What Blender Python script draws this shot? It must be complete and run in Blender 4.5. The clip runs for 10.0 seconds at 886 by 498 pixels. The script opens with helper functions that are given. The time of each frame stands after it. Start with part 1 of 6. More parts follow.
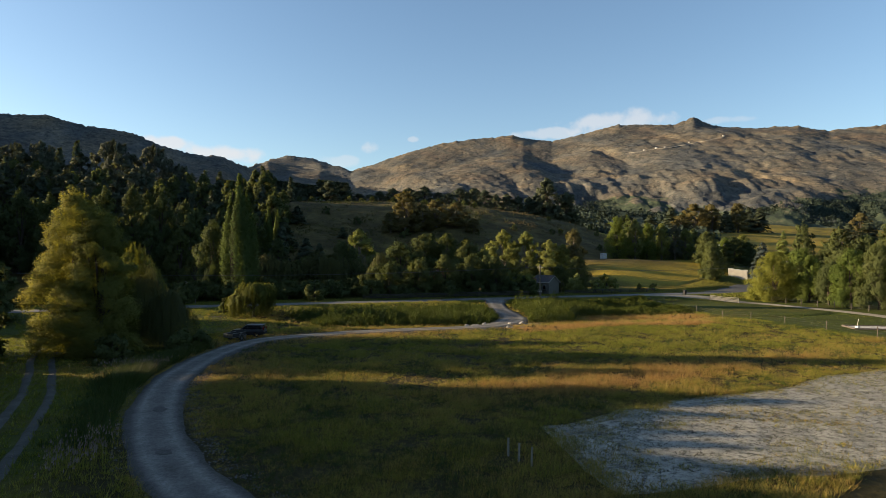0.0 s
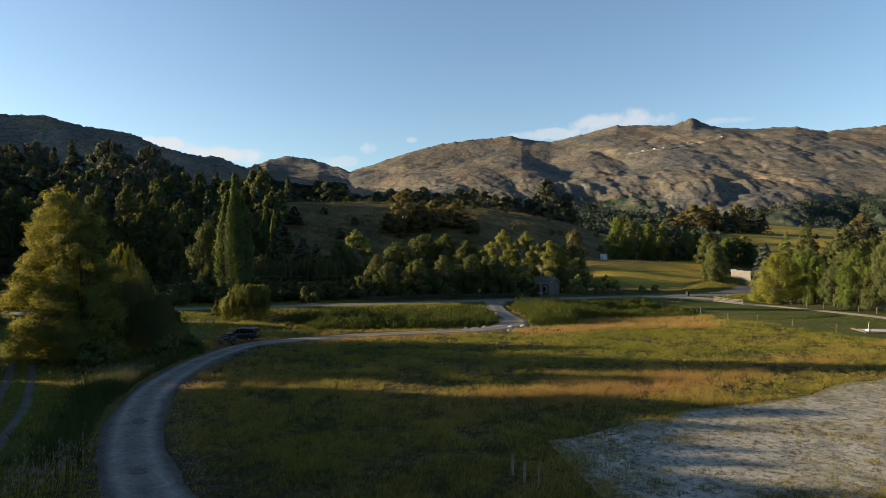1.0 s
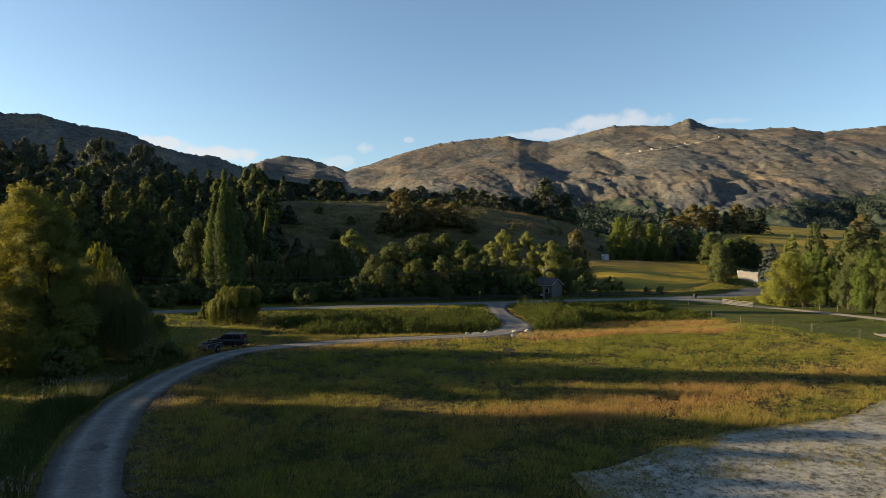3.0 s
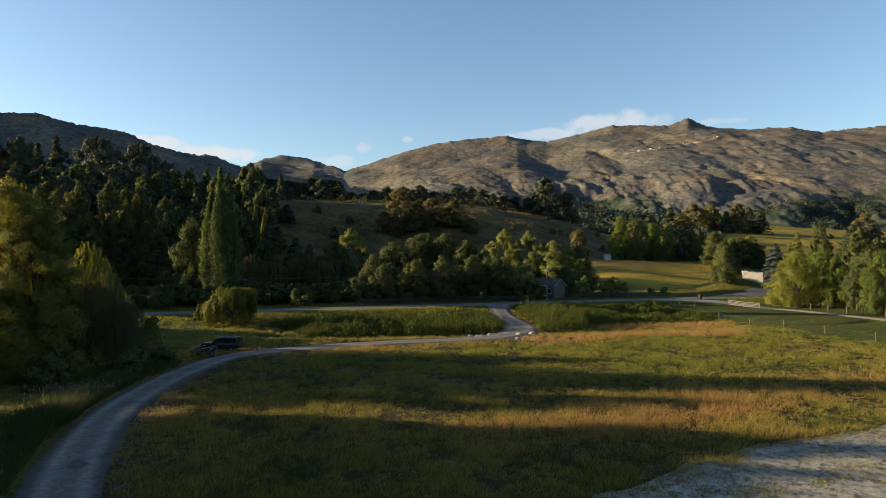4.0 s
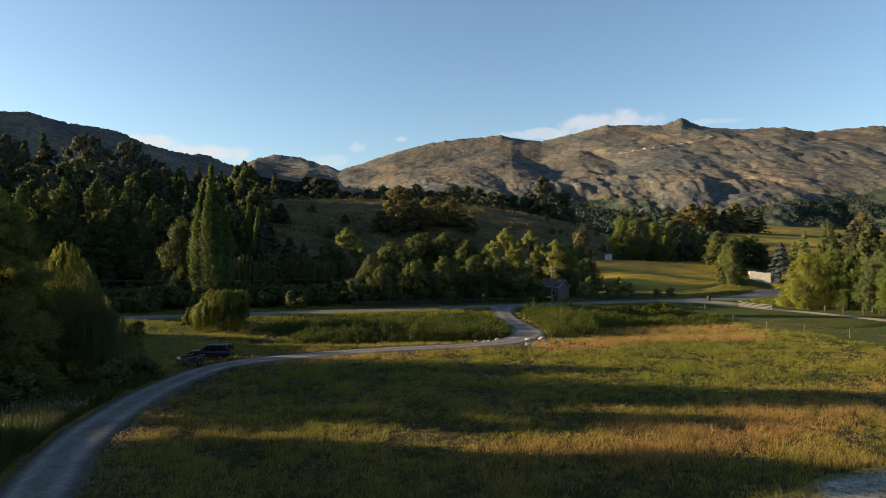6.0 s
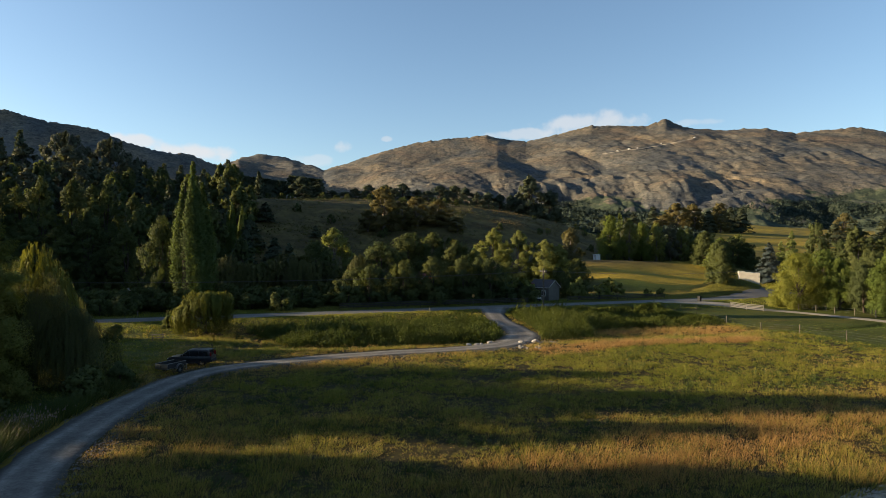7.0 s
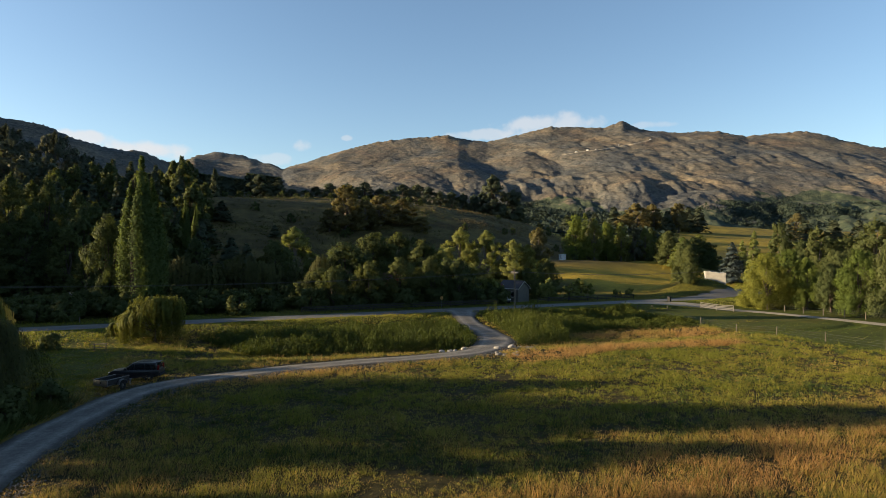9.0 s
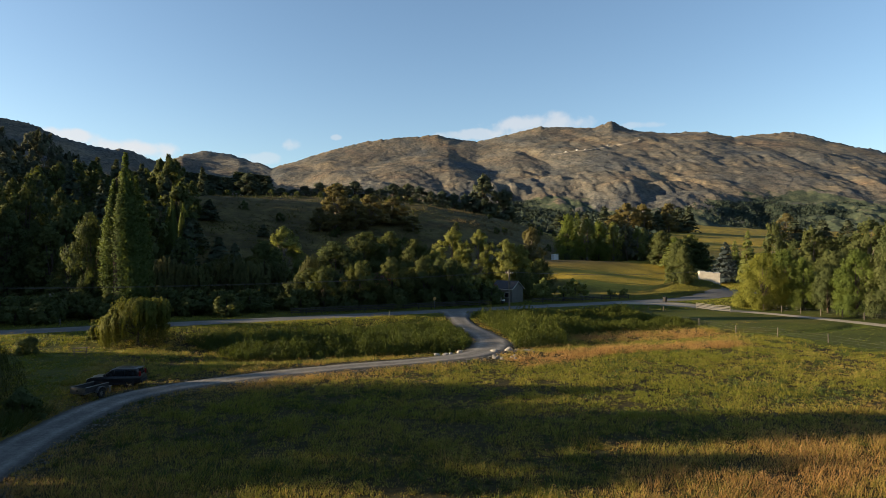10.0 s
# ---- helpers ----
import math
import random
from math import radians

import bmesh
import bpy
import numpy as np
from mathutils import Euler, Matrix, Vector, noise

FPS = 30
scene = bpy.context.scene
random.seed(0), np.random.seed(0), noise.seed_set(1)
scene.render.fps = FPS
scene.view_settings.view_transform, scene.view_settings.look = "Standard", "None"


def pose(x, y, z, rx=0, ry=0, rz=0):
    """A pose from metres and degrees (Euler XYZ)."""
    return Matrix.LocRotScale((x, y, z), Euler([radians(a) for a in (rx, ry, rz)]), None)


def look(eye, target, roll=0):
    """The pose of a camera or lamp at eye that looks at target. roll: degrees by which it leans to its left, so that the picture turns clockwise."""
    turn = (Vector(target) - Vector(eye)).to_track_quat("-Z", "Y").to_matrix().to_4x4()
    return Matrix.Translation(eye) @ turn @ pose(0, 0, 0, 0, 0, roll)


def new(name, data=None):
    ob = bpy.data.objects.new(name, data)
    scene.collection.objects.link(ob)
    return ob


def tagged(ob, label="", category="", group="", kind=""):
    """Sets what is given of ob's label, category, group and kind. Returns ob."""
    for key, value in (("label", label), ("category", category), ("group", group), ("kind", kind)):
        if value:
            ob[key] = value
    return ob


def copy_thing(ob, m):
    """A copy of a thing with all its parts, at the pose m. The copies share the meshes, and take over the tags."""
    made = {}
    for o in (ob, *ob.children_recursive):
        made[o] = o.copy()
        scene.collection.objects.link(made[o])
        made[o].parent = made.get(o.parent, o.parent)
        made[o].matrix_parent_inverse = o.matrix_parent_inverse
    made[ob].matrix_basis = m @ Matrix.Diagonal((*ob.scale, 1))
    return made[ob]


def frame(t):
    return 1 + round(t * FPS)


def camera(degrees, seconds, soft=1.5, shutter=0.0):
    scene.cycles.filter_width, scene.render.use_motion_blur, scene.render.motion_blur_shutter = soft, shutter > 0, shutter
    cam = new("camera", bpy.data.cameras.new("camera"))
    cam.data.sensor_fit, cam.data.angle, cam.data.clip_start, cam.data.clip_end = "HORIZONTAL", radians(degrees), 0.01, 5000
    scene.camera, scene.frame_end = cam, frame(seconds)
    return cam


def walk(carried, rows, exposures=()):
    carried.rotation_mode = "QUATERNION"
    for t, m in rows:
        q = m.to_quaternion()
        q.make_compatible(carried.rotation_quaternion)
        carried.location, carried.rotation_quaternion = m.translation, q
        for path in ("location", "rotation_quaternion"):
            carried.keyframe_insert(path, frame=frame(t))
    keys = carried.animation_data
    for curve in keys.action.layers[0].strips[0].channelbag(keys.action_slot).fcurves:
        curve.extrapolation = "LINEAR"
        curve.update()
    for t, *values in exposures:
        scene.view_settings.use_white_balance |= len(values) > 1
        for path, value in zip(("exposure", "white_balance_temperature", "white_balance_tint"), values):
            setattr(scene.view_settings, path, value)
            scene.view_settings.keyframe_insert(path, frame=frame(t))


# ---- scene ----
cam = camera(71.4, 10.0, soft=0.4)
PATH = [
    (0.0, 0.79, 5.57, 9.92, 90.54, -0.00, -10.69),
    (0.5, 1.01, 6.75, 9.95, 90.57, -0.00, -10.75),
    (1.0, 1.23, 7.93, 9.98, 90.60, 0.00, -10.81),
    (1.5, 1.42, 9.11, 10.00, 90.60, -0.00, -10.87),
    (2.0, 1.57, 10.25, 10.03, 90.60, -0.10, -10.92),
    (2.5, 1.66, 11.44, 10.04, 90.60, -0.10, -11.01),
    (4.0, 1.73, 15.13, 10.13, 90.57, -0.10, -11.24),
    (4.5, 1.66, 16.32, 10.16, 90.54, -0.10, -11.30),
    (5.0, 1.60, 17.53, 10.18, 90.54, -0.10, -11.39),
    (5.5, 1.52, 18.70, 10.20, 90.54, -0.10, -11.48),
    (7.0, 1.26, 22.18, 10.29, 90.54, -0.00, -13.13),
    (7.5, 1.21, 23.30, 10.30, 90.54, 0.00, -14.15),
    (8.0, 1.17, 24.45, 10.35, 90.54, 0.10, -15.22),
    (8.5, 1.15, 25.55, 10.39, 90.52, 0.10, -15.96),
    (9.0, 1.16, 26.71, 10.42, 90.52, 0.10, -16.77),
    (9.5, 1.21, 27.84, 10.43, 90.49, 0.10, -17.34),
    (10.0, 1.25, 29.03, 10.45, 90.49, 0.10, -17.73),
]
walk(cam, [(t, pose(x, y, z, rx, ry, rz)) for t, x, y, z, rx, ry, rz in PATH])

# ---- light ----
SUN_EL, SUN_AZ = 11.2, 285.0          # degrees; azimuth clockwise from +y
world = bpy.data.worlds.new("world")
scene.world = world
world.use_nodes = True
wn, wl = world.node_tree.nodes, world.node_tree.links
sky = wn.new("ShaderNodeTexSky")
sky.sky_type = "NISHITA"
sky.sun_disc = False
sky.sun_elevation, sky.sun_rotation = radians(SUN_EL), radians(SUN_AZ)
sky.altitude, sky.air_density, sky.dust_density, sky.ozone_density = 400, 1.0, 0.8, 2.0


def cloud(base, az, up, wide, high, seed, thick):
    """A soft white cloud low over the skyline, round the bearing az and the rise up."""
    d = Vector((math.sin(radians(az)), math.cos(radians(az)), up)).normalized()
    side = Vector((d.y, -d.x, 0)).normalized()
    over = side.cross(d)
    tc = wn.new("ShaderNodeTexCoord").outputs["Generated"]

    def op(kind_, p, q, r=None):
        m = wn.new("ShaderNodeMath")
        m.operation = kind_
        for sock, v in zip(m.inputs, (p, q, r)):
            if v is not None:
                if isinstance(v, (int, float)):
                    sock.default_value = v
                else:
                    wl.new(v, sock)
        return m.outputs[0]

    def along(axis):
        m = wn.new("ShaderNodeVectorMath")
        m.operation = "DOT_PRODUCT"
        m.inputs[1].default_value = axis
        wl.new(tc, m.inputs[0])
        return m.outputs["Value"]

    u, v = op("DIVIDE", along(side), wide), op("DIVIDE", op("SUBTRACT", along(over), 0.0), high)
    ahead = op("GREATER_THAN", along(d), 0.5)
    far = op("ADD", op("MULTIPLY", u, u), op("MULTIPLY", v, v))
    nz = wn.new("ShaderNodeTexNoise")
    nz.noise_dimensions = "4D"
    nz.inputs["W"].default_value, nz.inputs["Scale"].default_value, nz.inputs["Detail"].default_value, nz.inputs["Roughness"].default_value = seed, 30, 5, 0.5
    wl.new(tc, nz.inputs["Vector"])
    f = op("ADD", op("MULTIPLY", nz.outputs["Fac"], 2.6), op("MULTIPLY", far, -1.0))
    mr = wn.new("ShaderNodeMapRange")
    mr.interpolation_type = "SMOOTHSTEP"
    mr.inputs[1].default_value, mr.inputs[2].default_value, mr.inputs[4].default_value = 0.5, 1.25, thick
    wl.new(f, mr.inputs[0])
    x = wn.new("ShaderNodeMix")
    x.data_type = "RGBA"
    wl.new(op("MULTIPLY", mr.outputs[0], ahead), x.inputs[0])
    wl.new(base, x.inputs[6])
    x.inputs[7].default_value = (3.5, 3.5, 3.55, 1)
    return x.outputs[2]


shade = sky.outputs[0]
for row in ((26.4, 0.207, 0.105, 0.024, 1.0, 0.62), (20.6, 0.194, 0.070, 0.011, 2.0, 0.5), (-9.4, 0.152, 0.085, 0.019, 4.0, 0.85), (-13.6, 0.166, 0.050, 0.012, 5.0, 0.8), (3.9, 0.173, 0.019, 0.013, 9.0, 0.55), (1.0, 0.150, 0.05, 0.012, 11.0, 0.35), (35.0, 0.199, 0.05, 0.007, 3.0, 0.3), (7.9, 0.187, 0.011, 0.006, 6.0, 0.4)):
    shade = cloud(shade, *row)
wl.new(shade, wn["Background"].inputs[0])
wn["Background"].inputs[1].default_value = 0.073
sun = new("sun", bpy.data.lights.new("sun", "SUN"))
sun.data.energy, sun.data.angle, sun.data.color = 5.0, radians(0.6), (1.0, 0.76, 0.46)
sa, se = radians(SUN_AZ), radians(SUN_EL)
sun.matrix_world = look((math.sin(sa) * 100, math.cos(sa) * 100, 60), (math.sin(sa) * (100 - math.cos(se)), math.cos(sa) * (100 - math.cos(se)), 60 - math.sin(se)))
scene.view_settings.exposure = 1.67

# ---- materials ----
def mat(name, rough=0.8, metal=0.0, spec=0.5):
    m = bpy.data.materials.new(name)
    m.use_nodes = True
    b = m.node_tree.nodes["Principled BSDF"]
    b.inputs["Roughness"].default_value, b.inputs["Metallic"].default_value = rough, metal
    b.inputs["Specular IOR Level"].default_value = spec
    return m, m.node_tree.nodes, m.node_tree.links, b


def noise_tex(n, l, scale, detail=4, rough=0.6, vec=None):
    t = n.new("ShaderNodeTexNoise")
    t.inputs["Scale"].default_value, t.inputs["Detail"].default_value, t.inputs["Roughness"].default_value = scale, detail, rough
    if vec is not None:
        l.new(vec, t.inputs["Vector"])
    return t.outputs["Fac"]


def ramp(n, l, fac, stops):
    r = n.new("ShaderNodeValToRGB")
    while len(r.color_ramp.elements) < len(stops):
        r.color_ramp.elements.new(0.5)
    for e, (p, c) in zip(r.color_ramp.elements, stops):
        e.position, e.color = p, (*c, 1)
    l.new(fac, r.inputs[0])
    return r.outputs[0]


def mix(n, l, fac, a, b, kind="MIX"):
    x = n.new("ShaderNodeMix")
    x.data_type, x.blend_type = "RGBA", kind
    for sock, v in ((x.inputs[0], fac), (x.inputs[6], a), (x.inputs[7], b)):
        if isinstance(v, (int, float)):
            sock.default_value = v
        elif isinstance(v, tuple):
            sock.default_value = (*v, 1)
        else:
            l.new(v, sock)
    return x.outputs[2]


def bump(n, l, b, height, strength, dist):
    x = n.new("ShaderNodeBump")
    x.inputs["Strength"].default_value, x.inputs["Distance"].default_value = strength, dist
    l.new(height, x.inputs["Height"])
    l.new(x.outputs[0], b.inputs["Normal"])


def where(n):
    return n.new("ShaderNodeNewGeometry").outputs["Position"]


def speckled(name, dark, light, scale, fine, rough=0.9, relief=0.02, metal=0.0, spec=0.3):
    """A surface with broad stains and fine grain."""
    m, n, l, b = mat(name, rough, metal, spec)
    p = where(n)
    broad, grain = noise_tex(n, l, scale, 4, 0.6, p), noise_tex(n, l, fine, 3, 0.7, p)
    c = ramp(n, l, broad, [(0.3, dark), (0.7, light)])
    c = mix(n, l, 0.5, c, ramp(n, l, grain, [(0.3, (0.45,) * 3), (0.7, (1.4,) * 3)]), "MULTIPLY")
    l.new(c, b.inputs["Base Color"])
    bump(n, l, b, grain, 0.6, relief)
    return m


def foliage(name, dark, light, glow=0.35, spread=0.25):
    """Leaves: colour differs from leaf to leaf and from clump to clump, some light passes through."""
    m, n, l, b = mat(name, 0.75, 0.0, 0.08)
    p = where(n)
    isl = n.new("ShaderNodeNewGeometry").outputs["Random Per Island"]
    rnd = n.new("ShaderNodeObjectInfo").outputs["Random"]
    clump = noise_tex(n, l, spread, 3, 0.6, p)
    c = mix(n, l, clump, dark, light)
    c = mix(n, l, 0.75, c, ramp(n, l, isl, [(0.0, (0.72, 0.75, 0.72)), (1.0, (1.28, 1.24, 1.15))]), "MULTIPLY")
    c = mix(n, l, 0.8, c, ramp(n, l, rnd, [(0.0, (0.8, 0.85, 0.85)), (1.0, (1.2, 1.12, 0.95))]), "MULTIPLY")
    l.new(c, b.inputs["Base Color"])
    tr = n.new("ShaderNodeBsdfTranslucent")
    l.new(mix(n, l, 1.0, c, (1.3, 1.25, 0.6), "MULTIPLY"), tr.inputs[0])
    sh = n.new("ShaderNodeMixShader")
    sh.inputs[0].default_value = glow
    l.new(b.outputs[0], sh.inputs[1])
    l.new(tr.outputs[0], sh.inputs[2])
    l.new(sh.outputs[0], n["Material Output"].inputs[0])
    return m


def ground_material():
    """Meadow soil and turf below, tussock, rock and scrub on the mountains."""
    m, n, l, b = mat("ground", 0.95, 0.0, 0.1)
    p = where(n)
    xyz = n.new("ShaderNodeSeparateXYZ")
    l.new(p, xyz.inputs[0])
    at = n.new("ShaderNodeAttribute")
    at.attribute_name = "dry"
    turf = ramp(n, l, at.outputs["Fac"], [(0.0, (0.044, 0.056, 0.009)), (0.35, (0.078, 0.068, 0.016)), (0.75, (0.265, 0.195, 0.028))])
    turf = mix(n, l, 0.8, turf, ramp(n, l, noise_tex(n, l, 0.12, 6, 0.7, p), [(0.3, (0.6, 0.65, 0.6)), (0.7, (1.3, 1.25, 1.2))]), "MULTIPLY")
    turf = mix(n, l, 0.6, turf, ramp(n, l, noise_tex(n, l, 1.7, 4, 0.7, p), [(0.3, (0.5, 0.5, 0.5)), (0.7, (1.4, 1.4, 1.3))]), "MULTIPLY")
    # near-black soil under tall grass: shade between the blades put into its colour
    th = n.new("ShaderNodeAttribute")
    th.attribute_name = "thatch_shade"
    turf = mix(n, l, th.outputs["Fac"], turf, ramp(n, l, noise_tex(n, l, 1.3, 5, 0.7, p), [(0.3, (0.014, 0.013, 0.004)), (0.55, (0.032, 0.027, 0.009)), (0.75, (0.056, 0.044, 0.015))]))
    wild = n.new("ShaderNodeAttribute")
    wild.attribute_name = "wild"
    st = n.new("ShaderNodeMapping")
    st.inputs["Scale"].default_value = (1.0, 0.6, 1.0)
    l.new(p, st.inputs[0])
    sp = st.outputs[0]
    tussock = ramp(n, l, noise_tex(n, l, 0.006, 9, 0.72, sp), [(0.34, (0.046, 0.050, 0.054)), (0.45, (0.073, 0.073, 0.068)), (0.55, (0.108, 0.098, 0.081)), (0.68, (0.156, 0.132, 0.093))])
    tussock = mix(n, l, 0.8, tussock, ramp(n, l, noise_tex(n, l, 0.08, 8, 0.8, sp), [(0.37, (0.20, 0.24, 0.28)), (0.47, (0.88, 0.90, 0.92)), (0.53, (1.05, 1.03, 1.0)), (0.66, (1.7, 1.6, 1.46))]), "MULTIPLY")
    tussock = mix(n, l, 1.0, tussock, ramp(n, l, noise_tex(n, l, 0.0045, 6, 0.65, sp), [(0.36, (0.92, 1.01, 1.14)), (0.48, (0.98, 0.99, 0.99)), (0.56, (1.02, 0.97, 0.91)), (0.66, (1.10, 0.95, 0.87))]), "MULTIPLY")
    # bluish creases with warm pale lips: shade and sun of small relief painted in
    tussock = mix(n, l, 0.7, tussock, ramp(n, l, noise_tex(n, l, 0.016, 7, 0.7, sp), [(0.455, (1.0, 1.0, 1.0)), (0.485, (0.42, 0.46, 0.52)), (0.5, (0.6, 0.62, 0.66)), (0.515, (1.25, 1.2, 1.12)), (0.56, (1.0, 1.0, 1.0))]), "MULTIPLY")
    scrub = ramp(n, l, noise_tex(n, l, 0.035, 8, 0.8, sp), [(0.38, (0.018, 0.027, 0.022)), (0.50, (0.038, 0.052, 0.034)), (0.58, (0.066, 0.076, 0.046)), (0.70, (0.11, 0.10, 0.064))])
    hs = n.new("ShaderNodeMath")
    hs.operation = "MULTIPLY_ADD"
    hs.inputs[1].default_value, hs.inputs[2].default_value = -1 / 480, 0.60
    l.new(xyz.outputs[2], hs.inputs[0])
    ad = n.new("ShaderNodeMath")
    l.new(hs.outputs[0], ad.inputs[0])
    l.new(noise_tex(n, l, 0.006, 8, 0.7, sp), ad.inputs[1])
    hol = n.new("ShaderNodeAttribute")
    hol.attribute_name = "hollow"
    wet = n.new("ShaderNodeMath")
    wet.operation = "MULTIPLY_ADD"
    wet.inputs[1].default_value = 0.30
    l.new(hol.outputs["Fac"], wet.inputs[0])
    l.new(ad.outputs[0], wet.inputs[2])
    green = ramp(n, l, wet.outputs[0], [(0.97, (0, 0, 0)), (1.08, (1, 1, 1))])
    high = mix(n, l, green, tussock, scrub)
    br = n.new("ShaderNodeAttribute")
    br.attribute_name = "bracken"
    fern = ramp(n, l, noise_tex(n, l, 0.11, 7, 0.72, p), [(0.32, (0.028, 0.024, 0.010)), (0.47, (0.058, 0.045, 0.017)), (0.58, (0.092, 0.072, 0.025)), (0.72, (0.140, 0.108, 0.036))])
    turf = mix(n, l, br.outputs["Fac"], turf, fern)
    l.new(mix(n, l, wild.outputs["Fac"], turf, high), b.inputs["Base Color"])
    rel = mix(n, l, wild.outputs["Fac"], noise_tex(n, l, 0.6, 6, 0.7, p), noise_tex(n, l, 0.06, 9, 0.76, sp))
    dist = n.new("ShaderNodeMath")
    dist.operation = "MULTIPLY_ADD"
    dist.inputs[1].default_value, dist.inputs[2].default_value = 4.5, 0.4
    l.new(wild.outputs["Fac"], dist.inputs[0])
    bp = n.new("ShaderNodeBump")
    bp.inputs["Strength"].default_value = 0.75
    l.new(dist.outputs[0], bp.inputs["Distance"])
    l.new(rel, bp.inputs["Height"])
    l.new(bp.outputs[0], b.inputs["Normal"])
    return m


M_GROUND = ground_material()


def drive_material():
    """Packed gravel: paler wheel paths, loose darker stones between and along the edges."""
    m, n, l, b = mat("drive_gravel", 0.95, 0.0, 0.2)
    p = where(n)
    at = n.new("ShaderNodeAttribute")
    at.attribute_name = "across"
    c = ramp(n, l, at.outputs["Fac"], [(0.0, (0.045, 0.043, 0.037)), (0.12, (0.066, 0.063, 0.057)), (0.26, (0.166, 0.158, 0.144)), (0.42, (0.112, 0.106, 0.096)), (0.58, (0.112, 0.106, 0.096)), (0.74, (0.166, 0.158, 0.144)), (0.88, (0.066, 0.063, 0.057)), (1.0, (0.045, 0.043, 0.037))])
    c = mix(n, l, 0.7, c, ramp(n, l, noise_tex(n, l, 0.6, 5, 0.7, p), [(0.3, (0.6, 0.6, 0.58)), (0.7, (1.35, 1.35, 1.35))]), "MULTIPLY")
    grain = noise_tex(n, l, 4.0, 6, 0.85, p)
    c = mix(n, l, 0.85, c, ramp(n, l, grain, [(0.36, (0.6,) * 3), (0.64, (1.38,) * 3)]), "MULTIPLY")
    l.new(c, b.inputs["Base Color"])
    bump(n, l, b, grain, 0.8, 0.06)
    return m


M_DRIVE = drive_material()
M_RUT = speckled("rut_earth", (0.034, 0.034, 0.027), (0.078, 0.074, 0.062), 0.8, 5.0, 0.95, 0.05)
M_ROAD = speckled("asphalt", (0.068, 0.068, 0.068), (0.112, 0.112, 0.110), 0.2, 8.0, 0.85, 0.01)
M_LANE = speckled("pale_gravel", (0.173, 0.153, 0.122), (0.234, 0.213, 0.173), 0.3, 4.0, 0.95, 0.03)
M_BARK = speckled("bark", (0.030, 0.023, 0.018), (0.071, 0.056, 0.043), 2.0, 12.0, 0.95, 0.03)
M_PALEBARK = speckled("pale_bark", (0.092, 0.076, 0.061), (0.173, 0.153, 0.127), 1.5, 10.0, 0.9, 0.02)


def grass(name, green, straw, head, glow=0.3):
    """Blades of grass between green and straw by the field's dryness."""
    m, n, l, b = mat(name, 0.6, 0.0, 0.2)
    at = n.new("ShaderNodeAttribute")
    at.attribute_name = "dry"
    isl = n.new("ShaderNodeNewGeometry").outputs["Random Per Island"]
    c = ramp(n, l, at.outputs["Fac"], [(0.0, green), (0.55, straw), (1.0, head)])
    c = mix(n, l, 0.85, c, ramp(n, l, isl, [(0.0, (0.62, 0.66, 0.62)), (1.0, (1.4, 1.34, 1.28))]), "MULTIPLY")
    l.new(c, b.inputs["Base Color"])
    tr = n.new("ShaderNodeBsdfTranslucent")
    l.new(c, tr.inputs[0])
    sh = n.new("ShaderNodeMixShader")
    sh.inputs[0].default_value = glow
    l.new(b.outputs[0], sh.inputs[1])
    l.new(tr.outputs[0], sh.inputs[2])
    l.new(sh.outputs[0], n["Material Output"].inputs[0])
    return m


M_GRASS = grass("meadow_grass", (0.118, 0.136, 0.016), (0.205, 0.178, 0.034), (0.280, 0.160, 0.057), 0.42)
M_REED = grass("reed", (0.036, 0.056, 0.011), (0.074, 0.074, 0.019), (0.115, 0.088, 0.040), 0.2)
M_REEDLEAF = foliage("leaf_reed", (0.028, 0.046, 0.011), (0.076, 0.088, 0.021), 0.3, 0.5)
M_SEED = foliage("seed_head", (0.22, 0.165, 0.085), (0.32, 0.225, 0.125), 0.4, 0.3)
M_DRYGRASS = grass("dry_pasture", (0.14, 0.115, 0.016), (0.235, 0.172, 0.024), (0.28, 0.18, 0.040))


def yard_material():
    """Fine pale gravel with dark clods and stains."""
    m, n, l, b = mat("yard_gravel", 0.95, 0.0, 0.2)
    p = where(n)
    c = ramp(n, l, noise_tex(n, l, 0.35, 6, 0.7, p), [(0.3, (0.150, 0.147, 0.126)), (0.5, (0.262, 0.255, 0.220)), (0.7, (0.345, 0.334, 0.290))])
    clod = noise_tex(n, l, 2.0, 6, 0.8, p)
    c = mix(n, l, 0.9, c, ramp(n, l, clod, [(0.40, (0.20, 0.20, 0.17)), (0.49, (0.85, 0.85, 0.84)), (0.65, (1.15, 1.15, 1.14))]), "MULTIPLY")
    grain = noise_tex(n, l, 14.0, 4, 0.75, p)
    c = mix(n, l, 0.7, c, ramp(n, l, grain, [(0.35, (0.5,) * 3), (0.65, (1.45,) * 3)]), "MULTIPLY")
    l.new(c, b.inputs["Base Color"])
    bump(n, l, b, mix(n, l, 0.4, clod, grain), 0.9, 0.14)
    return m


M_YARD = yard_material()
M_GOLD = foliage("leaf_golden", (0.108, 0.122, 0.032), (0.180, 0.172, 0.051), 0.42)
M_POPLAR = foliage("leaf_poplar", (0.058, 0.090, 0.031), (0.108, 0.136, 0.049))
M_WILLOW = foliage("leaf_willow", (0.039, 0.051, 0.022), (0.078, 0.078, 0.034), 0.25)
M_BROAD = foliage("leaf_broad", (0.043, 0.061, 0.029), (0.090, 0.105, 0.045))
M_LIGHT = foliage("leaf_light", (0.115, 0.138, 0.046), (0.200, 0.212, 0.082), 0.42)
M_LIME = foliage("leaf_lime", (0.113, 0.129, 0.027), (0.187, 0.182, 0.041), 0.4)
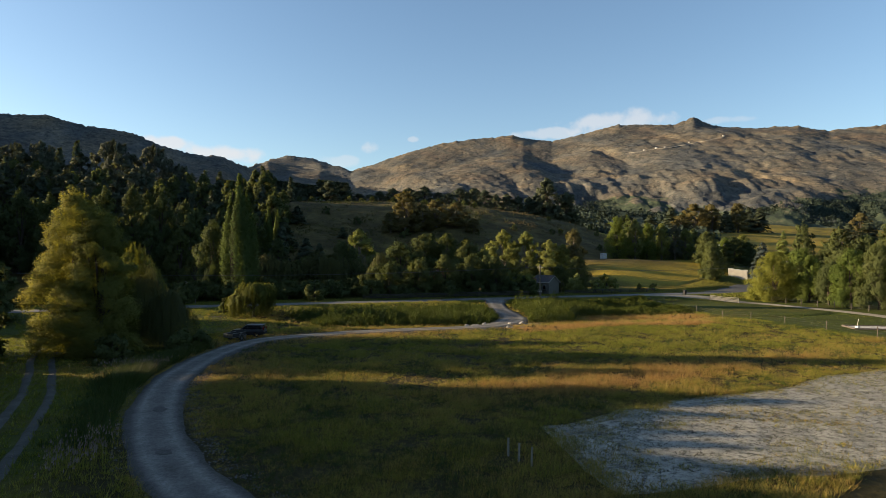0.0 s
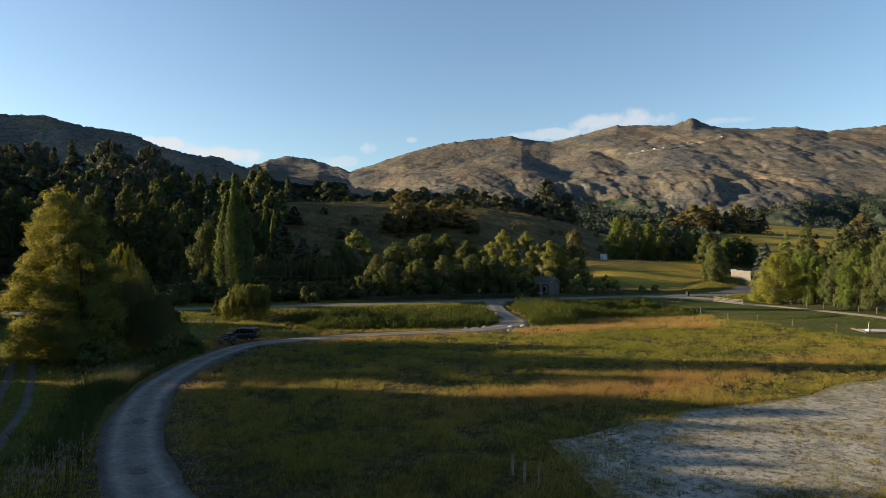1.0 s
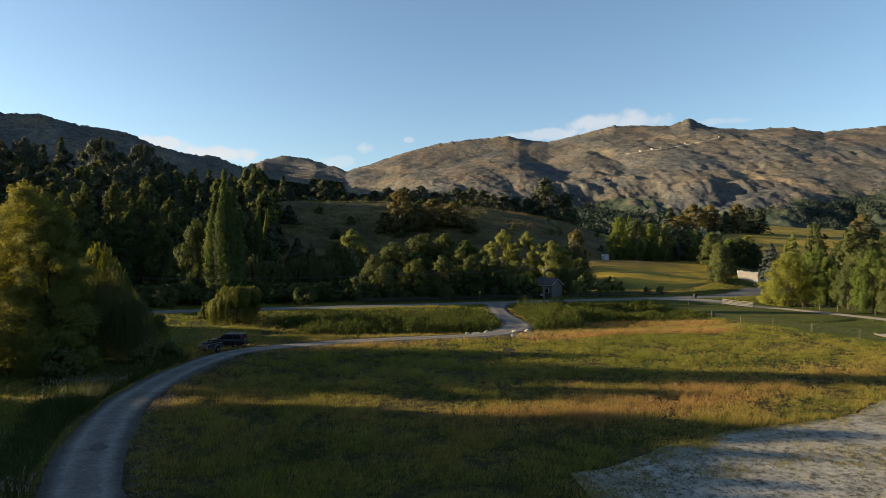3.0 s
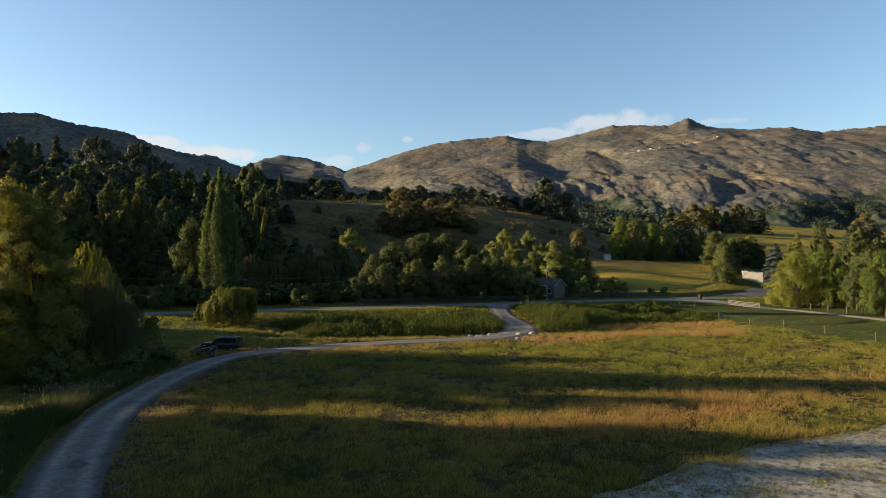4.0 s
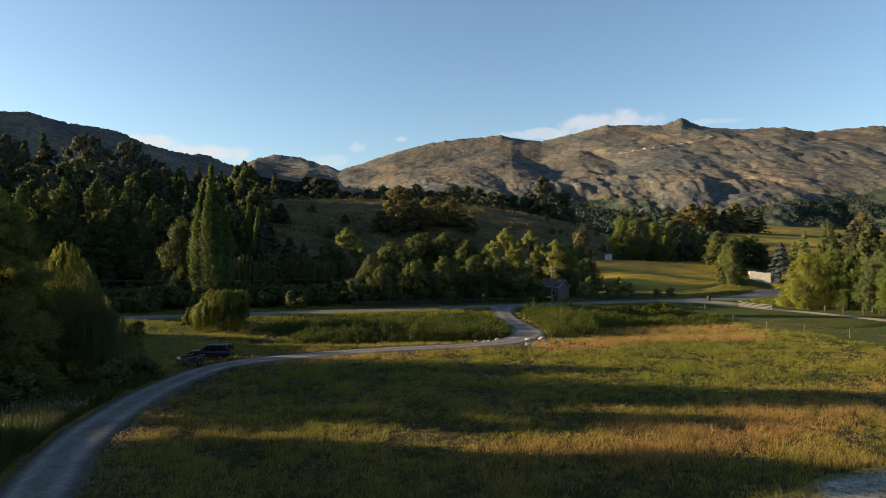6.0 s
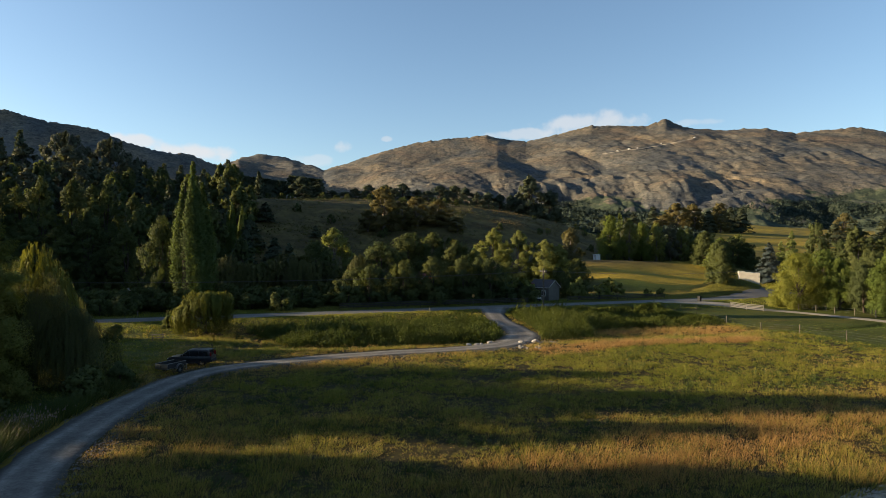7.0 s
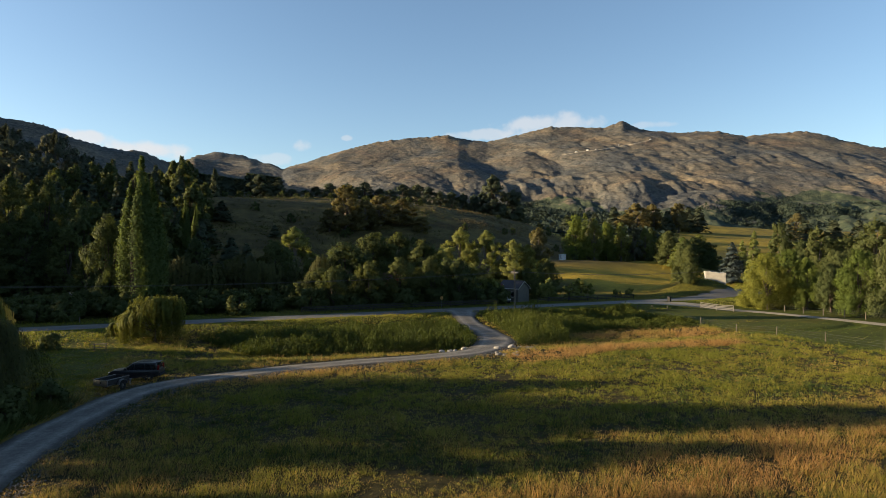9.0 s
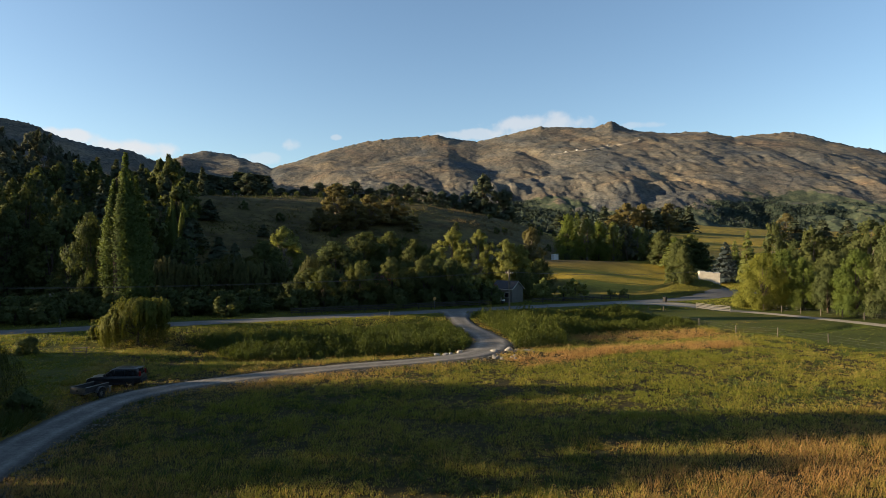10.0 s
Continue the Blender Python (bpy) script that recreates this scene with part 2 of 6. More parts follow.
M_OLIVE = foliage("leaf_olive", (0.053, 0.083, 0.022), (0.110, 0.138, 0.037))
M_WEEP = foliage("leaf_weeping", (0.074, 0.092, 0.022), (0.132, 0.132, 0.038), 0.3)
M_CONIFER = foliage("needle_dark", (0.042, 0.057, 0.047), (0.078, 0.094, 0.065), 0.2)
M_BUSH = foliage("leaf_bush", (0.018, 0.030, 0.030), (0.036, 0.050, 0.042), 0.1, 0.02)
M_FIR = foliage("needle_green", (0.080, 0.112, 0.048), (0.158, 0.180, 0.066), 0.4)
M_EUC = foliage("leaf_eucalypt", (0.052, 0.065, 0.053), (0.094, 0.101, 0.075), 0.2)
M_RUSSET = foliage("leaf_russet", (0.084, 0.079, 0.043), (0.158, 0.137, 0.067), 0.38)
M_SPRUCE = foliage("needle_blue", (0.040, 0.057, 0.068), (0.074, 0.094, 0.105), 0.2)

# ---- ground ----
_lat = np.random.RandomState(7).rand(256, 256)


def vnoise(x, y, s):
    """Smooth random field in 0..1, s metres a cell."""
    x, y = np.asarray(x, float) / s + 500.0, np.asarray(y, float) / s + 500.0
    i, j = np.floor(x).astype(int), np.floor(y).astype(int)
    u, v = x - i, y - j
    u, v = u * u * (3 - 2 * u), v * v * (3 - 2 * v)
    a, b, c, d = (_lat[(i + p) % 256, (j + q) % 256] for p, q in ((0, 0), (1, 0), (0, 1), (1, 1)))
    return (a * (1 - u) + b * u) * (1 - v) + (c * (1 - u) + d * u) * v


def fbm(x, y, s, octaves=5, gain=0.5):
    t, a, w = 0.0, 1.0, 0.0
    for k in range(octaves):
        t, w = t + a * vnoise(x + 37 * k, y - 91 * k, s), w + a
        s, a = s / 2.03, a * gain
    return t / w


def ridged(x, y, s, octaves=5, gain=0.5):
    t, a, w = 0.0, 1.0, 0.0
    for k in range(octaves):
        t, w = t + a * (1 - abs(2 * vnoise(x + 37 * k, y - 91 * k, s) - 1)), w + a
        s, a = s / 2.03, a * gain
    return t / w


def step(a, b, x):
    t = np.clip((np.asarray(x, float) - a) / (b - a), 0, 1)
    return t * t * (3 - 2 * t)


def road_y(x):
    """Middle of the sealed road."""
    return 121.5 + 0.165 * x + 6.0 * step(85, 130, x)


# skyline: bearing (degrees, clockwise from +y) and rise over run from the camera
RIDGE_AZ = (-60, -30, -24.4, -22.3, -19.6, -16.4, -14.3, -11.7, -9.0, -6.9, -4.7, -3.2, -1.2, 0.8, 2.15, 4.4, 7.0, 10.1, 13.8, 17.1, 19.0, 20.8,
            21.8, 23.6, 26.6, 29.5, 31.4, 32.3, 32.94, 33.7, 34.6, 37.2, 40.7, 43.0, 47.2, 48.4, 49.6, 53.5, 62, 90)
RIDGE_UP = (0.17, 0.186, 0.1886, 0.1914, 0.183, 0.179, 0.1643, 0.1526, 0.1495, 0.137, 0.1525, 0.158, 0.153, 0.1426, 0.1351, 0.147, 0.164, 0.180, 0.1895, 0.1934, 0.1854, 0.182,
            0.185, 0.192, 0.2039, 0.201, 0.1985, 0.2035, 0.2090, 0.2000, 0.1928, 0.1856, 0.182, 0.1725, 0.1712, 0.165, 0.1554, 0.132, 0.10, 0.07)
EYE = (1.6, 17.5, 10.2)
_az = np.arange(-70, 100, 0.5)
_up = np.convolve(np.pad(np.interp(_az, RIDGE_AZ, RIDGE_UP), 18, "edge"), np.ones(37) / 37, "valid")


def relief(r, az, t, foot):
    """Spurs, gullies and hummocks of the mountainside, in metres."""
    u, v = np.radians(az) * 2500 + 0.38 * r, 0.55 * r - 0.10 * np.radians(az) * 2500
    wu, wv = u + 150 * (fbm(u, v, 420, 3) - 0.5), v + 150 * (fbm(u + 900, v, 420, 3) - 0.5)
    spur = 1 - ridged(wu, 0.55 * wv, 330, 2, 0.45)
    patch = step(0.36, 0.62, fbm(wu + 50, wv, 460, 3))
    hummock = 1 - ridged(0.62 * wu + 400, 1.1 * wv, 120, 3, 0.55)
    ledge = 1 - ridged(wu + 70, 1.3 * wv, 42, 2, 0.5)
    calm = 1 - 0.4 * step(25, 33, az) * step(0.42, 0.62, t)
    crag = 0.4 - ridged(wu + 170, 1.6 * wv, 17, 2, 0.5)
    rough = ((spur - 0.36) * (74 + 26 * step(0.72, 0.45, t)) + (hummock - 0.36) * (12 + 34 * patch) + (ledge - 0.36) * (4 + 9 * patch) + crag * 4) * calm
    rough = rough + (fbm(wu + 300, wv, 700, 2, 0.45) - 0.5) * 60
    rough = rough * (0.42 + 0.58 * step(-4, 5, az))
    return rough * step(foot - 0.10, foot + 0.06, t) * step(1.0, 0.86, t)


def mountain(x, y):
    """Height of the mountainside, its way up in 0..1, and how far it lies above its smooth slope."""
    dx, dy = x - EYE[0], y - EYE[1]
    r, az = np.hypot(dx, dy), np.degrees(np.arctan2(dx, dy))
    up = np.interp(az, RIDGE_AZ, RIDGE_UP)
    rim = 3300 - 800 * step(-4, -9, az) + 350 * step(-9, -5, az) * step(3, 0, az)
    t = np.clip((r - 640) / (rim - 640), 0, 1.6)
    foot = 860 / (rim - 640)
    k = step(0.90, 1.0, t)
    top = EYE[2] + (up * k + np.minimum(up, np.interp(az, _az, _up)) * (1 - k)) * rim
    climb = np.clip((t - foot) / (1 - foot), 0, 1)
    rise = np.where(t < 1, 0.05 * np.clip(t / foot, 0, 1) + 0.95 * (0.86 * climb + 0.14 * climb * climb), 1 - 0.6 * (t - 1))
    rough = relief(r, az, t, foot)
    body = 30 + (top - 30) * rise + rough
    body = body + step(0.965, 1.0, t) * (10 * (fbm(az * 10, 0 * az, 7, 4, 0.62) - 0.5) + 9 * (fbm(az * 10, 50 + 0 * az, 1.6, 2) - 0.5))
    return body + 9 * step(0, 0.2, t) * (fbm(x, y, 60, 3) - 0.5), t, rough


def wildness(x, y):
    """1 where scrub and tussock take over from pasture."""
    az = np.degrees(np.arctan2(x - EYE[0], y - EYE[1]))
    r = np.hypot(x - EYE[0], y - EYE[1])
    return np.maximum(step(0.0, 0.06, mountain(x, y)[1] - 0.02 * step(28, 34, az)), step(330, 380, r) * step(34, 31, az) * step(18, 22, az))


DITCH = ((64.5, 97), (67.5, 94.2), (72, 93), (81, 94.2), (86, 96))


def height(x, y):
    """Height of the ground, near and far."""
    x, y = np.asarray(x, float), np.asarray(y, float)
    ry = road_y(x)
    bank = step(-16, -4, y - ry)
    z = 1.0 * bank + 0.10 * (fbm(x, y, 9, 3) - 0.5) * step(60, 30, abs(y - 45))
    # reed hollow between drive and road
    z = z - 0.7 * step(88, 96, y) * step(-5, -12, y - ry) * (1 - step(4.5, 2.5, abs(x - drive_x(y)))) * step(-12, 4, x) * step(70, 56, x)
    # ditch across the short field
    z = z - 0.4 * step(1.5, 0.3, line_dist(x, y, DITCH))
    # wooded hill behind the road
    crest = np.interp(x, (-320, -160, -100, -60, -30, -12, 36, 71, 95, 120, 137, 152, 178), (44, 34, 28, 27, 30.5, 33, 33.5, 32.5, 29.5, 25.5, 21.5, 14, 4))
    d = y - ry
    slope = step(42, 170, d) * 0.86 + np.clip((d - 20) / 60, 0, 1) * 0.14
    hill = crest * slope
    hill = hill + np.clip(d - 175, 0, 400) * 0.07 * step(-20, -120, x)
    hill = hill * step(620, 380, y)
    # knoll with yellow grass, and the terraces beyond it
    knoll = 7.4 * step(6, 62, d) * step(56, 84, x) * step(175, 128, x)
    terrace = (0.135 * np.clip(d - 45, 0, 420) + 1.5 * np.sin(d / 60)) * step(95, 180, x + 0.15 * d) * step(20, 90, d)
    far = 0.045 * np.clip(d - 90, 0, 500)
    m, t, _ = mountain(x, y)
    z = z + np.maximum(np.maximum(hill, knoll), np.maximum(terrace, far))
    # unseen shoulder of high land on the west side, added to shade the hill
    z = z + 12 * step(-110, -230, x) * step(-40, 60, y) * step(200, 120, y)
    z = z + (20 * step(188, 208, y) + 10 * step(300, 345, y) + 6 * step(262, 296, y) * step(410, 350, y)) * step(-185, -245, x) * step(520, 430, y)
    z = z + 3.6 * np.exp(-((x - 101) / 9) ** 2 - ((y - 149) / 7) ** 2)
    z = z + 0.9 * step(12, 40, d) * (fbm(x, y, 40, 4) - 0.5) * 2 + 2.2 * step(60, 110, d) * step(150, 120, x) * (fbm(x + 9, y, 26, 4, 0.6) - 0.5)
    w = step(0.0, 0.07, t)
    return z * (1 - w) + np.maximum(m, 20) * w


DRIVE_S = ((17, -34), (11, -12), (5.0, 8), (0.3, 24), (-6.2, 36), (-9.5, 46), (-11.1, 56), (-10.9, 63), (-9.9, 71), (-6.7, 79.5), (0.5, 83.8), (9, 86.0), (18, 87.2), (24.5, 89.8), (28.6, 96), (30.4, 103), (31.2, 110), (32.2, 118), (34.0, 125.5))


def spline(pts, steps=8):
    """Points of a smooth line through pts."""
    p = [pts[0], *pts, pts[-1]]
    out = []
    for a, b, c, d in zip(p, p[1:], p[2:], p[3:]):
        a, b, c, d = (np.array(v, float) for v in (a, b, c, d))
        for k in range(steps):
            u = k / steps
            out.append(0.5 * (2 * b + (c - a) * u + (2 * a - 5 * b + 4 * c - d) * u * u + (3 * b - a - 3 * c + d) * u ** 3))
    out.append(np.array(pts[-1], float))
    return np.array(out)


DRIVE = spline(DRIVE_S)


def drive_x(y):
    up = DRIVE[DRIVE[:, 1] > 88]
    return np.interp(y, up[:, 1], up[:, 0])


def line_dist(x, y, line):
    """Distance of points from a line."""
    best = np.full(np.shape(x), 1e9)
    for (ax, ay), (bx, by) in zip(line, line[1:]):
        ux, uy = bx - ax, by - ay
        t = np.clip(((x - ax) * ux + (y - ay) * uy) / (ux * ux + uy * uy), 0, 1)
        best = np.minimum(best, np.hypot(x - ax - t * ux, y - ay - t * uy))
    return best


def yard_edge(x):
    """North edge of the gravel yard."""
    return 40 + 0.32 * (x - 13) + 1.2 * (fbm(x, 0 * x, 5, 3) - 0.5) * 2


def in_yard(x, y):
    """Signed depth inside the gravel yard, in metres."""
    return np.minimum(np.minimum(yard_edge(x) - y, y - 29.5 - 0.05 * (x - 16) - 1.0 * (fbm(x, y, 4, 2) - 0.5)), x - 12.8 - 1.5 * (fbm(x + 50, y, 4, 3) - 0.5))


def dryness(x, y):
    """How straw-coloured the grass is, 0 to 1."""
    x, y = np.asarray(x, float), np.asarray(y, float)
    d = y - road_y(x)
    v = 0.23 + 0.13 * step(60, 50, y) * step(-13, -9, x) + 0.5 * (fbm(x, y * 1.6, 13, 4) - 0.42) + 0.45 * (fbm(x + 40, y * 1.5, 3.2, 3) - 0.5) * step(0, -8, d)
    v = v + 0.24 * step(5.5, 2.0, abs(y - yard_edge(x) - 8.5)) * step(2, 12, x)
    v = v + 0.25 * step(7, 1, abs(y - 57.5 + 0.2 * x)) * step(14, -4, x)
    v = v + 0.35 * step(8, 2, line_dist(x, y, DRIVE[56:])) * step(95, 86, y)
    v = v + 0.95 * step(3.6, 1.0, abs(y - 84.2 - 0.13 * (x - 26) - 1.2 * np.sin(x / 5))) * step(24, 27, x) * step(60, 52, x)
    v = v + 0.55 * step(4.5, 2.0, abs(y - 99.5)) * step(40, 44, x) * step(66, 60, x)
    v = v + 0.70 * step(8, 20, d) * step(70, 84, x) * step(150, 120, x) * (fbm(x, y, 25, 4) + 0.4)
    v = v + 0.34 * step(80, 140, d) * step(150, 190, x) * (0.4 + fbm(x, y, 60, 3))
    v = v - 0.10 * step(62, 69, y + 0.15 * (x - 20)) * step(88, 82, y - 0.13 * (x - 26)) * step(8, 22, x)
    v = v - 0.26 * step(62, 67, x) * step(4, -2, d) - 0.14 * step(12, 8, abs(d)) * step(66, 60, x)
    # darker green west of the drive: its deep shade is partly put into the tone
    v = v - 0.2 * step(-12, -14, x) * step(130, 110, y)
    v = v + 0.14 * step(30, 60, d) * step(110, 80, x)
    return np.clip(v, 0, 1)


def mesh_np(name, verts, faces, material, smooth=False):
    """A mesh from arrays of vertices and of faces, all with as many corners."""
    me = bpy.data.meshes.new(name)
    verts, faces = np.asarray(verts, np.float32), np.asarray(faces, np.int32)
    k = faces.shape[1]
    me.vertices.add(len(verts))
    me.vertices.foreach_set("co", verts.ravel())
    me.loops.add(faces.size)
    me.loops.foreach_set("vertex_index", faces.ravel())
    me.polygons.add(len(faces))
    me.polygons.foreach_set("loop_start", np.arange(0, faces.size, k, dtype=np.int32))
    me.polygons.foreach_set("use_smooth", np.full(len(faces), smooth))
    me.update(calc_edges=True)
    me.materials.append(material)
    return me


def grid_faces(rows, cols, wrap=False):
    i, j = np.meshgrid(np.arange(rows - 1), np.arange(cols if wrap else cols - 1), indexing="ij")
    k = (j + 1) % cols
    return np.stack([i * cols + j, (i + 1) * cols + j, (i + 1) * cols + k, i * cols + k], -1).reshape(-1, 4)


def build_ground():
    az = np.radians(np.concatenate([np.arange(-180, -34, 3.0), np.arange(-34, -27, 0.5), np.arange(-27, 57, 0.135), np.arange(57, 180, 3.0)]))
    rad = np.concatenate([np.geomspace(0.02, 20, 18)[:-1], np.arange(20, 150, 1.1), np.geomspace(150, 640, 80)[:-1], np.arange(640, 1400, 32), np.arange(1400, 3380, 9.5), np.geomspace(3390, 4500, 12)])
    r, a = np.meshgrid(rad, az, indexing="ij")
    x, y = r * np.sin(a), 10 + r * np.cos(a)
    z = height(x, y)
    v = np.stack([x, y, z], -1).reshape(-1, 3)
    f = grid_faces(len(rad), len(az), wrap=True)[:, ::-1]
    me = mesh_np("ground", v, f, M_GROUND, True)
    me.attributes.new("dry", "FLOAT", "POINT").data.foreach_set("value", dryness(x, y).ravel().astype(np.float32))
    me.attributes.new("wild", "FLOAT", "POINT").data.foreach_set("value", wildness(x, y).ravel().astype(np.float32))
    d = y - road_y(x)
    # mask of the tall meadow, where the ground carries that painted shade
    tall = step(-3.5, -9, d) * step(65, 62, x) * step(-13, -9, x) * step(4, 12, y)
    me.attributes.new("thatch_shade", "FLOAT", "POINT").data.foreach_set("value", tall.ravel().astype(np.float32))
    cover = step(30, 60, d) * step(128, 112, x - 0.1 * (y - 200)) * step(480, 400, y)
    me.attributes.new("bracken", "FLOAT", "POINT").data.foreach_set("value", cover.ravel().astype(np.float32))
    hollow = np.clip(0.5 - mountain(x, y)[2] / 60, 0, 1)
    me.attributes.new("hollow", "FLOAT", "POINT").data.foreach_set("value", hollow.ravel().astype(np.float32))
    ob = new("ground", me)
    return tagged(ob, "grassy valley floor rising to brown tussock mountains", "ground", kind="structure")


build_ground()


def strip(name, line, half, material, label, lift=0.03, cols=7, wob=0.0, kind="road"):
    """A road surface laid on the ground along a line; half: half its width, or one for each point."""
    line = np.asarray(line, float)
    d = np.gradient(line, axis=0)
    d /= np.linalg.norm(d, axis=1)[:, None]
    side = np.stack([d[:, 1], -d[:, 0]], -1)
    half = np.broadcast_to(half, len(line))
    u = np.linspace(-1, 1, cols)
    p = line[:, None, :] + side[:, None, :] * (u[None, :, None] * half[:, None, None])
    if wob:
        for s in (0, -1):
            p[:, s] += side * ((fbm(p[:, s, 0], p[:, s, 1], 3.0, 3) - 0.5) * wob * 2)[:, None]
    z = height(p[..., 0], p[..., 1]) + lift + 0.05 * (1 - u * u)
    z[:, 0] -= lift + 0.03
    z[:, -1] -= lift + 0.03
    v = np.concatenate([p, z[..., None]], -1).reshape(-1, 3)
    me = mesh_np(name, v, grid_faces(len(line), cols)[:, ::-1], material, True)
    me.attributes.new("across", "FLOAT", "POINT").data.foreach_set("value", np.tile((u + 1) / 2, len(line)).astype(np.float32))
    return tagged(new(name, me), label, kind, kind="structure")


strip("driveway", DRIVE, np.interp(np.arange(len(DRIVE)), (0, 96, 104, 112, 120, 136, 144), (1.75, 1.72, 2.0, 2.8, 2.0, 1.9, 4.0)), M_DRIVE, "curved grey gravel driveway through the meadow", 0.06, 9, 0.5)
LANE = ((69, 132.2), (76.5, 129.0), (82.4, 125.6), (86.0, 120.8), (87.8, 115.0), (88.6, 110.0), (89.4, 102.0), (89.4, 94.2), (87.5, 84), (82.5, 70), (76, 56))
rx = np.arange(-150, 131, 4.0)
strip("road", np.stack([rx, road_y(rx)], -1), 3.1, M_ROAD, "two-lane sealed country road with worn grey asphalt", 0.05, 5, 0.15)
strip("lane", spline(LANE), np.interp(np.arange(8 * len(LANE) - 7), (0, 8, 20, 36, 90), (3.4, 3.0, 2.4, 1.7, 1.7)), M_LANE, "pale gravel farm lane along the trees", 0.05, 5, 0.3)
strip("farm_track", spline(((-29.0, 80), (-26.9, 71), (-22.2, 59), (-19.5, 51), (-16.5, 40), (-14.5, 30), (-13, 15), (-10, -10), (-5, -38))), 0.36, M_RUT, "worn wheel rut of a farm track in the grass", 0.012, 5, 0.25)
strip("farm_track", spline(((-27.4, 80), (-25.2, 71), (-20.4, 59), (-17.6, 51), (-14.5, 40), (-12.5, 30), (-11, 15), (-8, -10), (-3, -38))), 0.36, M_RUT, "worn wheel rut of a farm track in the grass", 0.012, 5, 0.25)


def build_yard():
    gx, gy = np.meshgrid(np.arange(10, 90, 0.28), np.arange(27, 66, 0.28), indexing="ij")
    inside = in_yard(gx, gy)
    z = height(gx, gy) + np.clip(inside * 0.06, -0.12, 0.06) + 0.09 * (ridged(gx, gy, 0.9, 3) - 0.6) * step(0, 1, inside)
    v = np.stack([gx, gy, z], -1).reshape(-1, 3)
    f = grid_faces(gx.shape[0], gx.shape[1])
    f = f[inside.ravel()[f].max(1) > -1.0][:, ::-1]
    ob = new("gravel_yard", mesh_np("gravel_yard", v, f[:, ::-1], M_YARD, True))
    tagged(ob, "open pale gravel yard with dark clods and weeds", "gravel yard", kind="structure")


build_yard()

# ---- trees ----
def part(name, me, parent, label=""):
    ob = new(name, me)
    ob.parent = parent
    return tagged(ob, label)


def tube_rings(path, radii, sides=7):
    path, radii = np.asarray(path, float), np.asarray(radii, float)
    d = np.gradient(path, axis=0)
    d /= np.linalg.norm(d, axis=1)[:, None] + 1e-9
    ref = np.where(abs(d[:, 2:3]) > 0.9, np.array([[1.0, 0, 0]]), np.array([[0, 0, 1.0]]))
    a = np.cross(d, ref)
    a /= np.linalg.norm(a, axis=1)[:, None]
    b = np.cross(d, a)
    t = np.linspace(0, 2 * np.pi, sides, endpoint=False)
    return (path[:, None] + radii[:, None, None] * (np.cos(t)[None, :, None] * a[:, None] + np.sin(t)[None, :, None] * b[:, None])).reshape(-1, 3), grid_faces(len(path), sides, wrap=True)


def tubes(name, items, material, sides=5):
    vs, fs, k = [], [], 0
    for path, radii in items:
        v, f = tube_rings(path, radii, sides)
        vs.append(v)
        fs.append(f + k)
        k += len(v)
    return mesh_np(name, np.vstack(vs), np.vstack(fs), material, True)


def leaves(name, c, size, material, rs, face=None, long=1.6, down=0.0, loose=0.55):
    """Leaf sprays: a small pointed leaf at each place c; face: the way it faces, about; down: how strictly its long side hangs."""
    n = len(c)
    q = rs.normal(size=(n, 3)) if face is None else face / (np.linalg.norm(face, axis=1)[:, None] + 1e-9) + rs.normal(scale=loose, size=(n, 3))
    q /= np.linalg.norm(q, axis=1)[:, None]
    u = np.cross(q, rs.normal(size=(n, 3)))
    if down:
        u = (1 - down) * u + down * (np.array([0, 0, -1.0]) + q * q[:, 2:3])
    u /= np.linalg.norm(u, axis=1)[:, None] + 1e-9
    w = np.cross(q, u)
    s = np.broadcast_to(size, n)[:, None] * rs.uniform(0.6, 1.3, (n, 1))
    v = np.stack([c - u * s * long / 2 + w * s / 2, c - u * s * long / 2 - w * s / 2, c + u * s * long / 2], 1).reshape(-1, 3)
    me = mesh_np(name, v, np.arange(3 * n).reshape(n, 3), material)
    if face is not None:
        soft = face / (np.linalg.norm(face, axis=1)[:, None] + 1e-9) + 0.75 * q
        soft /= np.linalg.norm(soft, axis=1)[:, None] + 1e-9
        me.normals_split_custom_set_from_vertices(np.repeat(soft, 3, axis=0).tolist())
    return me


def shell(rs, n, centre, r):
    """Places near the skin of lumps."""
    k = rs.randint(0, len(centre), n)
    d = rs.normal(size=(n, 3))
    d /= np.linalg.norm(d, axis=1)[:, None]
    return centre[k] + d * r[k][:, None] * (rs.uniform(0.25, 1.0, (n, 1)) ** 0.5), d


def trunk_items(rs, h, r, tips, fork=0.3):
    """A tapered trunk that bends a little, with limbs out to some tips."""
    zs = np.linspace(-0.4, h, 6)
    bend = np.cumsum(rs.normal(scale=0.012 * h, size=(6, 2)), axis=0)
    bend -= bend[0]
    path = np.column_stack([bend, zs])
    items = [(path, r * (1.25 - 1.1 * np.linspace(0, 1, 6)))]
    for tip in tips:
        z0 = max(0.12 * h, tip[2] * rs.uniform(fork, fork + 0.35))
        a = np.array([np.interp(z0, zs, path[:, 0]), np.interp(z0, zs, path[:, 1]), z0])
        mid = (a + tip) / 2 + np.array([0, 0, 0.06 * h])
        t = np.linspace(0, 1, 4)[:, None]
        items.append(((1 - t) ** 2 * a + 2 * t * (1 - t) * mid + t * t * tip, 0.38 * r * (1 - 0.85 * t[:, 0])))
    return items


def tree(name, label, trunk_me, crown_me):
    ob = tagged(new(name), label, "tree")
    part("trunk", trunk_me, ob)
    part("crown", crown_me, ob)
    return ob


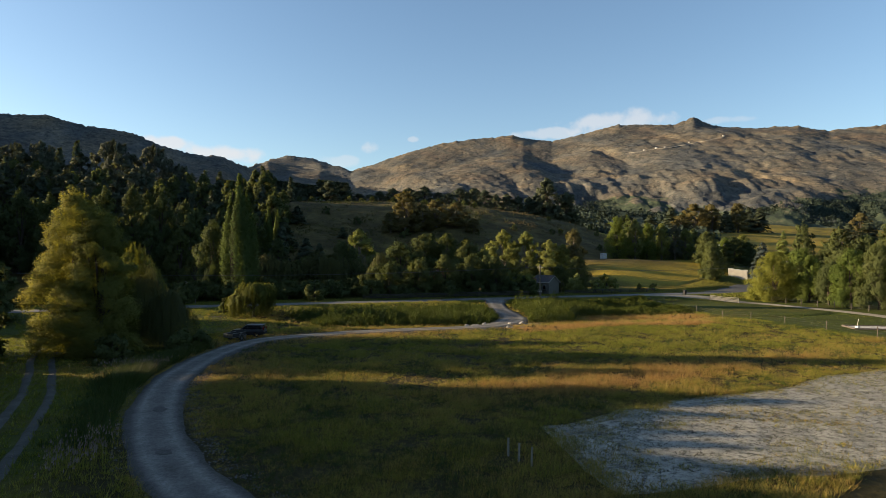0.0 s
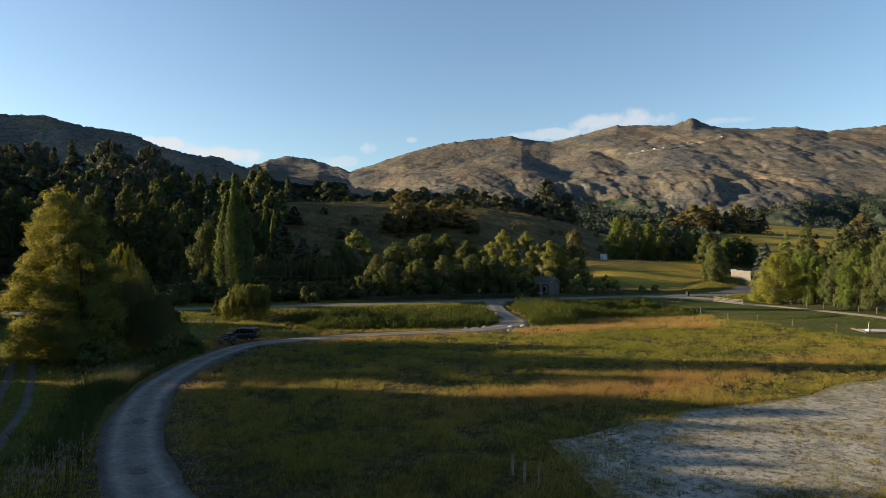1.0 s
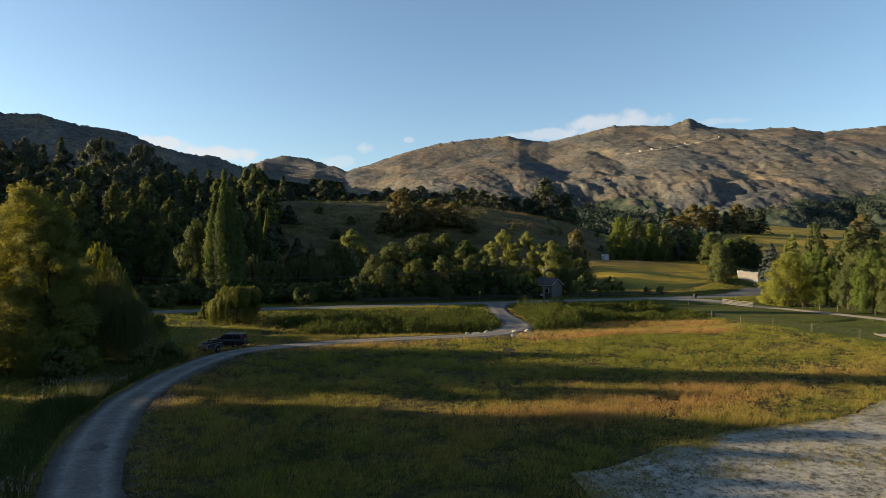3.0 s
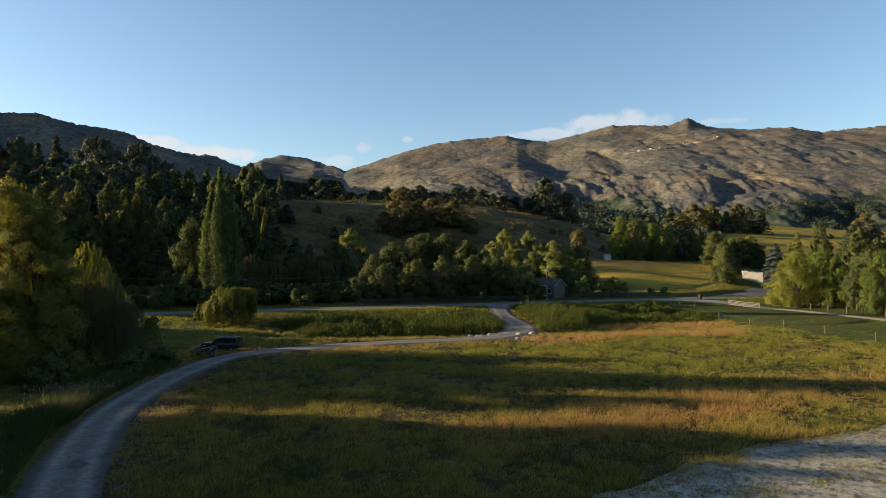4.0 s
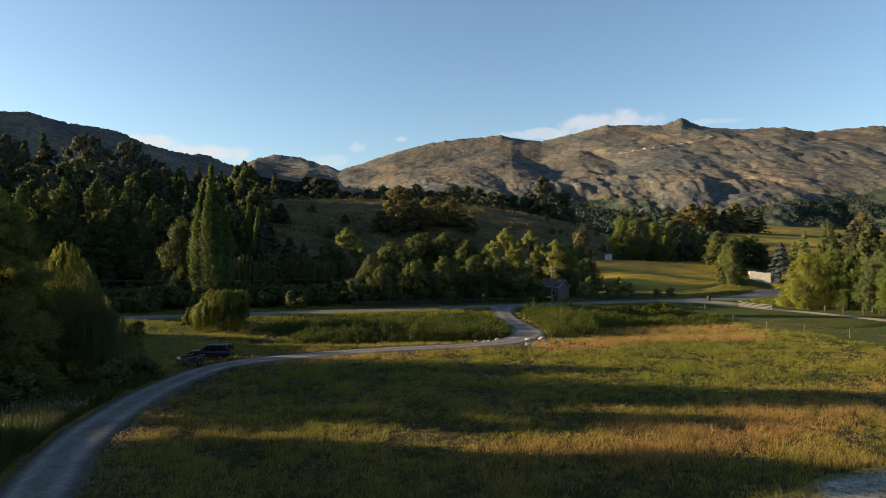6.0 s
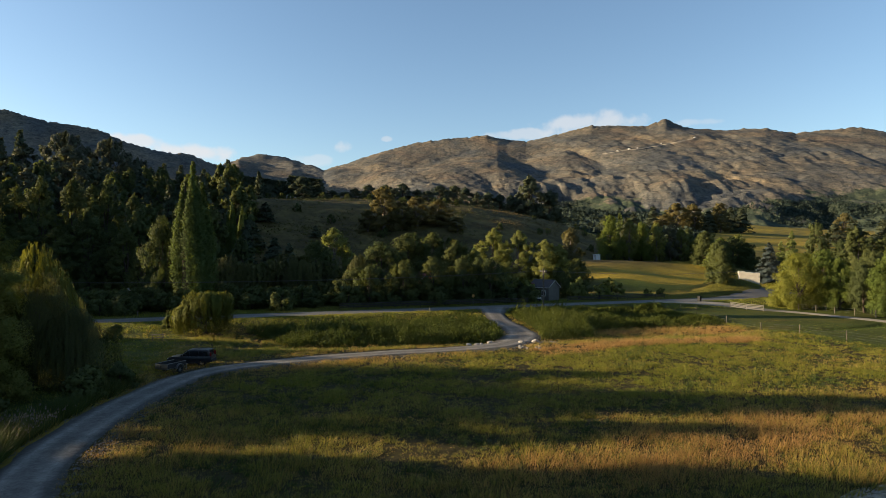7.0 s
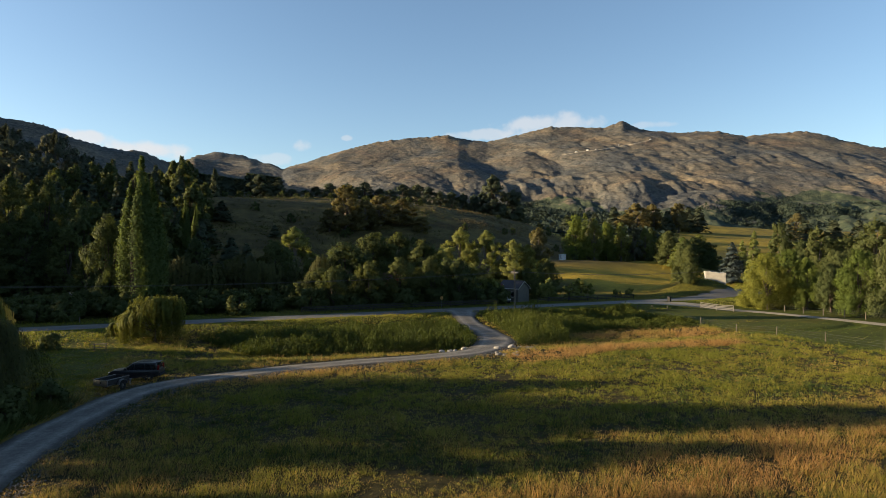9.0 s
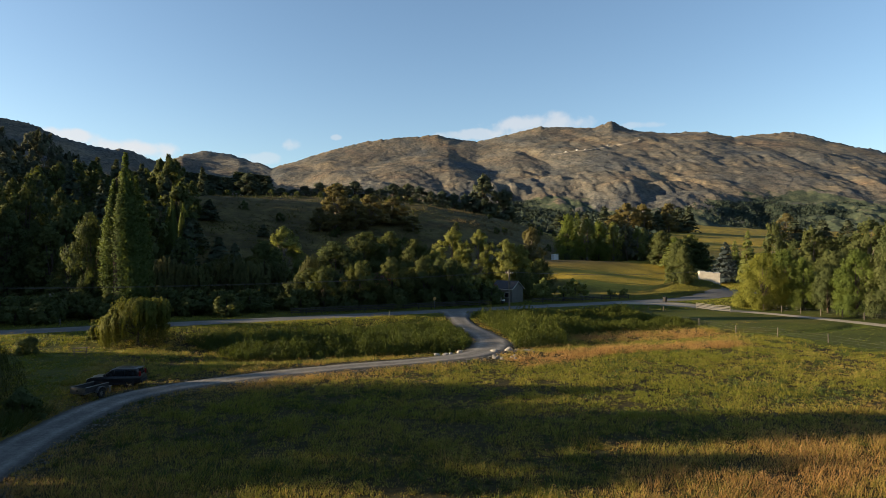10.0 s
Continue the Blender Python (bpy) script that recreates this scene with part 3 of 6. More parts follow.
def broadleaf(name, label, seed, material, bark=None, h=10.0, w=8.0, n=6000, leaf=0.34, base=0.14, lumps=34, point=0.0, lump=1.0, inner=0.3):
    """Round or cone-shaped crown of many lumps on limbs. point: 0 round, 1 pointed."""
    rs = np.random.RandomState(seed)
    f = rs.uniform(0.02, 0.98, lumps)
    ang = np.arange(lumps) * 2.4 + rs.normal(scale=0.5, size=lumps)
    prof = np.sqrt(np.clip(1 - (2 * f - 0.75) ** 2 / 1.6, 0.05, 1)) * (1 - point) + point * np.clip(1.05 - f, 0.06, 1) ** 0.7 * np.clip(f * 6, 0.5, 1)
    rad = prof * w / 2 * rs.uniform(inner, 0.92, lumps)
    c = np.column_stack([rad * np.cos(ang), rad * np.sin(ang), h * (base + (1 - base) * f * 0.93)])
    r = lump * w * rs.uniform(0.10, 0.2, lumps) * (1 - 0.35 * f)
    p, d = shell(rs, n, c, r)
    p[:, 2] = np.clip(p[:, 2], h * base * 0.5, None)
    crown = leaves("crown", p, leaf, material, rs, d * lump + 0.8 * (p - np.array([0, 0, 0.45 * h])) / (0.5 * w) + np.array([0, 0, 0.25]))
    pick = c[np.argsort(-rad)[:9]]
    return tree(name, label, tubes("trunk", trunk_items(rs, h * 0.8, h * 0.022 + 0.08, pick), bark or M_BARK), crown)


def plumed(name, label, seed, material, bark=None, h=14.0, w=8.0, n=9000, leaf=0.25, k=50, point=0.5, base=0.0, taper=0.75):
    """Feathery crown: many upright leafy boughs set round a trunk. point: 0 round, 1 pointed."""
    rs = np.random.RandomState(seed)

    def girth(f):
        return w / 2 * ((1 - point) * np.sqrt(np.clip(1 - (2 * f - 0.7) ** 2 / 1.72, 0.02, 1)) + point * np.clip(1.02 - f, 0.02, 1) ** taper * np.clip(0.62 + 3 * f, 0.4, 1))

    ps, ds, tips = [], [], []
    for i in range(k):
        f0 = base + (0.86 - base) * ((i + rs.uniform(0, 1)) / k) ** 1.3
        f1 = min(1.0, f0 + rs.uniform(0.14, 0.32))
        if i == k - 1:
            f0, f1 = 0.6, 1.0
        a, q = i * 2.4 + rs.normal(0, 0.4), rs.uniform(0.45, 0.95) if i < k - 1 else 0.0
        m = int(n / k * rs.uniform(0.75, 1.25))
        t = rs.uniform(0, 1, m)
        r0, r1 = q * girth(f0 + 0.05), q * girth(f1 - 0.03)
        rad = r0 + (r1 - r0) * t
        fat = w * rs.uniform(0.05, 0.095) * np.clip(1.03 - t, 0, 1) ** 0.65 * np.clip(0.4 + 3.0 * t, 0, 1) + 0.05
        g = rs.normal(size=(m, 3))
        g *= (rs.uniform(0.3, 1, m) ** 0.4 / np.linalg.norm(g, axis=1))[:, None]
        out = np.array([math.cos(a), math.sin(a), 0.0])
        z = h * (f0 + (f1 - f0) * t)
        ps.append(rad[:, None] * out + np.column_stack([g[:, 0] * fat, g[:, 1] * fat, np.clip(z + 0.8 * g[:, 2] * fat, 0.1, None)]))
        ds.append(g + 0.9 * out + np.array([0, 0, 0.35]))
        tips.append(np.array([rad[0] * math.cos(a), rad[0] * math.sin(a), z.mean()]))
    crown = leaves("crown", np.vstack(ps), leaf, material, rs, np.vstack(ds), 1.5, 0.0, 0.6)
    return tree(name, label, tubes("trunk", trunk_items(rs, h * 0.8, h * 0.02 + 0.06, tips[::max(1, k // 9)], 0.25), bark or M_BARK), crown)


def clumped(name, label, seed, material, bark=None, h=14.0, w=10.0, n=16000, leaf=0.22, limbs=16, sub=15, point=0.2, base=0.08, shoots=10):
    """Uneven crown: leafy masses at the ends of limbs, each made of many small clumps, with a few shoots standing out at the top."""
    rs = np.random.RandomState(seed)
    cs, rr, out, tips = [], [], [], []
    for i in range(limbs):
        f = (i + rs.uniform(0.1, 0.9)) / limbs
        prof = (1 - point) * math.sqrt(max(0.06, 1 - (2 * f - 0.72) ** 2 / 1.7)) + point * max(0.06, 1.03 - f) ** 0.7
        a = i * 2.4 + rs.normal(0, 0.4)
        size = w * rs.uniform(0.13, 0.22) * (1.05 - 0.45 * f)
        rad = max(0.0, w / 2 * prof - 0.75 * size) * rs.uniform(0.55, 1.08)
        c = np.array([rad * math.cos(a), rad * math.sin(a), h * (base + (0.93 - base) * f)])
        g = rs.normal(size=(sub, 3))
        g *= (rs.uniform(0.25, 1.0, sub) ** 0.5 / np.linalg.norm(g, axis=1))[:, None]
        cs.append(c + g * size * np.array([1, 1, 0.95]))
        rr.append(size * rs.uniform(0.22, 0.46, sub))
        out.append(0.9 * g + 0.6 * np.array([math.cos(a), math.sin(a), 0.5]))
        tips.append(c)
    top = h * rs.uniform(0.80, 1.0, shoots)
    a, q = rs.uniform(0, 6.28, shoots), w * 0.30 * (1.02 - top / h) / 0.2 * rs.uniform(0.3, 1, shoots)
    for k in range(3):
        cs.append(np.column_stack([q * np.cos(a), q * np.sin(a), top - 0.035 * h * k]))
        rr.append(np.full(shoots, w * (0.022 + 0.012 * k)))
        out.append(np.column_stack([np.cos(a), np.sin(a), 0 * a + 0.8]))
    cs, rr, out = np.vstack(cs), np.concatenate(rr), np.vstack(out)
    p_clump = rr ** 1.7 / (rr ** 1.7).sum()
    k = rs.choice(len(cs), n, p=p_clump)
    d = rs.normal(size=(n, 3))
    d *= (rs.uniform(0.15, 1.0, n) ** 0.45 / np.linalg.norm(d, axis=1))[:, None]
    p = cs[k] + d * rr[k][:, None] * 1.15
    p[:, 2] = np.clip(p[:, 2], 0.15, h)
    crown = leaves("crown", p, leaf, material, rs, 0.8 * d + out[k] + np.array([0, 0, 0.15]), 1.5, 0.0, 0.6)
    return tree(name, label, tubes("trunk", trunk_items(rs, h * 0.8, h * 0.018 + 0.07, tips[::max(1, limbs // 12)], 0.22), bark or M_BARK), crown)


def poplar(name, label, seed, material, h=24.0, w=6.0, n=36000, leaf=0.15, k=13):
    """Upright poplar: a cluster of narrow leafy spires of uneven height on one trunk."""
    rs = np.random.RandomState(seed)
    ps, ds, tips = [], [], []
    for i in range(k):
        q, a = (0.0 if i == 0 else rs.uniform(0.35, 0.85)), i * 2.4 + rs.normal(0, 0.25)
        top = h * (1.0 if i == 0 else 1.0 - 0.5 * q * rs.uniform(0.25, 1.15))
        low = h * (0.04 if i % 3 else 0.30) * rs.uniform(0.6, 1.2)
        m = int(n / k * (top - low) / (0.62 * h))
        t = rs.uniform(0, 1, m)
        tuft = 1 + 0.45 * np.sin(t * (top - low) * 3.4 + rs.uniform(0, 6)) * np.sin(t * (top - low) * 1.1 + i)
        fat = w * rs.uniform(0.17, 0.24) * np.clip(1 - t, 0.02, 1) ** 0.6 * np.clip(0.35 + 3.5 * t, 0, 1) * tuft + 0.08
        g = rs.normal(size=(m, 3))
        g *= (rs.uniform(0.25, 1, m) ** 0.5 / np.linalg.norm(g, axis=1))[:, None]
        out = np.array([math.cos(a), math.sin(a), 0.0])
        rad = q * w / 2 * (0.55 + 0.45 * np.sin(np.pi * np.clip(t * 0.9 + 0.1, 0, 1)))
        z = low + (top - low) * t
        ps.append(rad[:, None] * out + np.column_stack([g[:, 0] * fat, g[:, 1] * fat, np.clip(z + 1.2 * g[:, 2] * fat, 0.3, None)]))
        ds.append(g + 0.5 * out + np.array([0, 0, 0.4]))
        tips.append(np.array([rad[0] * math.cos(a), rad[0] * math.sin(a), low + 0.6 * (top - low)]))
    crown = leaves("crown", np.vstack(ps), leaf, material, rs, np.vstack(ds), 1.6, 0.3, 0.5)
    return tree(name, label, tubes("trunk", trunk_items(rs, h * 0.85, h * 0.017 + 0.06, tips, 0.12), M_BARK), crown)


def conifer(name, label, seed, material, h=14.0, w=5.0, n=5000, leaf=0.36, base=0.06, open_=0.0):
    """Whorls of drooping boughs on a straight trunk."""
    rs = np.random.RandomState(seed)
    boughs = int(60 + 3 * h)
    f = np.sort(rs.uniform(0, 1, boughs)) ** 1.1
    ps, ds, limbs = [], [], []
    for k in range(boughs):
        z, a = h * (base + (0.97 - base) * f[k]), rs.uniform(0, 6.28)
        length = w / 2 * ((1 - f[k]) ** 0.75) * rs.uniform(0.65, 1.08) + 0.25
        m = max(8, int(n * length / (boughs * w * 0.30)))
        t = rs.uniform(0.1 + 0.3 * open_, 1, m)
        dirv = np.array([math.cos(a), math.sin(a)])
        spread = (1 - t) * 0.35 * length + 0.16
        side = rs.normal(size=m) * spread
        zz = z + length * (0.10 * t - 0.38 * t * t) + rs.normal(scale=0.13 * spread + 0.1, size=m)
        ps.append(np.column_stack([dirv[0] * t * length - dirv[1] * side, dirv[1] * t * length + dirv[0] * side, np.clip(zz, 0.15, None)]))
        ds.append(np.column_stack([np.full(m, dirv[0]), np.full(m, dirv[1]), np.full(m, 0.7)]))
        if k % 5 == 0:
            limbs.append(np.array([dirv[0] * length * 0.7, dirv[1] * length * 0.7, z - 0.08 * length]))
    tip = np.column_stack([rs.normal(scale=0.12, size=(40, 2)), rs.uniform(0.9 * h, h, 40)])
    ps.append(tip)
    ds.append(np.tile([0, 0, 1.0], (40, 1)))
    crown = leaves("crown", np.vstack(ps), leaf, material, rs, np.vstack(ds))
    return tree(name, label, tubes("trunk", trunk_items(rs, h * 0.95, 0.12 + 0.013 * h, limbs[:10], 0.9), M_BARK), crown)


def willow(name, label, seed, material, h=6.0, w=8.0, n=7000, leaf=0.2, floor=0.05):
    """Weeping willow: a lumpy dome from which long strands hang."""
    rs = np.random.RandomState(seed)
    strands = max(150, n // 42)
    a, q = rs.uniform(0, 6.28, strands), rs.uniform(0.05, 1, strands) ** 0.6
    lob = 1 + 0.20 * np.sin(2 * a + seed) + 0.14 * np.sin(5 * a + 2 * seed)
    x, y = w / 2 * q * lob * np.cos(a), w / 2 * q * lob * np.sin(a)
    top = h * np.sqrt(np.clip(1 - 0.75 * q * q, 0.04, 1)) * (0.88 + 0.13 * np.sin(7 * x / w + seed) * np.cos(6 * y / w + seed)) * rs.uniform(0.96, 1.02, strands)
    drop = np.minimum(top - floor * h, h * rs.uniform(0.3, 0.95, strands))
    m = n // strands
    t = rs.uniform(0, 1, (strands, m))
    out = 1 + 0.10 * np.sin(np.pi * t) * q[:, None]
    px = x[:, None] * out + rs.normal(scale=0.07, size=t.shape)
    py = y[:, None] * out + rs.normal(scale=0.07, size=t.shape)
    pz = top[:, None] - drop[:, None] * t ** 1.2
    p = np.stack([px, py, pz], -1).reshape(-1, 3)
    crown = leaves("crown", p, leaf, material, rs, np.column_stack([p[:, 0], p[:, 1], 0.15 * w + 0 * p[:, 0]]), 3.8, 0.85, 0.45)
    tips = [np.array([x[i] * 0.8, y[i] * 0.8, top[i] * 0.92]) for i in range(0, strands, max(1, strands // 14))]
    return tree(name, label, tubes("trunk", trunk_items(rs, h * 0.7, 0.06 * h ** 0.8, tips, 0.25), M_BARK), crown)


def arching_willow(name, label, seed, material, h=5.3, n=46, leaf=0.10):
    """Small wind-combed willow: flat top of arching limbs with hanging tufts, and a lower skirt on its western side."""
    rs = np.random.RandomState(seed)
    ps, ds, tips = [], [], []
    for i in range(96):
        a = rs.uniform(0, 6.283)
        west = max(0.0, -math.cos(a))
        reach = (0.9 + 2.2 * rs.uniform(0, 1) ** 0.6) * (1 + 0.5 * west)
        crest = h * rs.uniform(0.86, 1.0) * (1 - 0.36 * west * step(2.2, 4.6, reach)) * (1 - 0.10 * step(2.0, 3.5, reach))
        tip = np.array([0.4 + reach * math.cos(a), reach * math.sin(a), crest])
        tips.append(tip - np.array([0, 0, 0.25]))
        k = rs.randint(5, 11)
        c = tip + np.column_stack([rs.normal(scale=0.34, size=(k, 2)), rs.normal(scale=0.12, size=k)])
        drop = np.minimum(c[:, 2] - 0.15, h * rs.uniform(0.3, 0.5 + 0.5 * step(1.2, 2.6, reach), k))
        t = rs.uniform(0, 1, (k, n))
        away = np.array([math.cos(a), math.sin(a)])
        sway = 0.35 * np.sqrt(t) + 0.12 * np.sin(5 * t)
        p = np.stack([c[:, :1] + sway * away[0] + rs.normal(scale=0.06, size=t.shape), c[:, 1:2] + sway * away[1] + rs.normal(scale=0.06, size=t.shape), c[:, 2:] + 0.22 * np.sin(6 * t) * (1 - t) - drop[:, None] * t ** 1.3], -1).reshape(-1, 3)
        ps.append(p)
        ds.append(p - tip * np.array([0.86, 0.86, 1.0]) + np.array([0, 0, 0.9]))
    crown = leaves("crown", np.vstack(ps), leaf, material, rs, np.vstack(ds), 3.4, 0.8, 0.5)
    return tree(name, label, tubes("trunk", trunk_items(rs, h * 0.62, 0.2, tips[::3], 0.3), M_BARK), crown)


PLANTED = {}


def plant(model, spots, group="", label=""):
    """Stands copies of a tree at (x, y, height, width); the model itself takes the first spot."""
    h0, w0 = PLANTED[model.name]
    rs = np.random.RandomState(len(spots) * 13 + int(h0 * 7))
    for i, (x, y, h, w) in enumerate(spots):
        s = Matrix.Diagonal((w / w0, w / w0, h / h0, 1))
        m = pose(x, y, float(height(x, y)) - 0.05, 0, 0, rs.uniform(0, 360)) @ s
        ob = model if i == 0 else copy_thing(model, Matrix())
        ob.matrix_basis = m
        tagged(ob, label, group=group)


def kind(model, h, w):
    PLANTED[model.name] = (h, w)
    return model

# ---- planting ----
WILLOWS_MID = ((-10.9, 150.0, 9.2, 12.3), (1.1, 152.0, 9.7, 13.9), (12.8, 142.0, 10.4, 6.8))
LIGHT_MID = ((8.9, 165.0, 13.8, 12.6), (48.2, 168.0, 14.6, 11.8), (53.6, 165.0, 14.2, 11.6), (58.9, 161.0, 12.2, 11.4), (63.4, 163.0, 11.0, 9.5), (38.0, 150.0, 10.7, 7.3))
BROAD_MID = ((-22.0, 138.0, 16.0, 8.3), (17.8, 150.0, 11.6, 13.4), (24.4, 156.0, 13.2, 14.2), (30.7, 158.0, 13.5, 10.5), (34.6, 152.0, 12.2, 11.4), (4.8, 158.0, 11.2, 10.2), (-3.9, 160.0, 7.1, 11.4), (-8.1, 150.0, 6.2, 8.2), (-14.8, 150.0, 6.3, 9.3), (39.5, 146.0, 6.9, 8.6), (11.9, 138.0, 7.1, 9.9), (20.7, 137.0, 7.1, 10.0), (28.9, 138.0, 7.1, 10.2), (33.6, 138.0, 5.9, 6.8), (36.5, 141.0, 8.8, 7.0), (33.5, 140.0, 8.2, 8.1), (13.6, 132.6, 7.6, 7.0), (19.8, 133.4, 8.4, 7.6), (25.6, 134.4, 9.0, 7.4), (31.6, 135.6, 9.2, 7.6), (37.4, 136.4, 8.6, 7.2), (62.5, 150.5, 8.4, 8.0), (56.5, 147.5, 6.6, 6.0))
RUSSET_MID = ((67.6, 166.0, 14.9, 9.0),)
ALDER = ((-24.0, 73.6, 16.9, 10.2), (-21.0, 71.8, 14.6, 8.4))
WILLOW_LIT = ((-21.1, 82.6, 11.9, 7.4),)
POPLAR_BIG = ((-16.4, 134.0, 25.1, 7.5), (-15.1, 136.0, 20.1, 5.4))
POPLAR_SMALL = ((-15.8, 190.0, 15.7, 4.0), (-13.3, 192.0, 14.4, 4.0))
COTTON = ((-63.2, 176.0, 21.2, 9.2), (-53.4, 172.0, 22.7, 9.3), (-48.2, 176.0, 22.6, 9.6), (-40.8, 174.0, 22.5, 9.3), (-34.2, 170.0, 20.2, 7.8), (-64.3, 168.0, 20.7, 8.6), (-72.8, 172.0, 21.2, 10.0), (-80.5, 172.0, 20.8, 11.2), (-40.3, 160.0, 17.3, 9.6), (-52.0, 162.0, 15.1, 9.6), (-33.1, 158.0, 13.9, 8.4), (-45.1, 158.0, 13.6, 9.4), (-56.6, 160.0, 13.3, 9.4), (-27.9, 150.0, 8.4, 6.8), (-63.1, 185.0, 19.4, 9.7), (-47.9, 188.0, 19.5, 10.1))
EUCS = ((-106.4, 345.0, 36.3, 22.0), (-88.6, 350.0, 36.7, 19.8), (-82.7, 300.0, 16.8, 21.5), (-74.3, 340.0, 26.7, 16.6), (-116.0, 290.0, 26.1, 16.8), (-127.9, 290.0, 24.1, 17.8), (-134.4, 280.0, 21.1, 19.1))
CONIF_LEFT = ((-95.7, 270.0, 26.3, 9.4), (-103.8, 275.0, 23.4, 9.6), (-87.4, 262.0, 12.9, 12.2), (-107.4, 262.0, 11.1, 12.0), (-75.9, 250.0, 11.9, 11.7), (-59.2, 300.0, 18.6, 12.2), (-45.0, 262.0, 10.4, 10.6), (-62.7, 262.0, 12.1, 12.5))
PLANTATION = ((-62.3, 324.0, 16.4, 9.0), (-59.9, 322.0, 16.2, 8.9), (-57.6, 320.0, 15.7, 8.9), (-55.2, 318.0, 15.3, 8.8), (-52.9, 316.0, 14.8, 8.8), (-53.0, 328.0, 15.2, 9.2), (-50.7, 326.0, 14.8, 9.1), (-48.3, 324.0, 17.5, 9.1), (-46.0, 322.0, 17.0, 9.0), (-43.7, 320.0, 16.3, 9.0), (-41.4, 318.0, 15.6, 8.9), (-39.1, 316.0, 14.8, 8.9), (-38.6, 328.0, 16.1, 9.3), (-36.3, 326.0, 15.5, 9.2), (-34.0, 324.0, 14.7, 9.2), (-31.7, 322.0, 13.9, 9.1), (-29.4, 320.0, 13.2, 9.1), (-27.2, 318.0, 12.6, 9.0), (-25.0, 316.0, 14.7, 9.0), (-23.9, 328.0, 15.4, 9.3), (-21.7, 326.0, 14.5, 9.3), (-19.4, 324.0, 13.7, 9.3), (-17.2, 322.0, 12.9, 9.2), (-15.0, 320.0, 12.2, 9.2), (-12.8, 318.0, 11.5, 9.1), (-10.6, 316.0, 11.0, 9.1), (-8.9, 328.0, 11.7, 9.4), (-6.7, 326.0, 11.2, 9.4), (-4.5, 324.0, 10.8, 9.3), (-2.4, 322.0, 13.3, 9.3), (-0.2, 320.0, 12.7, 9.2), (1.9, 318.0, 12.4, 9.2), (4.0, 316.0, 11.9, 9.2), (6.3, 328.0, 12.6, 9.5), (8.5, 326.0, 12.1, 9.5), (10.6, 324.0, 11.8, 9.4))
CREST = ((2.4, 308.0, 12.0, 14.1), (10.3, 312.0, 7.4, 10.7), (16.4, 318.0, 6.5, 10.9), (22.4, 318.0, 6.1, 11.0), (27.5, 320.0, 7.9, 11.1), (34.3, 322.0, 9.9, 12.9), (42.2, 322.0, 10.9, 12.9), (50.5, 320.0, 11.8, 12.4), (57.5, 318.0, 8.8, 11.2), (63.2, 322.0, 8.6, 11.4), (70.0, 325.0, 12.2, 13.3), (80.2, 335.0, 14.8, 13.8), (89.1, 345.0, 15.8, 13.7), (97.0, 350.0, 14.9, 13.3), (104.2, 352.0, 16.8, 13.4), (110.8, 352.0, 17.3, 12.8), (117.6, 352.0, 17.7, 12.9), (75.3, 330.0, 11.3, 13.0), (45.9, 316.0, 8.6, 11.1))
PINES = ((126.9, 347.0, 30.4, 19.8), (138.8, 347.0, 25.3, 23.1), (121.2, 349.0, 19.7, 12.8), (131.2, 345.0, 11.9, 12.7))
RUS_HILL = ((28.9, 228.0, 14.9, 14.4), (41.6, 236.0, 10.4, 15.1), (50.2, 240.0, 9.5, 13.4), (35.1, 230.0, 9.7, 11.8), (23.3, 226.0, 7.5, 8.8), (55.3, 232.0, 5.0, 8.1))
HILLSIDE_DARK = ((-18.6, 205.0, 8.8, 9.9), (-11.8, 200.0, 8.4, 9.7), (-9.5, 230.0, 6.5, 7.6), (-24.1, 200.0, 9.2, 9.6), (-4.9, 185.0, 8.4, 7.5), (-12.4, 180.0, 9.1, 8.6), (91.1, 285.0, -0.6, 3.6), (6.1, 215.0, 3.7, 4.3), (-28.4, 190.0, 9.4, 10.5), (-1.2, 180.0, 8.1, 5.8))
KNOLL_CONIF = ((103.5, 212.0, 14.1, 9.7), (113.3, 214.0, 13.9, 7.1), (119.9, 216.0, 12.5, 8.4), (124.9, 214.0, 12.1, 7.2), (130.1, 214.0, 10.0, 6.8), (134.6, 212.0, 8.7, 8.4), (112.7, 222.0, 16.6, 9.8), (127.3, 190.0, 8.3, 10.7), (101.0, 214.0, 11.8, 9.0), (107.9, 210.0, 11.9, 8.9), (119.4, 220.0, 14.3, 9.0), (126.7, 222.0, 13.7, 9.1), (131.3, 220.0, 11.8, 8.6), (136.8, 220.0, 11.3, 9.1), (142.4, 218.0, 11.1, 9.5), (110.2, 206.0, 8.0, 7.6), (157.1, 226.0, 12.1, 10.8), (166.1, 228.0, 13.0, 10.1))
KNOLL_BROAD = ((131.4, 200.0, 10.6, 11.3), (145.9, 205.0, 10.7, 13.6), (151.4, 205.0, 9.9, 9.8), (122.8, 180.0, 5.3, 8.4), (128.1, 196.0, 7.7, 8.8), (118.3, 176.0, 7.3, 6.5), (140.0, 222.0, 12.9, 8.4), (97.0, 146.8, 8.8, 6.4), (106.0, 160.0, 12.0, 8.4))
FAR_DARK = ((222.0, 400.0, 12.2, 17.7), (291.3, 415.0, 16.3, 14.1), (304.8, 320.0, 13.7, 15.1), (318.4, 320.0, 16.4, 17.5), (340.1, 320.0, 17.0, 17.6), (348.5, 310.0, 18.1, 17.2), (273.3, 440.0, 13.7, 19.8), (291.4, 435.0, 14.4, 17.7), (255.8, 430.0, 17.6, 16.3), (321.5, 430.0, 19.8, 14.8), (327.3, 425.0, 19.2, 17.6), (190.8, 380.0, 11.6, 16.6))
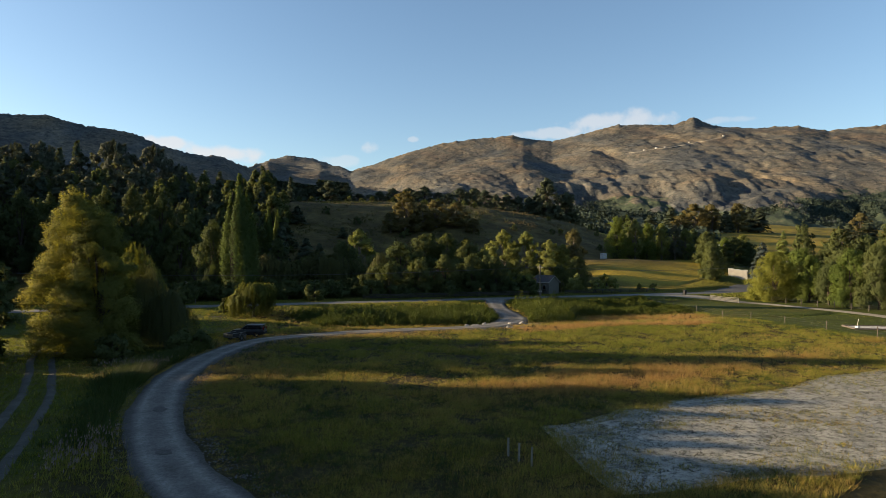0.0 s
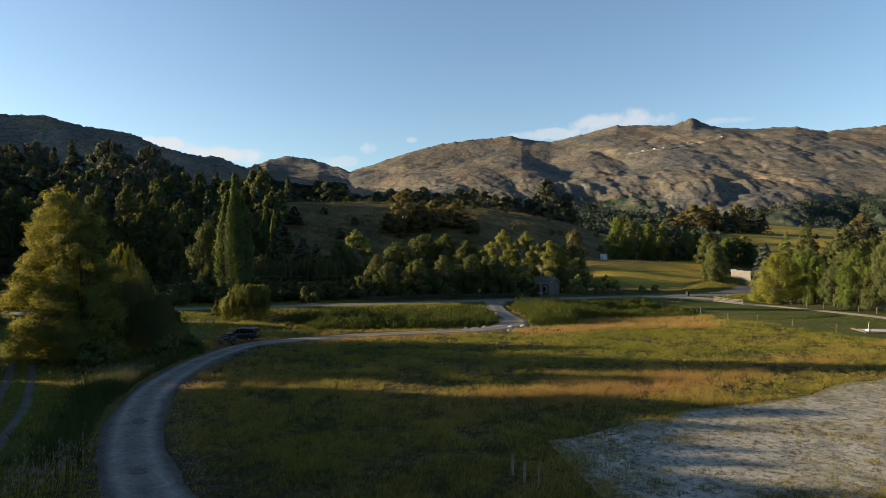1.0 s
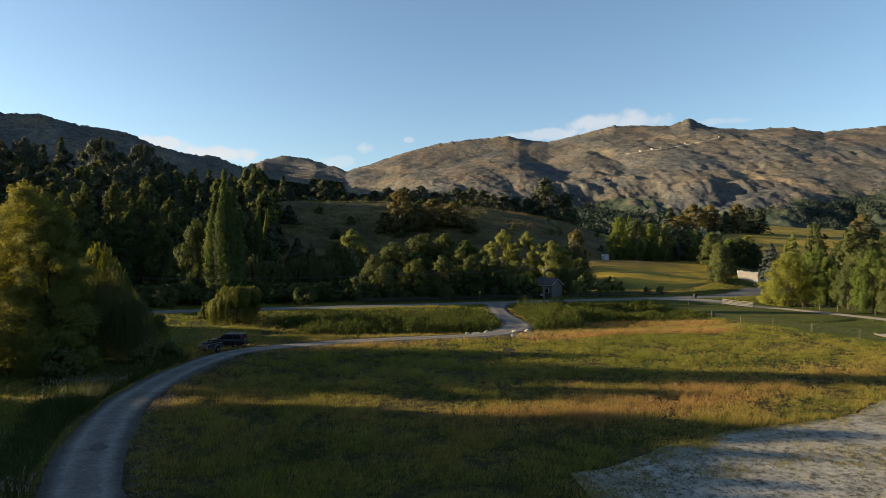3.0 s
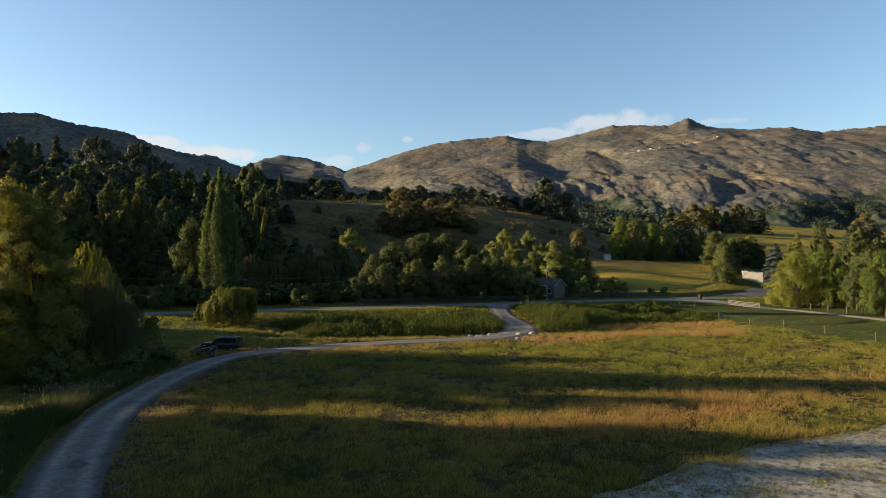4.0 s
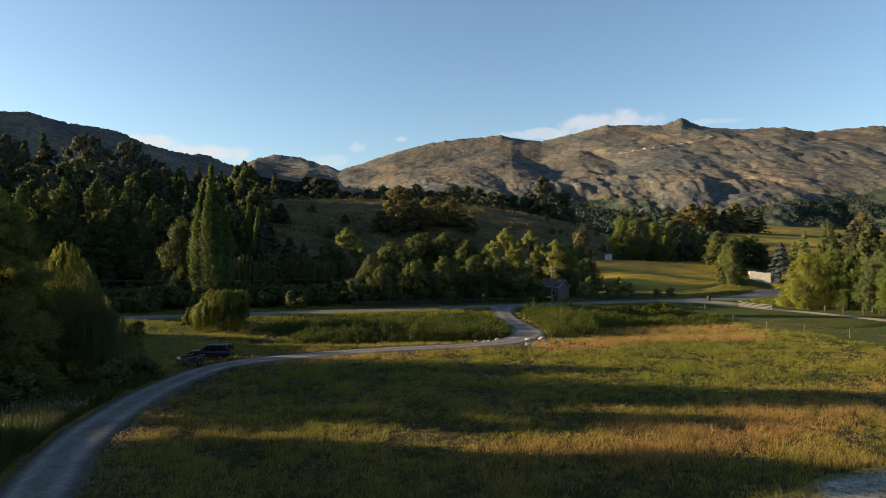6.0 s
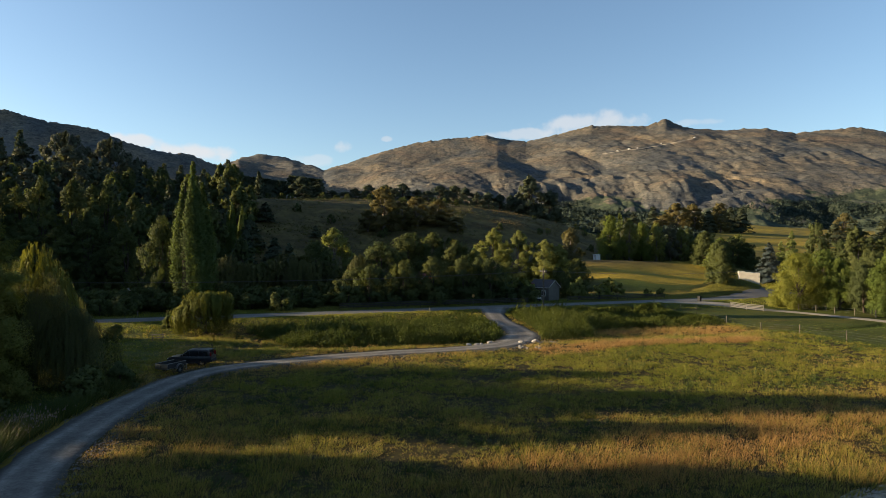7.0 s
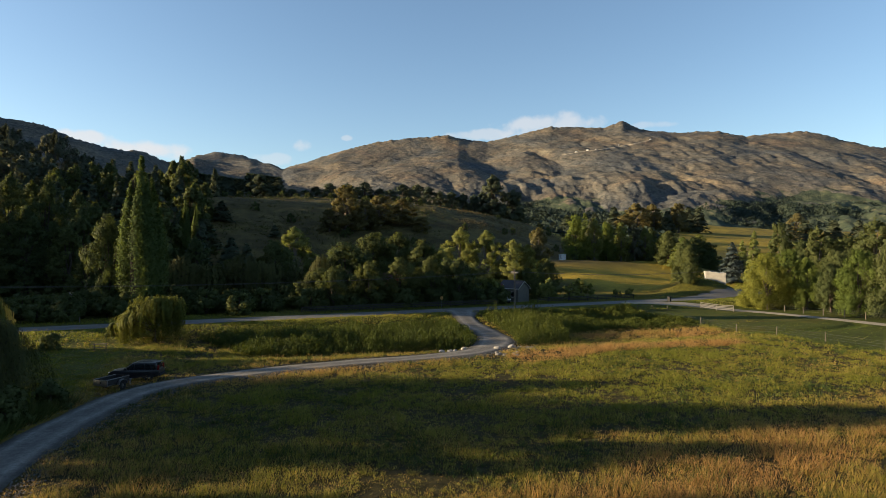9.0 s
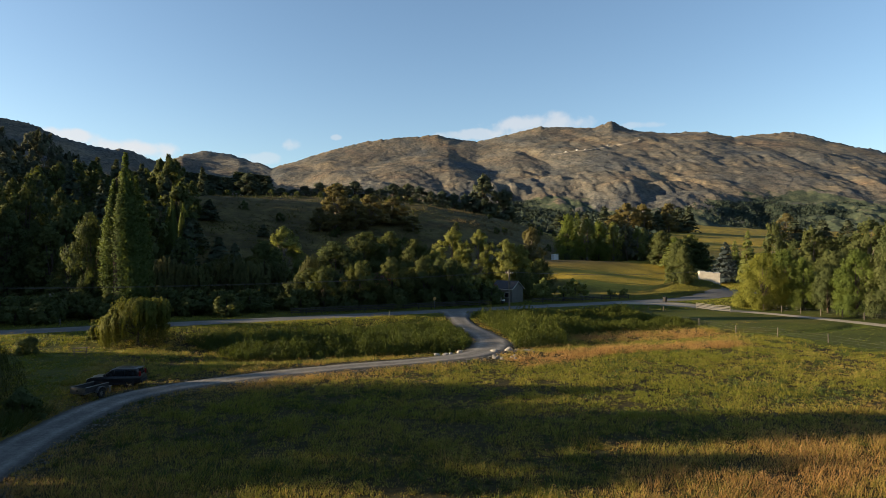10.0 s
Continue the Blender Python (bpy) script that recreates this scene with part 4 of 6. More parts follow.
FAR_RUSSET = ((245.4, 400.0, 12.9, 20.2), (333.1, 340.0, 20.1, 18.2), (268.6, 420.0, 21.0, 24.2), (285.2, 424.0, 21.0, 22.7), (304.8, 420.0, 22.8, 20.6))
LANE_GOLD = ((94.6, 122.0, 10.6, 11.3),)
LANE_BROAD = ((99.9, 118.0, 9.8, 7.6), (99.1, 112.0, 8.3, 6.0), (98.4, 106.0, 11.3, 8.2), (99.4, 101.0, 12.2, 8.4), (108.5, 130.0, 11.3, 10.7), (109.9, 120.0, 11.4, 9.9), (103.2, 98.0, 12.1, 9.8), (101.5, 92.0, 12.0, 9.2))
RIGHT_TALL = ((126.4, 150.0, 20.1, 6.8), (133.1, 145.0, 18.5, 8.3), (138.6, 142.0, 16.5, 8.3), (138.9, 135.0, 21.1, 10.5), (141.0, 130.0, 21.1, 11.5), (144.0, 160.0, 15.2, 8.5), (159.8, 165.0, 16.6, 9.8), (154.1, 150.0, 17.0, 10.4))
SPRUCE = ((129.7, 170.0, 11.5, 9.6),)
FIR_GOLD = ((132.7, 165.0, 15.3, 7.5), (151.8, 190.0, 11.6, 7.3))
golden = kind(clumped("alder_tree", "tall golden-green cone-shaped tree beside the drive", 11, M_GOLD, None, 16.5, 8.5, 130000, 0.09, 60, 22, 0.27, 0.03, 12), 16.5, 8.5)
plant(golden, ALDER, "alders beside the drive")
weeper = kind(willow("weeping_willow", "weeping willow with hanging green strands", 3, M_WEEP, 5.2, 8.4, 22000, 0.08), 5.2, 8.4)
plant(weeper, WILLOW_LIT, label="bright weeping willow with sunlit top beside the drive")
arched = arching_willow("weeping_willow", "small weeping willow with sunlit flat top near the road", 12, M_WEEP)
arched.matrix_basis = pose(-10.6, 107, float(height(-10.6, 107)) - 0.05) @ Matrix.Diagonal((0.86, 0.86, 0.98, 1))
tall_weeper = kind(willow("weeping_willow", "large dark weeping willow beside the drive", 8, M_WILLOW, 11.0, 9.0, 38000, 0.07), 11.0, 9.0)
plant(tall_weeper, [(-19.1, 76.8, 9.8, 6.6), (-16.0, 75.6, 6.8, 5.6)], "willows beside the drive")
far_weeper = kind(willow("weeping_willow", "dark weeping willow behind the road", 9, M_WILLOW, 10.0, 10.0, 14000, 0.13), 10.0, 10.0)
plant(far_weeper, WILLOWS_MID, "weeping willows")
mid = kind(clumped("broadleaf_tree", "dark green broadleaf tree behind the road", 21, M_BROAD, None, 14, 12, 18000, 0.225, 26, 15, 0.1, 0.06, 16), 14, 12)
plant(mid, BROAD_MID, "roadside trees")
mid2 = kind(clumped("broadleaf_tree", "dark green cottonwood in a dense grove", 22, M_BROAD, None, 22, 11, 17000, 0.28, 34, 14, 0.35, 0.05, 18), 22, 11)
plant(mid2, list(COTTON) + [(-84, 157, 22, 11), (-86, 164, 23, 11), (-90, 171, 24, 12), (-94, 179, 24, 12)], "cottonwood grove")
light = kind(clumped("broadleaf_tree", "light green tree with an open crown behind the road", 23, M_LIGHT, M_PALEBARK, 15, 10, 22000, 0.19, 24, 14, 0.25, 0.08, 16), 15, 10)
plant(light, LIGHT_MID, "light green roadside trees")
rus = kind(clumped("russet_tree", "russet-tinged eucalypt on the hillside", 24, M_RUSSET, M_PALEBARK, 16, 11, 14000, 0.30, 22, 14, 0.15, 0.04, 10), 16, 11)
plant(rus, RUS_HILL + RUSSET_MID + FAR_RUSSET, "russet trees")
pop = kind(poplar("poplar_tree", "tall narrow poplar with several upright spires", 25, M_POPLAR, 24, 5.0, 34000, 0.16, 13), 24, 5)
plant(pop, POPLAR_BIG + POPLAR_SMALL, "poplars")
euc = kind(clumped("eucalypt_tree", "tall dark eucalypt on the wooded hill", 26, M_EUC, M_BARK, 26, 22, 20000, 0.52, 15, 20, 0.0, 0.22, 4), 26, 22)
plant(euc, EUCS, "hilltop eucalypts")
dark = kind(conifer("conifer_tree", "dark conifer on the wooded hill", 27, M_CONIFER, 14, 6, 3200, 0.42), 14, 6)
plant(dark, CONIF_LEFT + HILLSIDE_DARK + FAR_DARK, "dark hill conifers")
plan = kind(conifer("plantation_pine", "dark plantation pine in a dense row", 28, M_CONIFER, 12, 6, 800, 0.85), 12, 6)
plant(plan, PLANTATION, "plantation row")
pine = kind(clumped("pine_tree", "old dark pine on the ridge", 29, M_CONIFER, None, 22, 14, 8000, 0.5, 22, 12, 0.4, 0.02, 8), 22, 14)
plant(pine, PINES + CREST, "ridge pines")
fir = kind(conifer("fir_tree", "green conifer in a row on the knoll", 30, M_FIR, 16, 7, 6500, 0.33), 16, 8)
plant(fir, KNOLL_CONIF[6:8] + KNOLL_CONIF[10:15] + FIR_GOLD, "knoll conifers")
cypress = kind(clumped("cypress_tree", "dense green cypress at the end of the knoll row", 42, M_OLIVE, None, 14, 10, 16000, 0.2, 34, 18, 0.5, 0.02, 10), 14, 10)
plant(cypress, [(103.5, 212.0, 15.6, 11.5), (116.0, 213.0, 13.6, 9.0), (157.1, 226.0, 12.1, 10.8)], "knoll conifers")
mixed = kind(clumped("broadleaf_tree", "light olive tree in the row on the knoll", 43, M_LIGHT, M_PALEBARK, 13, 8, 12000, 0.2, 26, 12, 0.3, 0.12, 12), 13, 8)
plant(mixed, [(110.0, 211.0, 14.6, 8.0), (121.5, 213.0, 13.6, 8.2), (130.5, 212.0, 11.6, 7.6), (136.0, 210.0, 9.8, 7.4), (166.1, 228.0, 13.0, 10.1)], "knoll trees")
olive = kind(clumped("broadleaf_tree", "grey-green tree in the row on the knoll", 44, M_EUC, M_PALEBARK, 13, 8, 12000, 0.2, 24, 12, 0.35, 0.1, 12), 13, 8)
plant(olive, [(126.2, 212.0, 13.0, 7.6), (113.0, 217.0, 15.4, 8.6), (133.4, 216.0, 11.2, 7.4)], "knoll trees")
kb = kind(clumped("broadleaf_tree", "green tree at the foot of the knoll", 31, M_BROAD, None, 13, 11, 18000, 0.22, 26, 14, 0.2, 0.03, 12), 13, 11)
plant(kb, KNOLL_BROAD, "knoll trees")
lg = kind(clumped("willow_tree", "round yellow-green willow beside the lane", 32, M_LIME, None, 9, 10, 34000, 0.13, 30, 18, 0.0, 0.04, 6), 9, 10)
plant(lg, LANE_GOLD)
lb = kind(clumped("broadleaf_tree", "full green tree in a row beside the lane", 33, M_OLIVE, None, 10, 9, 26000, 0.145, 26, 18, 0.1, 0.12, 12), 10, 9)
plant(lb, LANE_BROAD[::2], "lane trees")
lc = kind(clumped("broadleaf_tree", "dark green full tree in a row beside the lane", 38, M_BROAD, None, 10, 9, 26000, 0.145, 26, 18, 0.3, 0.12, 12), 10, 9)
plant(lc, LANE_BROAD[1::2], "lane trees")
rt = kind(clumped("eucalypt_tree", "tall open eucalypt behind the lane trees", 34, M_BROAD, M_PALEBARK, 18, 9, 16000, 0.25, 26, 14, 0.05, 0.2, 4), 20, 8.4)
plant(rt, RIGHT_TALL, "tall trees behind the lane")
sp = kind(conifer("spruce_tree", "blue-grey spruce beside the white building", 35, M_SPRUCE, 14, 9, 8000, 0.34), 14, 9)
plant(sp, SPRUCE)
west = kind(broadleaf("shelter_tree", "dense shelter tree west of the meadow", 36, M_BROAD, None, 13, 10, 2600, 0.9, 0.0, 60, 0.0), 13, 10)
plant(west, [(-43, y, 13.5 + 0.4 * math.sin(y), 11) for y in range(-34, 51, 4)] + [(-43, 53.5, 13.8, 11), (-43, 57, 14.4, 11), (-43, 60, 15, 11), (-43, 62.5, 15.2, 9)] + [(-54, y, 13, 11) for y in range(-30, 50, 7)] + [(-76 - 0.5 * (y % 3), y, 15.3 + 1.0 * math.sin(2 * y), 11) for y in range(103, 152, 4) if not 118 < y < 130], "western shelter belt")

lone = kind(clumped("shelter_tree", "dense green tree beside the farm track", 39, M_BROAD, None, 12, 8, 9000, 0.30, 22, 14, 0.1, 0.05, 8), 12, 8)
plant(lone, [(-32.4, 69.0, 13.0, 9.0), (-46, 102.6, 9.5, 8)], "trees beside the farm track")


def fill(model, n, seed, x0, x1, y0, y1, gap, h, w, inside, group):
    """A wood: trees at random places no nearer than gap."""
    rs = np.random.RandomState(seed)
    spots = []
    for _ in range(n * 12):
        x, y = rs.uniform(x0, x1), rs.uniform(y0, y1)
        if len(spots) < n and inside(x, y) and all(math.hypot(x - a, y - b) > gap for a, b, _, _ in spots):
            k = rs.uniform(0.75, 1.2)
            spots.append((x, y, h * k, w * k))
    plant(model, spots, group)


wood_a = kind(clumped("woodland_tree", "dark broadleaf tree in the hillside wood", 51, M_BROAD, None, 12, 9, 3800, 0.48, 18, 12, 0.25, 0.03, 10), 12, 9)
fill(wood_a, 70, 61, -130, 0, 165, 300, 7.5, 14.5, 10, lambda x, y: x < -6 - 0.06 * (y - 180), "hillside wood")
wood_b = kind(conifer("woodland_conifer", "dark conifer in the hillside wood", 52, M_CONIFER, 15, 6.5, 1700, 0.6), 15, 6.5)
fill(wood_b, 55, 62, -130, 0, 175, 310, 7.5, 14, 7.0, lambda x, y: x < -8 - 0.06 * (y - 180) and y < 280, "hillside wood")
bush = kind(broadleaf("shrub", "dense dark shrub under the roadside trees", 53, M_BROAD, None, 4, 5, 2600, 0.27, 0.0, 36, 0.0), 4, 5)
fill(bush, 74, 63, -50, 47, 122, 148, 3.2, 3.6, 5.0, lambda x, y: road_y(x) + 7 < y < road_y(x) + 22, "roadside shrubs")
bush_b = kind(broadleaf("shrub", "green shrub at the foot of the knoll", 54, M_LIGHT, None, 2, 2.4, 1500, 0.16, 0.0, 20, 0.0), 2, 2.4)
plant(bush_b, [(75.2, 143.2, 1.9, 2.6), (79.7, 144.6, 1.9, 2.4), (62, 139.5, 3.2, 4.5), (66, 142, 4.2, 6), (58, 141, 4.5, 5), (45.5, 138.5, 4.5, 4.5), (43, 140, 5, 5)], "knoll shrubs")
bush_c = kind(broadleaf("shrub", "dark shrub beside the drive", 55, M_BROAD, None, 2, 3, 2500, 0.16, 0.0, 24, 0.0), 2, 3)
plant(bush_c, [(-18.5, 66.5, 2.6, 4), (-13.5, 70.5, 2.4, 3.5), (-12.2, 74.5, 2.0, 3), (-30.2, 66.6, 4.2, 5), (-33, 74, 4, 5), (-27.5, 62, 1.6, 3), (-15.5, 110, 1.6, 2.4), (-20.5, 104, 1.8, 2.6), (-24.5, 128.5, 3, 4), (-29, 131, 3.2, 4)], "drive shrubs")
high_euc = kind(clumped("eucalypt_tree", "tall dark eucalypt in the western wood", 57, M_EUC, M_BARK, 24, 14, 4500, 0.68, 16, 14, 0.1, 0.06, 6), 24, 14)
fill(high_euc, 44, 66, -160, -66, 215, 345, 11, 18.5, 14, lambda x, y: x < -60 - 0.12 * (y - 250), "western wood")
scrub_h = kind(plumed("shrub", "dark scrub bush on the hillside", 58, M_BROAD, None, 3, 3.6, 500, 0.42, 12, 0.1), 3, 3.6)
fill(scrub_h, 60, 67, -12, 130, 190, 312, 3.0, 2.6, 3.2, lambda x, y: fbm(x, y, 30, 3) > 0.44, "hillside scrub")

# ---- grass and reeds ----
def blades(name, x, y, h, wide, lean, material, label, category, lift=-0.03):
    """One mesh of many thin upright blades."""
    rs = np.random.RandomState(len(x))
    n = len(x)
    a = rs.uniform(0, 6.283, n)
    z = height(x, y) + lift
    tilt, b = lean * h * rs.uniform(0.2, 1.0, n), rs.normal(0.6, 0.9, n)
    cx, cy = np.cos(a) * wide / 2, np.sin(a) * wide / 2
    v = np.stack([np.column_stack([x - cx, y - cy, z]), np.column_stack([x + cx, y + cy, z]),
                  np.column_stack([x + tilt * np.cos(b), y + tilt * np.sin(b), z + h])], 1).reshape(-1, 3)
    me = mesh_np(name, v, np.arange(3 * n).reshape(n, 3), material)
    me.attributes.new("dry", "FLOAT", "POINT").data.foreach_set("value", np.repeat(dryness(x, y), 3).astype(np.float32))
    return tagged(new(name, me), label, category, kind="stuff")


def bare(x, y):
    """Where no long grass grows: roads, drive, yard, ruts."""
    out = line_dist(x, y, DRIVE) < np.interp(y, (0, 80, 86, 92, 98, 130), (1.7, 1.7, 2.0, 2.9, 1.9, 1.9)) + 0.5 * (fbm(x, y, 2.5, 2) - 0.5)
    out |= abs(y - road_y(x)) < 3.6
    out |= in_yard(x, y) > 0.1 + 7.0 * np.clip(fbm(x + 9, y, 4.0, 4, 0.6) - 0.5, 0, 1)
    rut = line_dist(x, y, ((-28.2, 80), (-26, 71), (-21.3, 59), (-18.5, 51), (-15.5, 40), (-13.5, 30)))
    out |= (x < -10) & (rut > 0.45) & (rut < 1.25)
    out |= (x > 60) & (line_dist(x, y, LANE) < np.interp(y, (112, 126), (1.9, 3.0)))
    return out


def sow(n, seed, r0, r1, a0, a1):
    """Random places, denser near the way of the camera."""
    rs = np.random.RandomState(seed)
    r, a = rs.uniform(r0, r1, n), np.radians(rs.uniform(a0, a1, n))
    return 1.5 + r * np.sin(a), 16 + r * np.cos(a), r, rs


def tufts(name, x, y, h, wide, per, spread, material, label, seed, heads=0.3, shift=0.0):
    """Clumps of blades that lean outwards; the blades of a clump share its height and colour."""
    rs = np.random.RandomState(seed)
    n = len(x)
    tone = np.clip(dryness(x, y) + rs.normal(0, 0.12, n) + shift, 0, 1)
    k = np.repeat(np.arange(n), per)
    m = len(k)
    a, q = rs.uniform(0, 6.283, m), rs.uniform(0, 1, m) ** 0.6
    bx, by = x[k] + spread * h[k] * q * np.cos(a) * 0.5, y[k] + spread * h[k] * q * np.sin(a) * 0.5
    hh = h[k] * rs.uniform(0.45, 1.1, m) * (1.1 - 0.4 * q)
    lean = hh * (0.22 + 0.6 * q)
    c = rs.uniform(0, 6.283, m)
    w = wide[k] * rs.uniform(0.6, 1.3, m) / 2
    z = height(x, y)[k] - 0.03
    seed_head = rs.uniform(0, 1, m) < heads * (0.5 + 1.6 * tone[k])
    hh = np.where(seed_head, hh * 1.2, hh)
    hue = np.clip(tone[k] + np.where(seed_head, 0.22, -0.05), 0, 1)
    v = np.stack([np.column_stack([bx - w * np.cos(c), by - w * np.sin(c), z]), np.column_stack([bx + w * np.cos(c), by + w * np.sin(c), z]),
                  np.column_stack([bx + lean * np.cos(a) + 0.1 * hh, by + lean * np.sin(a), z + hh])], 1).reshape(-1, 3)
    me = mesh_np(name, v, np.arange(3 * m).reshape(m, 3), material)
    me.attributes.new("dry", "FLOAT", "POINT").data.foreach_set("value", np.repeat(hue, 3).astype(np.float32))
    return tagged(new(name, me), label, "grass", kind="stuff")


def seed_heads(x, y, h, r, dry):
    """Fluffy pale seed heads that nod over the drier tufts."""
    rs = np.random.RandomState(61)
    k = np.nonzero(rs.uniform(0, 1, len(x)) < (0.12 + 1.1 * np.clip(dry - 0.22, 0, 1)) * step(64, 60, x))[0]
    k = np.repeat(k, 6)
    m = len(k)
    a, q = rs.uniform(0, 6.283, m), h[k] * rs.uniform(0.1, 0.75, m)
    p = np.column_stack([x[k] + q * np.cos(a) + 0.08 * h[k], y[k] + q * np.sin(a), height(x[k], y[k]) + h[k] * rs.uniform(0.75, 1.3, m) + 0.02])
    me = leaves("seed_heads", p, 0.007 + 0.00024 * r[k], M_SEED, rs, None, 3.0, 0.6)
    tagged(new("seed_heads", me), "fluffy beige and pinkish grass seed heads over the meadow", "grass", kind="stuff")


def build_meadow():
    x, y, r, rs = sow(118000, 5, 10, 116, -27, 60)
    short = step(63.5, 67, x) * step(2, -2, y - road_y(x))
    patch, broad = fbm(x, y, 1.9, 3, 0.6), fbm(x + 70, y, 11, 3)
    dry = dryness(x, y)
    left = step(-11.5, -13, x)
    keep = ~bare(x, y) & (y < road_y(x) - 3.2) & (rs.uniform(0, 1, len(x)) < (0.2 + 1.6 * patch) * (1 - 0.8 * short))
    verge = step(5.0, 2.0, line_dist(x, y, DRIVE))
    h = (0.03 + 0.95 * np.clip(patch - 0.22, 0, 0.5) + 0.14 * broad + 0.12 * step(0.4, 0.8, dry)) * (1 - 0.72 * short) * (1 - 0.4 * verge) * (1 - 0.3 * left) * rs.uniform(0.6, 1.25, len(x)) * 0.82
    w = (0.008 + 0.00044 * r) * rs.uniform(0.7, 1.4, len(x))
    k = np.nonzero(keep)[0]
    tufts("meadow_grass", x[k], y[k], h[k], w[k], 11, 1.5, M_GRASS, "tall uncut meadow grass, green with straw and pink seed heads", 6)
    seed_heads(x[k], y[k], h[k], r[k], dry[k])
    # rough grass left of the drive and tall weeds along its verge
    rs = np.random.RandomState(26)
    n = 26000
    x, y = rs.uniform(-46, -6, n), rs.uniform(24, 90, n)
    k = np.nonzero(~bare(x, y) & (x < 1.5 - 0.5 * (y - 16)) | (~bare(x, y) & (x < -0.48 * (y - 12)) & (x < -11)))[0]
    tufts("rough_grass", x[k], y[k], rs.uniform(0.12, 0.42, len(k)), rs.uniform(0.03, 0.06, len(k)), 8, 1.0, M_GRASS, "dark rough grass between the farm track and the drive", 27, 0.2, -0.1)
    n = 4200
    y = np.where(rs.uniform(0, 1, n) < 0.55, rs.uniform(55, 68, n), rs.uniform(40, 76, n))
    x = np.interp(y, DRIVE[:76, 1], DRIVE[:76, 0]) - 2.5 - abs(rs.normal(0, 1.0, n))
    tufts("verge_weeds", x, y, rs.uniform(0.25, 0.85, n) * (0.55 + fbm(x, y, 3, 2)) * (1 + 0.5 * step(50, 55, y)), rs.uniform(0.03, 0.06, n), 14, 1.1, M_REED, "tall dark weeds along the verge of the drive", 28, 0.1, -0.25)
    x, y, r, rs = sow(11000, 25, 10, 100, -14, 58)
    k = np.nonzero(~bare(x, y) & (y < road_y(x) - 14) & (x < 66) & (x > -8) & (fbm(x + 31, y, 3.5, 3, 0.6) > 0.52))[0]
    tufts("meadow_weeds", x[k], y[k], rs.uniform(0.25, 0.5, len(k)), 0.014 + 0.0006 * r[k], 20, 1.2, M_REED, "dark green dock and thistle clumps in the meadow", 9, 0.05, -0.45)
    # dark growth in the ditch across the short field
    rs = np.random.RandomState(29)
    t = rs.uniform(0, 1, 700)
    x = 64.5 + 21.5 * t
    y = np.interp(x, [p[0] for p in DITCH], [p[1] for p in DITCH]) + rs.normal(0, 0.4, 700)
    tufts("ditch_weeds", x, y, rs.uniform(0.15, 0.45, 700), rs.uniform(0.05, 0.09, 700), 9, 1.2, M_REED, "dark rank weeds in the ditch across the field", 30, 0.05, -0.3)
    # stray weeds on the gravel yard
    x, y, r, rs = sow(26000, 15, 10, 60, 15, 62)
    d = in_yard(x, y)
    k = np.nonzero((d > 0.2) & (fbm(x, y, 3.0, 3) + 0.10 * rs.uniform(-1, 1, len(x)) > 0.60 - 0.22 * step(4.5, 0, d)))[0]
    tufts("yard_weeds", x[k], y[k], rs.uniform(0.10, 0.30, len(k)), np.full(len(k), 0.04), 9, 1.6, M_GRASS, "thin weeds and dry tufts on the gravel yard", 7)
    x, y, r, rs = sow(42000, 16, 10, 75, 8, 62)
    k = np.nonzero((in_yard(x, y) > 0.3) & (fbm(x + 5, y, 2.2, 3) + 0.12 * rs.uniform(-1, 1, len(x)) > 0.47))[0]
    tufts("yard_tufts", x[k], y[k], rs.uniform(0.06, 0.15, len(k)), np.full(len(k), 0.06), 5, 2.2, M_REED, "low dark creeping tufts scattered over the gravel yard", 17, 0.1, 0.1)


def build_verge_grass():
    rs = np.random.RandomState(12)
    n = 60000
    x = rs.uniform(-75, 110, n)
    y = road_y(x) + rs.choice((-1, 1), n) * rs.uniform(3.3, 11, n)
    k = ~bare(x, y) & (x > -0.45 * y + 5)
    x, y = x[k], y[k]
    blades("verge_grass", x, y, rs.uniform(0.1, 0.3, len(x)), rs.uniform(0.06, 0.12, len(x)), 0.5, M_GRASS, "rough green grass on the road verges", "grass")


def build_reeds(name, n, seed, inside, h0, label):
    rs = np.random.RandomState(seed)
    x, y = rs.uniform(-8, 72, n), rs.uniform(88, 124, n)
    clump, d = 0.06 + 0.9 * fbm(x, y, 1.7, 3, 0.7), inside(x, y)
    k = (d > 0) & ~bare(x, y) & (rs.uniform(0, 1, n) < 3.0 * (clump - 0.3)) & (abs(y - road_y(x)) > 6)
    x, y, d, c = x[k], y[k], d[k], clump[k]
    h = h0 * (0.05 + 1.35 * c) * np.clip(0.35 + d / 2.5, 0.35, 1) * rs.uniform(0.65, 1.2, len(x))
    h = h * (1 - 0.55 * step(44, 52, x)) * (1 + 0.3 * step(41, 35, x) * step(31, 33, x))
    tufts(name, x[::2], y[::2], 1.08 * h[::2], rs.uniform(0.025, 0.055, len(x[::2])), 8, 0.4, M_REED, label, seed, 0.14, -0.25)
    # leafy stems between the blades
    m = 14
    i = np.repeat(np.arange(len(x)), m)
    up = rs.uniform(0.15, 1, len(i)) ** 0.7
    p = np.column_stack([x[i] + rs.normal(0, 0.22, len(i)) * (1.2 - 0.6 * up), y[i] + rs.normal(0, 0.22, len(i)) * (1.2 - 0.6 * up), height(x, y)[i] + 0.85 * h[i] * up])
    me = leaves("reed_leaves", p, 0.075, M_REEDLEAF, rs, None, 5.5, 0.75)
    tagged(new("reed_leaves", me), "leafy green stems in the reed bed", "reeds", kind="stuff")


build_meadow()


